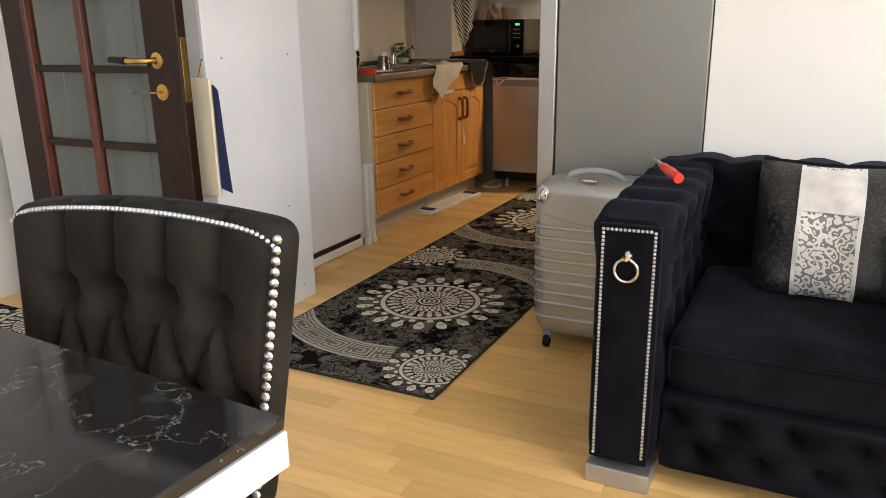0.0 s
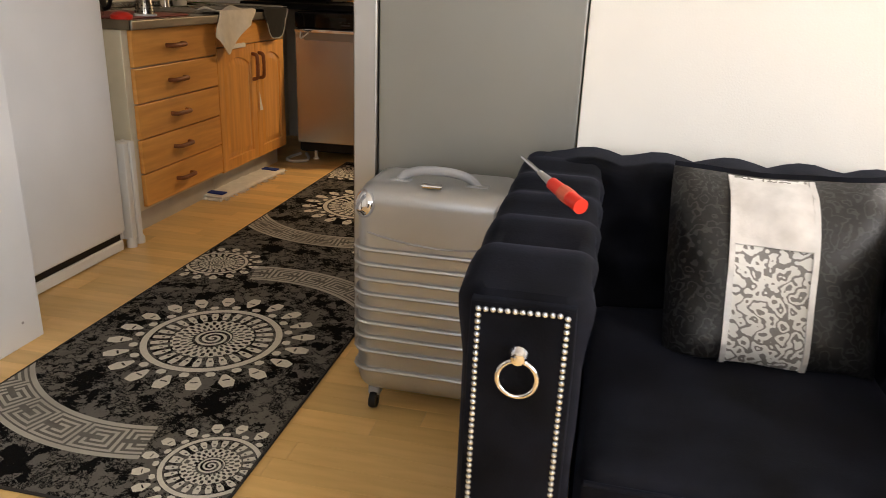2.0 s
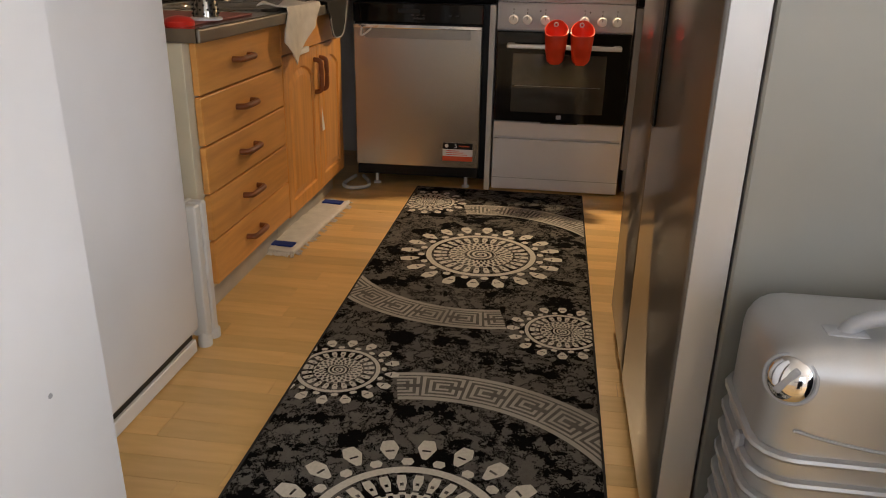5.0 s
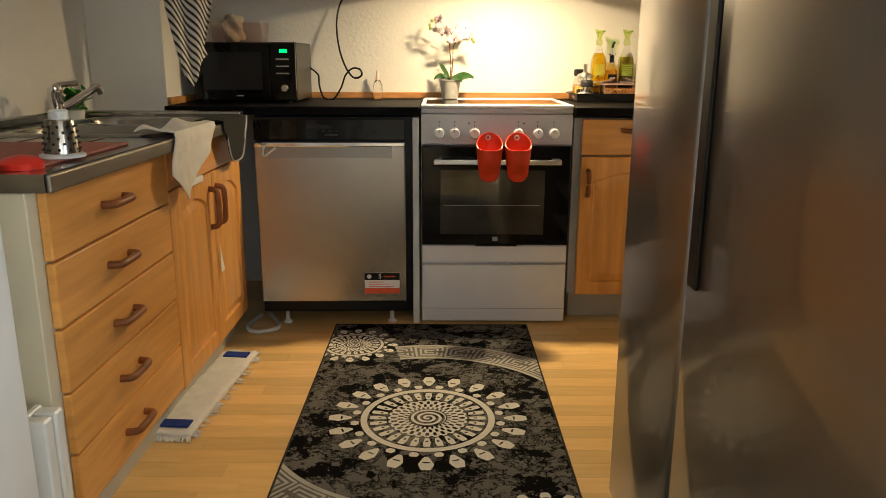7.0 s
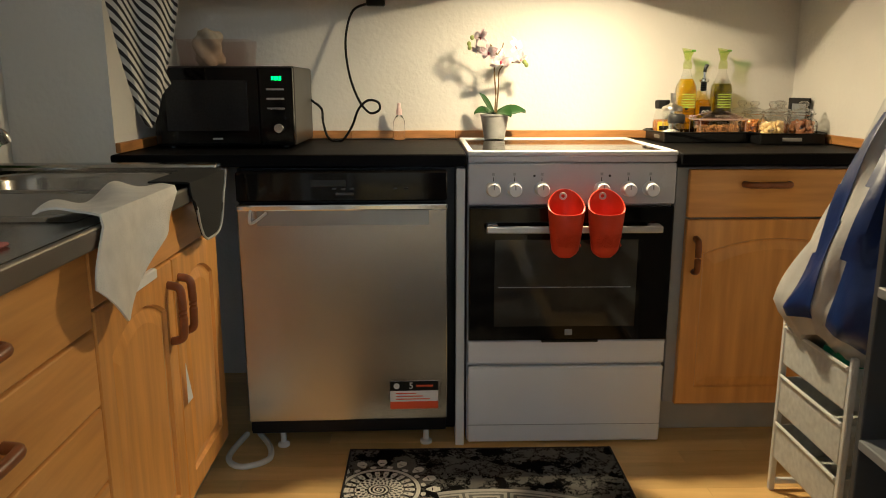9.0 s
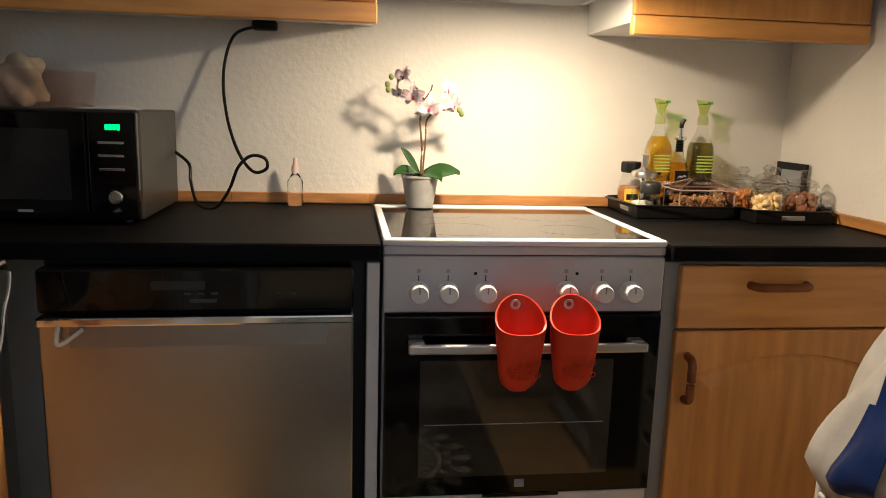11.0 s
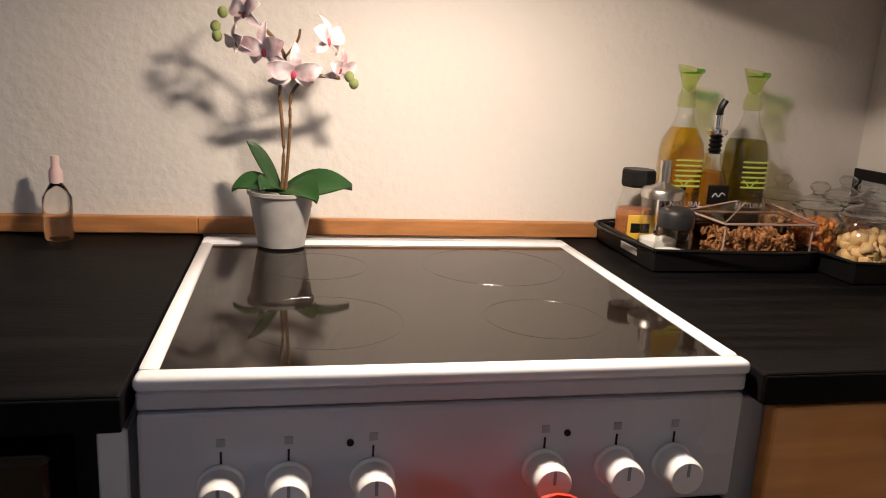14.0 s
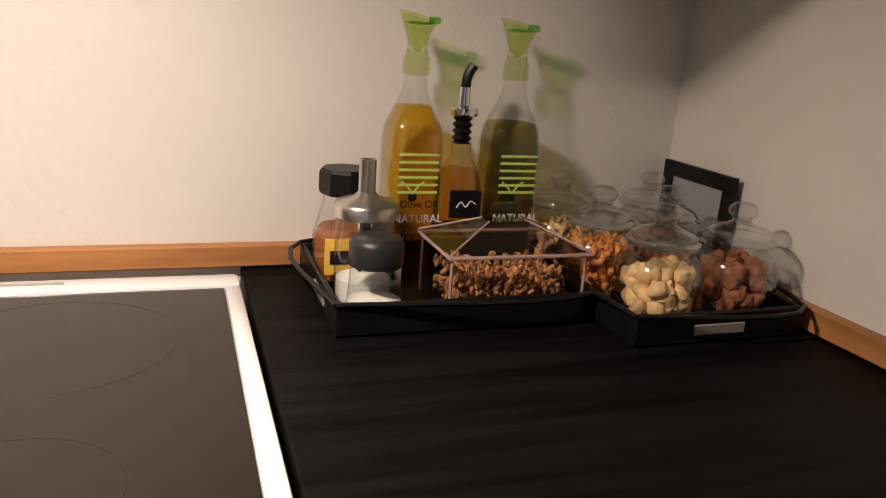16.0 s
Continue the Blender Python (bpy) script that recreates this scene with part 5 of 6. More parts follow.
t = thing("power_cable", "black mains cable hanging from under the wall cabinet", "cable", (-1.65, 5.4, 0.9))
part("cable", tube([(-1.633, 5.490, 1.3720), (-1.700, 5.470, 1.3450), (-1.727, 5.450, 1.2500), (-1.716, 5.410, 1.1400), (-1.683, 5.360, 1.0500), (-1.643, 5.335, 1.0000), (-1.608, 5.325, 1.0080), (-1.610, 5.318, 1.0340), (-1.645, 5.320, 1.0400), (-1.678, 5.325, 1.0100), (-1.702, 5.335, 0.9530), (-1.740, 5.345, 0.9045), (-1.785, 5.360, 0.9120), (-1.806, 5.385, 0.9650), (-1.812, 5.400, 1.0100), (-1.850, 5.420, 1.0400)], 0.0042, 8), BLACK, t, "", True)
part("plug", box(-1.655, -1.59, 5.462, 5.498, 1.36, 1.385, 0.006, 2), BLACK, t)

t = thing("spray_bottle", "small clear spray bottle with a pink top", "bottle", (-1.545, 5.45, 0.90))
part("body", lathe([(0, 0), (0.019, 0), (0.021, 0.004), (0.021, 0.065), (0.012, 0.082), (0.0085, 0.086), (0.0085, 0.09), (0, 0.09)], (-1.545, 5.45, 0.90), 20), STOPGLASS, t, "", True)
part("nozzle", lathe([(0.010, 0.088), (0.010, 0.105), (0.006, 0.112), (0.006, 0.128), (0, 0.13)], (-1.545, 5.45, 0.90), 14), mat("pink_cap", (0.75, 0.55, 0.53), 0.4), t, "", True)

# orchid
OX, OY = -1.21, 5.395
t = thing("orchid", "pink artificial orchid in a grey pot on the cooker edge", "plant", (OX, OY, 0.905))
part("pot", lathe([(0, 0.0), (0.036, 0.0), (0.049, 0.078), (0.052, 0.08), (0.052, 0.085), (0.046, 0.085), (0.044, 0.07), (0, 0.07)], (OX, OY, 0.9075), 28), POT, t, "grey ceramic pot", True)
part("soil", lathe([(0, 0.004), (0.02, 0.006), (0.043, 0.0)], (OX, OY, 0.975), 16), SOIL, t)


def leaf(length, width, heading, rise, droop):
    a = radians(heading)

    def fn(u, v):
        s = u
        w_ = width * math.sin(math.pi * min(1, s * 0.92 + 0.06)) ** 0.7 * (v - 0.5)
        d = length * s
        z = rise * math.sin(s * 1.6) - droop * s * s + 0.5 * abs(v - 0.5) * width * 0.6 + (v - 0.5) * width * 0.55 * math.sin(math.pi * min(1, s * 0.92 + 0.06)) * (1 if math.cos(a) > 0 else -1)
        return (OX + d * math.cos(a) - w_ * math.sin(a), OY + d * math.sin(a) * 0.75 + w_ * math.cos(a), 0.985 + z)
    part("leaf", sheet(fn, 10, 6, 0.0015), GREEN, t, "", True)


leaf(0.108, 0.060, -6, 0.022, 0.012)
leaf(0.085, 0.048, -52, 0.03, 0.035)
leaf(0.075, 0.042, 195, 0.03, 0.025)
leaf(0.06, 0.026, 150, 0.055, -0.02)
leaf(0.06, 0.035, 240, 0.03, 0.02)
part("stem", tube([(OX, OY, 0.98), (OX + 0.003, OY, 1.06), (OX - 0.003, OY, 1.14), (OX + 0.004, OY - 0.005, 1.19), (OX - 0.02, OY - 0.015, 1.225), (OX - 0.06, OY - 0.02, 1.25)], 0.0028, 8), STEM, t, "", True)
part("stem", tube([(OX + 0.005, OY, 0.98), (OX + 0.012, OY, 1.08), (OX + 0.015, OY, 1.14), (OX + 0.045, OY - 0.01, 1.165), (OX + 0.085, OY - 0.015, 1.165)], 0.0026, 8), STEM, t, "", True)
part("stem", tube([(OX + 0.004, OY - 0.005, 1.19), (OX + 0.022, OY - 0.005, 1.215), (OX + 0.026, OY - 0.01, 1.232)], 0.002, 6), STEM, t, "", True)


def flower(x, y, z, r, face, tilt=0):
    m = Matrix.Translation((x, y, z)) @ Euler((radians(90 + tilt), 0, radians(face))).to_matrix().to_4x4()
    own = bmesh.new()
    for k, (a, ln, wd) in enumerate(((90, 1.15, 0.5), (212, 1.1, 0.5), (328, 1.1, 0.5), (18, 1.15, 0.85), (162, 1.15, 0.85))):
        a = radians(a)

        def fn(u, v, a=a, ln=ln, wd=wd, k=k):
            w_ = r * wd * math.sin(math.pi * (0.08 + 0.9 * u)) ** 0.6 * (v - 0.5)
            d = r * ln * u
            h = 0.3 * r * math.sin(u * 2.4) - r * u * u * (0.45 if k < 3 else 0.1) + r * 0.25 * (v - 0.5) ** 2 + (0.003 if k > 2 else 0)
            return m @ Vector((d * math.cos(a) - w_ * math.sin(a), d * math.sin(a) + w_ * math.cos(a), h))
        sheet(fn, 5, 4, 0.0008, bm=own)
    f = part("flower", own, PETAL, t, "pale pink orchid flower", True)
    lip = bmesh.new()
    bmesh.ops.create_icosphere(lip, subdivisions=2, radius=r * 0.17)
    bmesh.ops.transform(lip, matrix=m @ Matrix.Translation((0, -r * 0.12, r * 0.15)) @ Matrix.Diagonal((0.8, 1.2, 0.7, 1)), verts=lip.verts)
    part("lip", lip, PETAL_C, f, "dark pink lip", True)


for q in ((-0.048, 1.248, 0.030, -50, -15), (-0.060, 1.208, 0.024, -60, 15), (-0.022, 1.20, 0.034, -35, 10), (0.016, 1.172, 0.036, 12, 25), (0.062, 1.218, 0.032, 50, -10), (0.082, 1.180, 0.026, 45, 20)):
    flower(OX + q[0], OY - 0.022, q[1], q[2], q[3], q[4])
for x, z in ((-0.082, 1.248), (-0.092, 1.228), (-0.09, 1.215), (0.098, 1.168), (0.105, 1.158)):
    bm = bmesh.new()
    bmesh.ops.create_icosphere(bm, subdivisions=2, radius=0.0075)
    bmesh.ops.transform(bm, matrix=Matrix.Translation((OX + x, OY - 0.02, z)) @ Matrix.Diagonal((1, 0.85, 1.15, 1)), verts=bm.verts)
    part("bud", bm, mat("green_bud", (0.22, 0.26, 0.08), 0.5, var=0.3, scale=60), t, "", True)


# trays
def tray(x0, x1, y0, y1, slots):
    t = thing("serving_tray", "black plastic tray with raised rim on the worktop", "tray", ((x0 + x1) / 2, (y0 + y1) / 2, 0.90), 0, "black trays")
    h = 0.034
    bm = box(x0 + 0.006, x1 - 0.006, y0 + 0.006, y1 - 0.006, 0.901, 0.905, 0)
    box(x0, x1, y0, y0 + 0.006, 0.901, 0.901 + h, 0.002, bm=bm)
    box(x0, x1, y1 - 0.006, y1, 0.901, 0.901 + h, 0.002, bm=bm)
    for xx in (x0, x1 - 0.006):
        box(xx, xx + 0.006, y0 + 0.006, y1 - 0.006, 0.901, 0.901 + h, 0.002, bm=bm)
    p = part("rim", bm, BLACK, t)
    part("lip", tube([(x0, y0, 0.935), (x1, y0, 0.935), (x1, y1, 0.935), (x0, y1, 0.935), (x0, y0, 0.935)], 0.0028, 6), BLACK, t)
    for a in slots:
        part("grip_slot", box(*a, 0.0015), mat("pale_slot", (0.3, 0.29, 0.27), 0.4), p)


tray(-0.652, -0.372, 5.252, 5.476, ((-0.6535, -0.651, 5.31, 5.37, 0.912, 0.924),))
tray(-0.362, -0.148, 5.178, 5.476, ((-0.29, -0.225, 5.1765, 5.179, 0.910, 0.922),))
Z0 = 0.9055


BODY = ((0.0, 0.029, 1), (0.006, 0.033, 1), (0.165, 0.033, 1), (0.182, 0.031, 0.9), (0.197, 0.026, 0.5), (0.211, 0.0195, 0.2), (0.226, 0.0145, 0), (0.240, 0.0125, 0), (0.268, 0.0125, 0))


def bottle(x, y, liquid, kind, label):
    t = thing("oil_bottle", label, "bottle", (x, y, Z0), 0, "oil bottles")
    if kind == "square":
        own = bmesh.new()
        last = None
        for h, r, sq in BODY:
            now = []
            for k in range(24):
                a = 2 * math.pi * k / 24
                e = 1 / max(abs(math.cos(a)), abs(math.sin(a)))
                rr = r * (1 + sq * (min(e, 1.22) - 1))
                now.append(own.verts.new((x + rr * math.cos(a), y + rr * math.sin(a), Z0 + h)))
            if last:
                for k in range(24):
                    own.faces.new((last[k], last[(k + 1) % 24], now[(k + 1) % 24], now[k]))
            else:
                own.faces.new(now[::-1])
            last = now
        own.faces.new(last)
        bmesh.ops.recalc_face_normals(own, faces=own.faces)
        part("glass", own, GLASS, t, "clear glass", True)
        top = 0.206 if liquid is OIL else 0.190
        own = bmesh.new()
        last = None
        for h in (0.005, 0.009, 0.06, 0.12, 0.165, 0.182, top):
            (h0, r0, q0), (h1, r1, q1) = [(p, q) for p, q in zip(BODY, BODY[1:]) if p[0] <= h <= q[0]][0]
            f = (h - h0) / (h1 - h0)
            r, sq = r0 + (r1 - r0) * f - 0.002, q0 + (q1 - q0) * f
            now = []
            for k in range(24):
                a = 2 * math.pi * k / 24
                rr = r * (1 + sq * (min(1 / max(abs(math.cos(a)), abs(math.sin(a))), 1.22) - 1))
                now.append(own.verts.new((x + rr * math.cos(a), y + rr * math.sin(a), Z0 + h)))
            if last:
                for k in range(24):
                    own.faces.new((last[k], last[(k + 1) % 24], now[(k + 1) % 24], now[k]))
            else:
                own.faces.new(now[::-1])
            last = now
        own.faces.new(last)
        bmesh.ops.recalc_face_normals(own, faces=own.faces)
        part("oil", own, liquid, t, "golden oil" if liquid is OIL else "dark olive oil", True)
        bm = lathe([(0.0135, 0.246), (0.0165, 0.248), (0.0148, 0.251), (0.0165, 0.254), (0.0148, 0.257), (0.0165, 0.260), (0.0148, 0.263), (0.0160, 0.266), (0.0125, 0.270), (0.0115, 0.280), (0.0135, 0.290), (0.0185, 0.302), (0.0225, 0.312), (0.0212, 0.312), (0.0170, 0.302), (0.0120, 0.290), (0.0100, 0.280), (0.0, 0.272)], (x, y, Z0 - 0.006), 24)
        for v in bm.verts:
            k = max(0.0, (v.co.z - Z0 - 0.285) / 0.027)
            v.co.z -= 0.30 * (v.co.x - x) * k
        pr = part("pourer", bm, LIMEPL, t, "translucent lime green pourer", True)
        part("flap", lathe([(0, 0.296), (0.0155, 0.297), (0.0155, 0.299), (0, 0.300)], (x, y, Z0), 18), LIMEFLAP, pr, "green flap")
        part("spout_tip", box(x + 0.012, x + 0.026, y - 0.004, y + 0.004, Z0 + 0.298, Z0 + 0.306, 0.002), LIMEFLAP, pr)
        yy = y - 0.0338
        stripe = mat("lime_print", (0.45, 0.6, 0.08), 0.5)
        for k in range(6):
            part("label_stripe", box(x - 0.024, x + 0.024, yy - 0.0006, yy, Z0 + 0.1515 - 0.0088 * k, Z0 + 0.1545 - 0.0088 * k, 0), stripe, t)
        part("olive_print", lathe([(0.0055, 0), (0.0055, 0.0006), (0, 0.0006)], (x - 0.006, yy, Z0 + 0.1035), 14, None, (0, -1, 0)), BLACK, t)
        for side in (-1, 1):
            part("leaf_print", tube([(x - 0.006, yy - 0.0006, Z0 + 0.107), (x - 0.006 + 0.006 * side, yy - 0.0006, Z0 + 0.115), (x - 0.006 + 0.014 * side, yy - 0.0006, Z0 + 0.122)], 0.0011, 5), stripe, t)
        lettering("Olive Oil", (x + 0.002, yy - 0.0004, Z0 + 0.0945), 0.0125, BLACK, t)
        lettering("NATURAL", (x + 0.002, yy - 0.0004, Z0 + 0.077), 0.0135, PAPER_W, t)
        lettering("fresh", (x, yy - 0.0004, Z0 + 0.056), 0.018, BLACK, t)
    else:
        part("glass", lathe([(0, 0), (0.026, 0), (0.028, 0.004), (0.028, 0.115), (0.022, 0.135), (0.0125, 0.148), (0.0125, 0.165), (0, 0.165)], (x, y, Z0), 28), GLASS, t, "clear glass", True)
        part("oil", lathe([(0, 0.004), (0.0262, 0.004), (0.0262, 0.062), (0, 0.062)], (x, y, Z0), 24), OIL_R, t, "amber dressing", True)
        part("oil_upper", lathe([(0, 0.0625), (0.0262, 0.0625), (0.0262, 0.118), (0.0205, 0.133), (0, 0.136)], (x, y, Z0), 24), OIL, t, "", True)
        cp = part("stopper", lathe([(0.0115, 0.164)] + [(0.0125 if k % 2 else 0.0085, 0.166 + 0.004 * k) for k in range(8)] + [(0.0, 0.2)], (x, y, Z0), 18), BLACK, t, "black ribbed stopper", True)
        part("collar", lathe([(0.017, 0.197), (0.018, 0.202), (0.017, 0.206), (0.007, 0.209), (0.006, 0.23), (0, 0.231)], (x, y, Z0), 20), CHROME, cp, "", True)
        part("spout", tube([(x, y, Z0 + 0.225), (x + 0.002, y, Z0 + 0.243), (x + 0.008, y - 0.002, Z0 + 0.256)], 0.006, 8), BLACK, cp, "", True)
        lb = part("label", box(x - 0.020, x + 0.020, y - 0.0305, y - 0.0275, Z0 + 0.078, Z0 + 0.112, 0.004, 2), BLACK, t, "black label with a handwritten mark")
        part("script_bar", tube([(x - 0.012, y - 0.031, Z0 + 0.091), (x - 0.006, y - 0.031, Z0 + 0.098), (x, y - 0.031, Z0 + 0.092), (x + 0.006, y - 0.031, Z0 + 0.099), (x + 0.013, y - 0.031, Z0 + 0.095)], 0.0008, 5), PAPER_W, lb)


bottle(-0.530, 5.432, OIL, "square", "square glass bottle of golden oil with a lime pourer")
bottle(-0.404, 5.432, OIL_G, "square", "square glass bottle of dark olive oil with a lime pourer")
bottle(-0.470, 5.425, OIL_R, "round", "round glass cruet with a black and chrome stopper")

t = thing("coffee_jar", "instant coffee jar with a black lid", "jar", (-0.612, 5.415, Z0))
part("glass", lathe([(0, 0), (0.032, 0), (0.035, 0.01), (0.036, 0.06), (0.026, 0.095), (0.024, 0.105), (0, 0.105)], (-0.612, 5.415, Z0), 8), GLASS, t, "", False)
part("coffee", lathe([(0, 0.004), (0.0325, 0.006), (0.0335, 0.055), (0.030, 0.066), (0, 0.066)], (-0.612, 5.415, Z0), 8), COFFEE, t)
part("lid", lathe([(0.027, 0.104), (0.030, 0.108), (0.030, 0.130), (0.027, 0.134), (0, 0.134)], (-0.612, 5.415, Z0), 8), BLACK, t, "black faceted lid")
lb = part("label", box(-0.640, -0.590, 5.3795, 5.3805, Z0 + 0.018, Z0 + 0.06, 0.002), mat("yellow_print", (0.75, 0.48, 0.04), 0.5), t, "yellow label")
part("label_bar", box(-0.634, -0.600, 5.3787, 5.3795, Z0 + 0.030, Z0 + 0.046, 0), BLACK, lb)

t = thing("sugar_dispenser", "glass sugar dispenser with a steel spout", "dispenser", (-0.606, 5.335, Z0))
part("glass", lathe([(0, 0), (0.030, 0), (0.032, 0.004), (0.0325, 0.098)], (-0.606, 5.335, Z0), 10), GLASS, t, "", True)
part("sugar", lathe([(0, 0.007), (0.0298, 0.007), (0.0298, 0.03), (0.01, 0.036), (0, 0.036)], (-0.606, 5.335, Z0), 16), SUGAR, t, "white sugar")
ld = part("lid", lathe([(0.034, 0.098), (0.034, 0.110), (0.031, 0.114), (0.014, 0.119), (0.009, 0.124), (0.009, 0.158), (0.0065, 0.158), (0.006, 0.13), (0, 0.129)], (-0.606, 5.335, Z0), 24), mat("brushed_lid", (0.62, 0.58, 0.53), 0.28, 1.0), t, "brushed steel lid", True)
part("tube", rod((-0.606, 5.335, Z0 + 0.03), (-0.606, 5.335, Z0 + 0.10), 0.008, 12), CHROME, ld)
t = thing("salt_shaker", "glass salt shaker with a dark grey lid", "shaker", (-0.606, 5.284, Z0))
part("glass", lathe([(0, 0), (0.029, 0), (0.031, 0.005), (0.026, 0.062)], (-0.606, 5.284, Z0), 12), GLASS, t, "", True)
part("salt", lathe([(0, 0.006), (0.029, 0.007), (0.028, 0.022), (0, 0.027)], (-0.606, 5.284, Z0), 14), SUGAR, t, "white salt")
part("lid", lathe([(0.027, 0.06), (0.028, 0.064), (0.028, 0.082), (0.025, 0.088), (0.020, 0.09), (0, 0.089)], (-0.606, 5.284, Z0), 24), mat("charcoal_plastic", (0.02, 0.02, 0.021), 0.4), t, "dark grey lid", True)


def grains(x0, x1, y0, y1, z0, z1, r, n, seed, squash=0.8):
    own = bmesh.new()
    rn = random.Random(seed)
    me = bpy.data.meshes.new("g")
    src = bmesh.new()
    bmesh.ops.create_icosphere(src, subdivisions=2 if r > 0.01 else 1, radius=1)
    src.to_mesh(me)
    src.free()
    for k in range(n):
        a = len(own.verts)
        own.from_mesh(me)
        own.verts.ensure_lookup_table()
        m = Matrix.Translation((rn.uniform(x0 + r, x1 - r), rn.uniform(y0 + r, y1 - r), rn.uniform(z0 + r, z1 - r))) @ Euler((rn.uniform(0, 3), rn.uniform(0, 3), rn.uniform(0, 3))).to_matrix().to_4x4() @ Matrix.Diagonal((r * rn.uniform(0.8, 1.2), r * squash * rn.uniform(0.8, 1.1), r * squash, 1))
        for v in own.verts[a:]:
            v.co = m @ (v.co * (rn.uniform(0.78, 1.12) if r > 0.0075 else 1.0))
    bpy.data.meshes.remove(me)
    return own


# clear box of cereal
t = thing("acrylic_box", "clear rosy acrylic box of brown cereal with a pyramid lid", "box", (-0.45, 5.32, Z0))
bx0, bx1, by0, by1 = -0.532, -0.378, 5.262, 5.362
part("tub", open_box(bx0, bx1, by0, by1, Z0, Z0 + 0.066, 0.003), ACRYL, t)
own = bmesh.new()
e = 0.004
lo = [own.verts.new((x, y, Z0 + 0.068)) for x, y in ((bx0 - e, by0 - e), (bx1 + e, by0 - e), (bx1 + e, by1 + e), (bx0 - e, by1 + e))]
lm = [own.verts.new((x, y, Z0 + 0.074)) for x, y in ((bx0 - e, by0 - e), (bx1 + e, by0 - e), (bx1 + e, by1 + e), (bx0 - e, by1 + e))]
hi = [own.verts.new((x, y, Z0 + 0.098)) for x, y in ((-0.478, 5.302), (-0.432, 5.302), (-0.432, 5.322), (-0.478, 5.322))]
for a, c in ((lo, lm), (lm, hi)):
    for k in range(4):
        own.faces.new((a[k], a[(k + 1) % 4], c[(k + 1) % 4], c[k]))
own.faces.new(hi)
bmesh.ops.recalc_face_normals(own, faces=own.faces)
bmesh.ops.solidify(own, geom=own.faces[:], thickness=0.002)
ld = part("lid", own, ACRYL, t, "pyramid lid")
# added rods draw the edges as bright lines on the clear box
RIM = [(bx0 - e, by0 - e, Z0 + 0.071), (bx1 + e, by0 - e, Z0 + 0.071), (bx1 + e, by1 + e, Z0 + 0.071), (bx0 - e, by1 + e, Z0 + 0.071)]
for p, q in zip(RIM, RIM[1:] + RIM[:1]):
    part("rim", rod(p, q, 0.002, 6), ACRYL_GLINT, ld, "pale rod for the bright rosy edge")
for (x, y, z), q in zip(RIM, ((-0.478, 5.302), (-0.432, 5.302), (-0.432, 5.322), (-0.478, 5.322))):
    part("ridge", rod((x, y, z + 0.003), (*q, Z0 + 0.098), 0.0011, 6), ACRYL_GLINT, ld, "pale rod for the bright ridge")
for x in (bx0, bx1):
    for y in (by0, by1):
        part("corner_edge", rod((x, y, Z0 + 0.002), (x, y, Z0 + 0.067), 0.0016, 6), ACRYL_GLINT, t, "pale rod for the bright rosy corner")
part("knob", box(-0.470, -0.440, 5.304, 5.320, Z0 + 0.0985, Z0 + 0.116, 0.003, 2), ACRYL, ld)
tagged(part("cereal", grains(bx0 + 0.005, bx1 - 0.005, by0 + 0.005, by1 - 0.005, Z0 + 0.005, Z0 + 0.055, 0.0060, 950, 3, 0.45), CRUMB, t, "brown flakes"), kind="stuff")


def jar(x, y, filling, r, n, fill, label):
    t = thing("glass_jar", label, "jar", (x, y, Z0), 0, "storage jars")
    own = bmesh.new()
    prof = [(0.0, 0.0), (0.040, 0.0), (0.044, 0.006), (0.045, 0.06), (0.040, 0.074), (0.033, 0.080), (0.033, 0.086)]
    rings = []
    seg = 40
    for j, (rad, h) in enumerate(prof):
        if rad < 1e-6:
            rings.append([own.verts.new((x, y, Z0 + h))])
        else:
            ribs = 0.003 if 2 <= j <= 3 else 0
            rings.append([own.verts.new((x + (rad + ribs * (k % 2)) * math.cos(2 * math.pi * k / seg), y + (rad + ribs * (k % 2)) * math.sin(2 * math.pi * k / seg), Z0 + h)) for k in range(seg)])
    for p, q in zip(rings, rings[1:]):
        for k in range(seg):
            f = list(dict.fromkeys([p[k % len(p)], p[(k + 1) % len(p)], q[(k + 1) % len(q)], q[k % len(q)]]))
            own.faces.new(f)
    bmesh.ops.recalc_face_normals(own, faces=own.faces)
    part("glass", own, JARGLASS, t, "ribbed clear glass", True)
    part("stopper", lathe([(0, 0.086), (0.034, 0.087), (0.040, 0.089), (0.040, 0.093), (0.035, 0.0955), (0.036, 0.099), (0.030, 0.104), (0.016, 0.108), (0.011, 0.111), (0.010, 0.115), (0.0155, 0.120), (0.016, 0.126), (0.010, 0.132), (0, 0.133)], (x, y, Z0), 28), JARGLASS, t, "domed glass stopper", True)
    g = grains(x - 0.039, x + 0.039, y - 0.039, y + 0.039, Z0 + 0.005, Z0 + fill, r, n, int(abs(x) * 1e4), 0.8)
    for v in g.verts:
        d = Vector((v.co.x - x, v.co.y - y, 0))
        if d.length > 0.0395:
            d = d.normalized() * 0.0395
            v.co.x, v.co.y = x + d.x, y + d.y
    tagged(part("filling", g, filling, t, label.split(" of ")[1], True), kind="stuff")


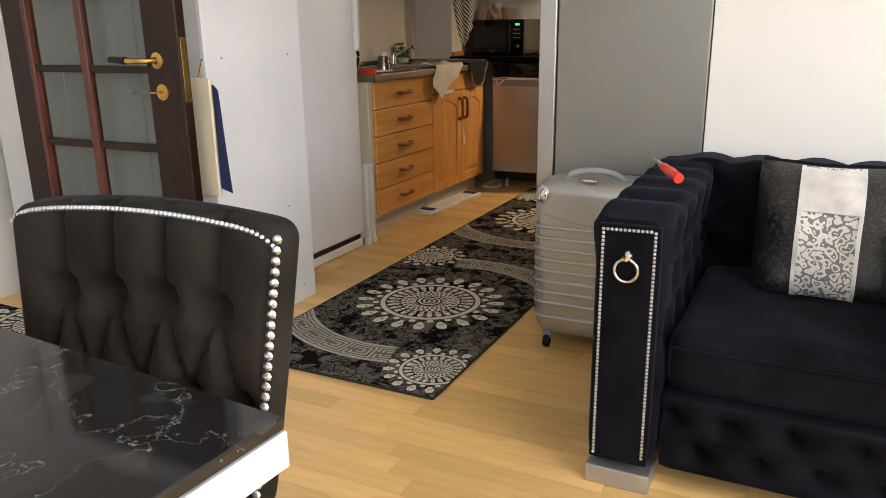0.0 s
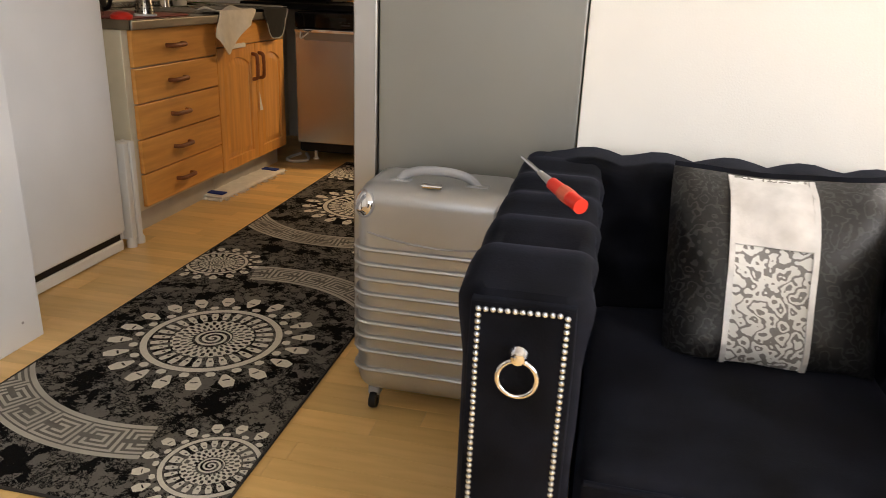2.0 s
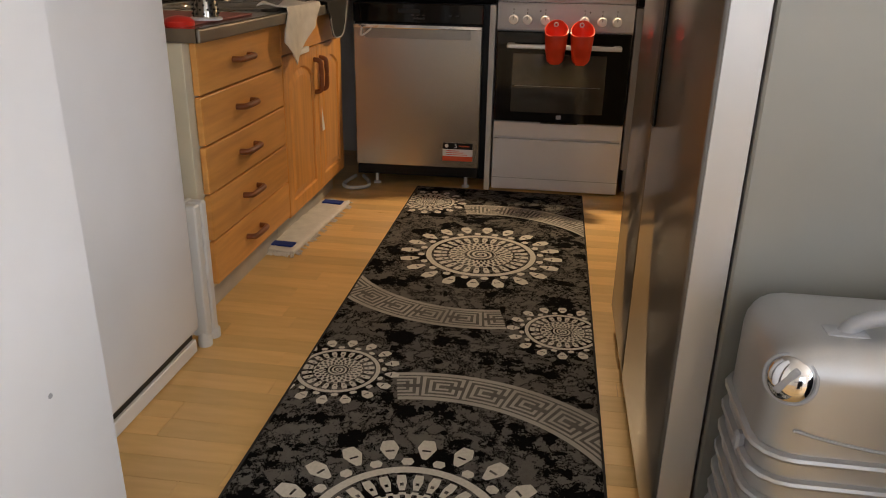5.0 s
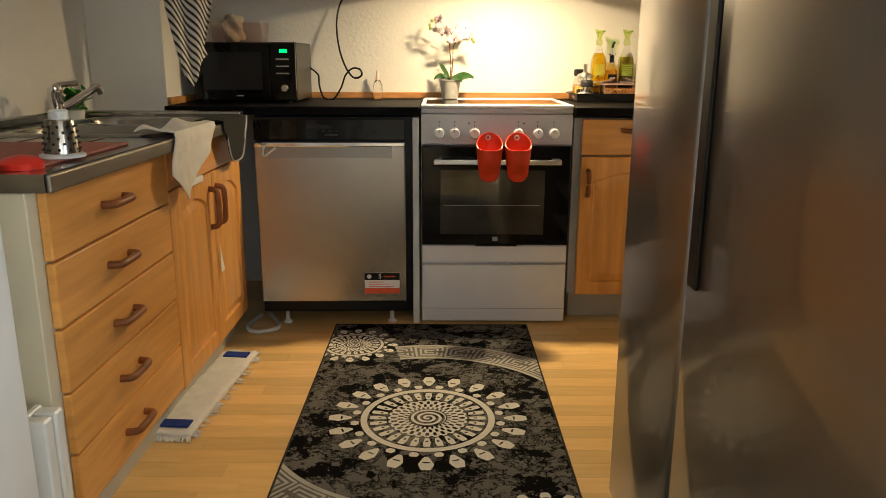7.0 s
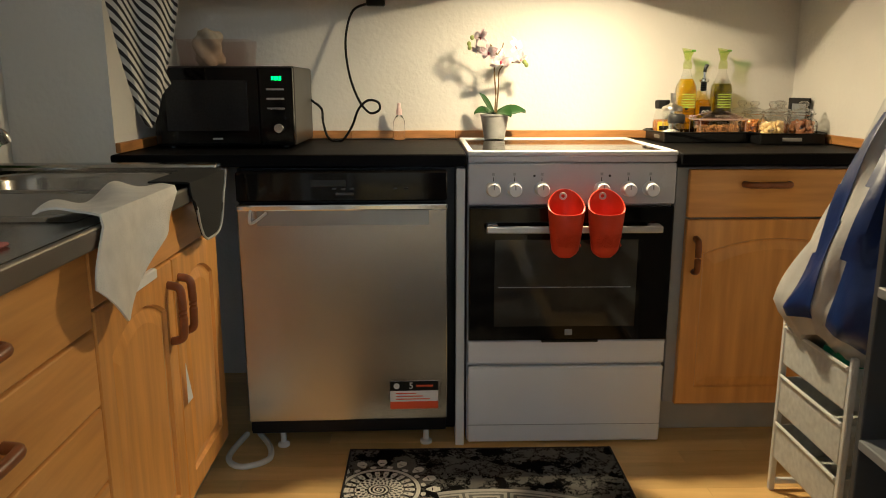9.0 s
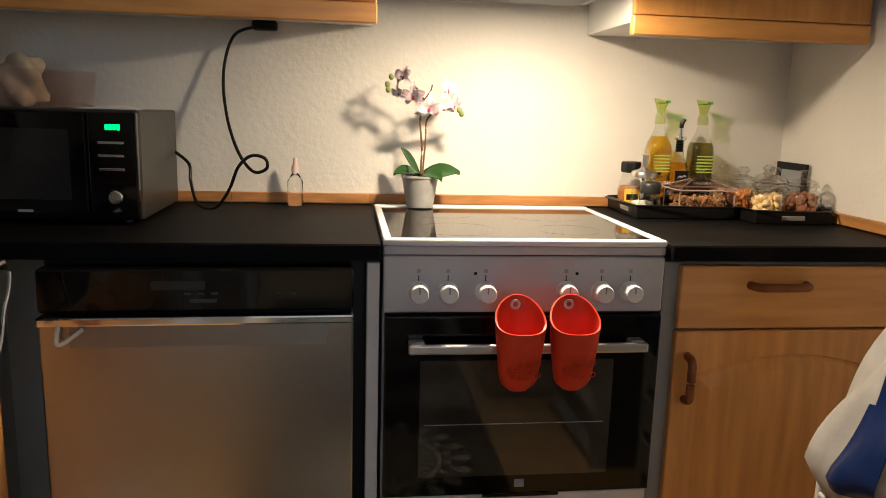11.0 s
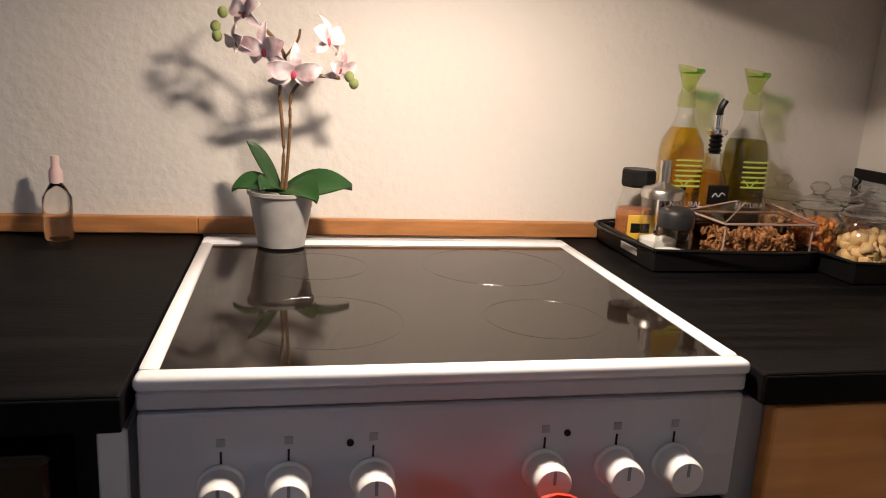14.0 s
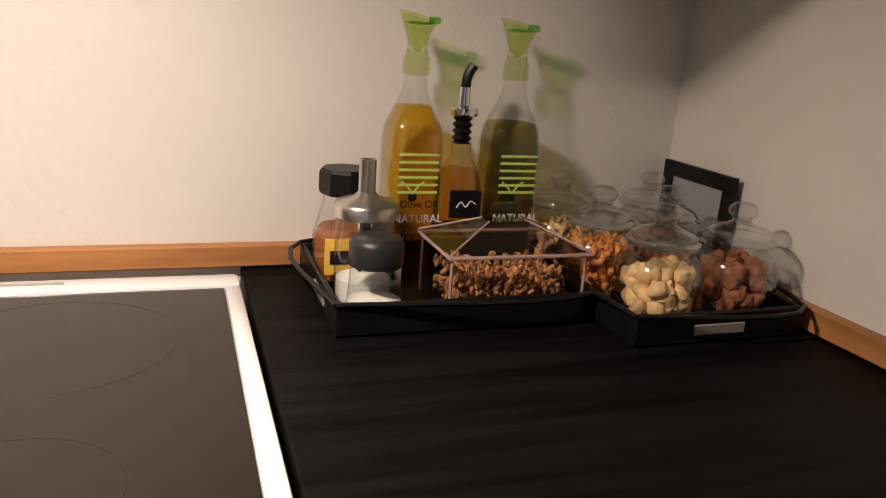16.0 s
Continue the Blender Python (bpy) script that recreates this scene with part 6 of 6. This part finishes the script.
jar(-0.302, 5.235, CHICK, 0.0125, 120, 0.072, "ribbed glass jar of pale whole nuts")
jar(-0.200, 5.238, ALMOND, 0.0115, 130, 0.074, "ribbed glass jar of brown almonds")
jar(-0.325, 5.327, LENTIL, 0.0055, 460, 0.074, "ribbed glass jar of orange lentils")
jar(-0.330, 5.420, CHICK, 0.0065, 300, 0.07, "ribbed glass jar of yellow chickpeas")
jar(-0.232, 5.328, ALMOND, 0.0085, 140, 0.06, "ribbed glass jar of small brown nuts")
jar(-0.195, 5.420, ALMOND, 0.0085, 130, 0.06, "ribbed glass jar of dark seeds")
t = thing("small_frame", "small black frame leaning on the side wall", "frame", (-0.13, 5.42, 0.93))
bm = box(-0.135, -0.127, 5.335, 5.482, 1.026, 1.046, 0.001)
box(-0.135, -0.127, 5.335, 5.355, 0.931, 1.026, 0.001, bm=bm)
box(-0.135, -0.127, 5.462, 5.482, 0.931, 1.026, 0.001, bm=bm)
box(-0.135, -0.127, 5.355, 5.462, 0.931, 0.951, 0.001, bm=bm)
part("frame", bm, BLACK, t)
part("glass", box(-0.131, -0.128, 5.355, 5.462, 0.951, 1.026, 0), GREYPL, t)

# ---- sink side ----
t = thing("dish_towel", "white cotton towel draped over the sink edge", "towel", (-2.03, 4.2, 0.87))


def towel(u, v):
    y = 3.95 + 0.37 * u + 0.02 * math.sin(v * 5)
    if v < 0.4:
        k = v / 0.4
        return (-2.095 + 0.09 * k, y + 0.02, 0.879 + 0.012 * math.sin(u * 9 + k * 4) * (1 - k) + 0.006)
    k = (v - 0.4) / 0.6
    drop = (0.07 + 0.125 * math.exp(-((u - 0.33) / 0.30) ** 2)) * k
    return (-1.983 + 0.012 * math.sin(u * 10) * k + 0.008 * min(1, k * 6), y - 0.02 * k, 0.883 - drop - 0.006 * k)


part("cloth", sheet(towel, 18, 20, 0.004), CLOTH_W, t, "", True)
t = thing("dishcloth", "dark grey dishcloth hung over the sink corner", "cloth", (-2.02, 4.57, 0.87))


def dcloth(u, v):
    y = 4.42 + 0.29 * u
    if v < 0.35:
        return (-2.07 + 0.092 * v / 0.35, y, 0.880)
    k = (v - 0.35) / 0.65
    return (-1.976, y + (0.5 - u) * 0.06 * k * k, 0.878 - 0.15 * k * (1 - (2 * u - 1) ** 4 * 0.6))


dc = part("cloth", sheet(dcloth, 12, 14, 0.004), CLOTH_B, t, "", True)
part("binding", tube([Vector(dcloth(k / 12, 1.0)) + Vector((0.002, 0, 0)) for k in range(13)] + [Vector(dcloth(1.0, 1 - k / 8)) + Vector((0.002, 0, 0)) for k in range(1, 6)], 0.003, 6), POT, dc, "pale stitched edge", True)
t = thing("drying_mat", "dusty red drying mat beside the sink", "mat", (-2.2, 3.55, 0.866))
part("mat", box(-2.38, -2.04, 3.34, 3.80, 0.8665, 0.873, 0.003), PINKMAT, t)
t = thing("drum_grater", "steel drum grater with a white base on the drying mat", "grater", (-2.06, 3.50, 0.873))
part("drum", lathe([(0, 0.008), (0.036, 0.008), (0.030, 0.075), (0.027, 0.08), (0, 0.08)], (-2.06, 3.50, 0.873), 24), STEEL_S, t, "", True)
part("base", lathe([(0, 0), (0.046, 0), (0.046, 0.006), (0.038, 0.009), (0, 0.009)], (-2.06, 3.50, 0.873), 24), WHITE_P, t, "white plastic base", True)
part("cap", lathe([(0.02, 0.08), (0.02, 0.096), (0.016, 0.1), (0, 0.1)], (-2.06, 3.50, 0.873), 20), WHITE_P, t, "white plastic cap", True)
for k in range(5):
    for q in range(10):
        a = radians(36 * q + 18 * (k % 2))
        r_ = 0.0362 - 0.001 * k
        part("tooth", box(-2.06 + r_ * math.cos(a) - 0.002, -2.06 + r_ * math.cos(a) + 0.002, 3.50 + r_ * math.sin(a) - 0.002, 3.50 + r_ * math.sin(a) + 0.002, 0.888 + 0.012 * k, 0.893 + 0.012 * k, 0), DARKGREY, t)
t = thing("red_lid", "red-orange plastic lid on the worktop", "lid", (-2.07, 3.36, 0.866))
part("lid", lathe([(0, 0), (0.04, 0), (0.042, 0.012), (0.03, 0.022), (0.012, 0.026), (0, 0.028)], (-2.075, 3.365, 0.8665), 20), RED, t, "", True)
t = thing("glass_carafe", "clear carafe with a black collar by the wall", "carafe", (-2.2, 3.36, 0.866))
part("glass", lathe([(0, 0), (0.05, 0), (0.055, 0.02), (0.03, 0.09), (0.022, 0.12), (0.028, 0.16), (0, 0.16)], (-2.22, 3.37, 0.866), 20), GLASS, t, "", True)
part("collar", lathe([(0.032, 0.08), (0.034, 0.1), (0.026, 0.12), (0, 0.12)], (-2.22, 3.37, 0.866), 20), BLACK, t, "", True)
t = thing("black_kettle", "small black jug on the worktop", "jug", (-2.42, 3.62, 0.866))
part("body", lathe([(0, 0), (0.06, 0), (0.065, 0.02), (0.055, 0.12), (0.05, 0.14), (0, 0.145)], (-2.42, 3.66, 0.866), 22), BLACK, t, "", True)
part("handle", tube([(-2.37, 3.66, 0.99), (-2.325, 3.66, 0.97), (-2.33, 3.66, 0.90), (-2.365, 3.66, 0.88)], 0.009, 8), BLACK, t, "", True)
t = thing("herb_pot", "green potted herbs behind the tap", "plant", (-2.56, 4.60, 0.866))
part("pot", lathe([(0, 0), (0.035, 0), (0.04, 0.035), (0, 0.035)], (-2.56, 4.60, 0.866), 16), WHITE_P, t, "white pot", True)
bm = bmesh.new()
rn = random.Random(9)
for k in range(140):
    a, r_, h = rn.uniform(0, 6.28), rn.uniform(0, 0.05), rn.uniform(0.025, 0.095)
    p0 = Vector((-2.56 + r_ * math.cos(a), 4.60 + r_ * math.sin(a), 0.866 + h))
    d = Vector((rn.uniform(-1, 1), rn.uniform(-1, 1), rn.uniform(-0.2, 0.8))).normalized() * 0.034
    s_ = d.cross(Vector((0, 0, 1))).normalized() * 0.014
    vs = [bm.verts.new(q) for q in (p0, p0 + d * 0.5 + s_, p0 + d, p0 + d * 0.5 - s_)]
    bm.faces.new(vs)
tagged(part("leaves", bm, HERB, t, "small green leaves"), kind="stuff")
t = thing("kitchen_towel", "black and white striped towel hanging on the wall corner", "towel", (-2.32, 4.9, 1.0))


def striped(u, v):
    w_ = 0.04 + 0.21 * v ** 0.7
    a = (u - 0.5) * w_
    fold = 0.018 * math.sin(u * 12) * (0.4 + v)
    return (-2.318 + 0.035 + a * 0.95 + 0.085 + fold * 0.5, 4.90 - 0.045 + a * 0.62 - fold, 1.035 + 0.57 * v - 0.05 * math.sin(u * 3.1) * (1 - v) + 0.10 * (u - 0.5) * (1 - v))


part("cloth", sheet(striped, 16, 18, 0.003), STRIPES, t, "", True)
part("hook", tube([(-2.33, 4.905, 1.64), (-2.30, 4.88, 1.63), (-2.285, 4.86, 1.60)], 0.005, 8), CHROME, t)

# ---- beside the fridge ----
t = thing("open_shelf", "pale open shelf unit with its shade painted in grey", "shelf", (-0.36, 3.85, 0))
# dark panels and grey shelves: the fridge-side shade is put into the colour
SHADED_PANEL = mat("shaded_pale_laminate", (0.085, 0.09, 0.10), 0.5, var=0.08, scale=4)
part("side_panel", box(-0.60, -0.12, 4.085, 4.103, 0, 1.75, 0.002), SHADED_PANEL, t)
part("side_panel", box(-0.60, -0.12, 3.60, 3.618, 0, 1.75, 0.002), SHADED_PANEL, t)
for z in (0.05, 0.20, 0.39, 0.70, 1.04, 1.40, 1.73):
    part("shelf", box(-0.605, -0.12, 3.62, 4.083, z, z + 0.02, 0.002), GREYPL, t)
for z, c, w_ in ((0.22, BLACK, 0.10), (0.41, BLACK, 0.12), (0.72, GREYPL, 0.12), (1.06, CREAM, 0.12)):
    q = thing("storage_box", "small box standing on the open shelf", "box", (-0.4, 3.95, z), 0, "shelf boxes")
    part("box", box(-0.52, -0.30, 3.98 - w_, 4.04, z + 0.0005, z + 0.11, 0.006, 2), c, q)
t = thing("drawer_trolley", "white frame trolley with three mesh drawers", "trolley", (-0.33, 4.44, 0))
for x in (-0.513, -0.15):
    for y in (4.28, 4.595):
        part("post", box(x, x + 0.016, y, y + 0.016, 0.0, 0.50, 0.003), WHITE_P, t)
for y in (4.28, 4.595):
    part("bottom_rail", box(-0.497, -0.15, y, y + 0.014, 0.02, 0.035, 0.002), WHITE_P, t)
for z in (0.10, 0.235, 0.37):
    bm = box(-0.508, -0.14, 4.298, 4.592, z, z + 0.004, 0)
    box(-0.512, -0.506, 4.298, 4.592, z + 0.004, z + 0.10, 0.002, bm=bm)
    box(-0.506, -0.14, 4.298, 4.302, z + 0.004, z + 0.10, 0.001, bm=bm)
    box(-0.506, -0.14, 4.588, 4.592, z + 0.004, z + 0.10, 0.001, bm=bm)
    dr = part("drawer", bm, mat("pale_mesh", (0.62, 0.63, 0.60), 0.6, var=0.12, scale=60, bump=0.5, bscale=400), t, "white mesh drawer")
    part("rim", tube([(-0.513, 4.298, z + 0.102), (-0.513, 4.592, z + 0.102)], 0.005, 8), WHITE_P, dr)
t = thing("green_packets", "green packets in the top drawer of the trolley", "packets", (-0.40, 4.45, 0.374))
rn = random.Random(2)
part("packet", puffy(-0.495, -0.40, 4.32, 4.44, 0.376, 0.49, 6, 0.02, lambda p, n: n * 0.008 * math.sin(p.x * 120 + p.y * 90)), GREENPL, t, "", True)
part("packet", puffy(-0.48, -0.36, 4.45, 4.57, 0.376, 0.485, 6, 0.02, lambda p, n: n * 0.008 * math.sin(p.z * 120 + p.y * 90)), mat("pale_green_pack", (0.4, 0.55, 0.42), 0.4), t, "", True)
t = thing("shopping_bag", "white and blue plastic shopping bag hanging full", "bag", (-0.46, 4.42, 0.47))


def bag_shape(shift, lo=0.0, hi=1.0, y0=-1.0, y1=1.0, off=0.0):
    own = bmesh.new()
    rows, seg = 24, 56
    g = []
    for i in range(rows + 1):
        v = lo + (hi - lo) * i / rows
        wide = 0.175 * (1 - v) ** 0.55 * min(1, 0.35 + v * 6) + 0.028
        now = []
        for k in range(seg):
            a = 2 * math.pi * k / seg
            w1 = 1 + 0.13 * math.sin(3 * a + 7 * v) + 0.08 * math.sin(7 * a - 11 * v) + 0.05 * math.sin(13 * a + 5 * v)
            now.append(own.verts.new((-0.47 + 0.13 * v + (wide * 0.62 * w1 + off) * math.cos(a), 4.45 + (wide * w1 + off) * math.sin(a) - 0.07 * v, 0.475 + 0.69 * v + 0.03 * math.sin(a * 2 + 1) * (1 - v))))
        g.append(now)
    return own, g, rows, seg


own, g, rows, seg = bag_shape(0)
for i in range(rows):
    for k in range(seg):
        own.faces.new((g[i][k], g[i][(k + 1) % seg], g[i + 1][(k + 1) % seg], g[i + 1][k]))
own.faces.new(g[0][::-1])
own.faces.new(g[-1])
bmesh.ops.recalc_face_normals(own, faces=own.faces)
part("bag", own, mat("white_polythene", (0.48, 0.47, 0.46), 0.3, var=0.1, scale=20, bump=0.5, bscale=25), t, "", True)
own, g, rows, seg = bag_shape(0, 0.07, 0.80, off=0.003)
for i in range(rows):
    for k in [q for q in range(24 + i // 8, 50 - i // 6) if not 30 - i // 12 <= q < 33 - i // 8]:
        own.faces.new((g[i][k], g[i][k + 1], g[i + 1][k + 1], g[i + 1][k]))
bmesh.ops.delete(own, geom=[v for v in own.verts if not v.link_faces], context="VERTS")
bmesh.ops.solidify(own, geom=own.faces[:], thickness=0.001)
bp = part("printed_field", own, mat("blue_print", (0.009, 0.028, 0.13), 0.35, var=0.15, scale=20, bump=0.5, bscale=25), t, "dark blue printed field", True)
own, g, rows, seg = bag_shape(0, 0.26, 0.52, off=0.005)
for i in range(rows):
    for k in range(38, 44):
        if k in (38, 43) or i < 4 or i > 19 or i in (11, 12):
            own.faces.new((g[i][k], g[i][k + 1], g[i + 1][k + 1], g[i + 1][k]))
bmesh.ops.delete(own, geom=[v for v in own.verts if not v.link_faces], context="VERTS")
bmesh.ops.solidify(own, geom=own.faces[:], thickness=0.001)
part("printed_mark", own, mat("white_print", (0.62, 0.62, 0.63), 0.35), bp, "white printed mark", True)

# ---- floor strips: staggered laminate staves, joints a hair's breadth deep ----
rn = random.Random(11)
STW, GAP = 0.072, 0.0004
near_pieces, far_verts, far_faces = [], [], []
y = -1.65
row = 0
while y < BACK - 0.01:
    x = -3.0 - rn.uniform(0.0, 0.4)
    while x < 2.2:
        ln = rn.choice((0.38, 0.46, 0.54, 0.62))
        a, b_ = max(x, -3.0), min(x + ln, 2.2)
        x += ln
        if b_ - a < 0.02:
            continue
        yb = min(y + STW, BACK)
        if -1.95 < a and b_ < 0.25 and 0.95 < y < 2.55 or -2.12 < a and b_ < -1.2 and 2.55 <= y < 3.9:
            near_pieces.append((a, b_, y, yb))
        else:
            near_pieces.append(None)
            k = len(far_verts)
            far_verts += [(a + GAP, y + GAP, 0.0), (b_ - GAP, y + GAP, 0.0), (b_ - GAP, yb - GAP, 0.0), (a + GAP, yb - GAP, 0.0),
                          (a + GAP, y + GAP, -0.004), (b_ - GAP, y + GAP, -0.004), (b_ - GAP, yb - GAP, -0.004), (a + GAP, yb - GAP, -0.004)]
            far_faces += [tuple(k + q for q in f) for f in ((0, 1, 2, 3), (0, 4, 5, 1), (1, 5, 6, 2), (2, 6, 7, 3), (3, 7, 4, 0))]
    y += STW
    row += 1
pieces = [p for p in near_pieces if p]
for p in pieces[300:]:
    a, b_, y, yb = p
    k = len(far_verts)
    far_verts += [(a + GAP, y + GAP, 0.0), (b_ - GAP, y + GAP, 0.0), (b_ - GAP, yb - GAP, 0.0), (a + GAP, yb - GAP, 0.0),
                  (a + GAP, y + GAP, -0.004), (b_ - GAP, y + GAP, -0.004), (b_ - GAP, yb - GAP, -0.004), (a + GAP, yb - GAP, -0.004)]
    far_faces += [tuple(k + q for q in f) for f in ((0, 1, 2, 3), (0, 4, 5, 1), (1, 5, 6, 2), (2, 6, 7, 3), (3, 7, 4, 0))]
me = bpy.data.meshes.new("floor_strips")
me.from_pydata(far_verts, [], far_faces)
me.materials.append(LAMINATE)
ob = new("floor_strips", me)
ob.parent = floor
tagged(ob, kind="stuff")
shared = {}
for a, b_, y, yb in pieces[:300]:
    key = (round(b_ - a, 3), round(yb - y, 4))
    if key not in shared:
        w_, d_ = (b_ - a) / 2 - GAP, (yb - y) / 2 - GAP
        me = bpy.data.meshes.new("floor_strip")
        vs = [(-w_, -d_, 0), (w_, -d_, 0), (w_, d_, 0), (-w_, d_, 0), (-w_, -d_, -0.004), (w_, -d_, -0.004), (w_, d_, -0.004), (-w_, d_, -0.004)]
        me.from_pydata(vs, [], [(0, 1, 2, 3), (0, 4, 5, 1), (1, 5, 6, 2), (2, 6, 7, 3), (3, 7, 4, 0)])
        me.materials.append(LAMINATE_P)
        shared[key] = me
    ob = new("floor_strip", shared[key])
    ob.location = ((a + b_) / 2, (y + yb) / 2, 0)
    ob.parent = floor
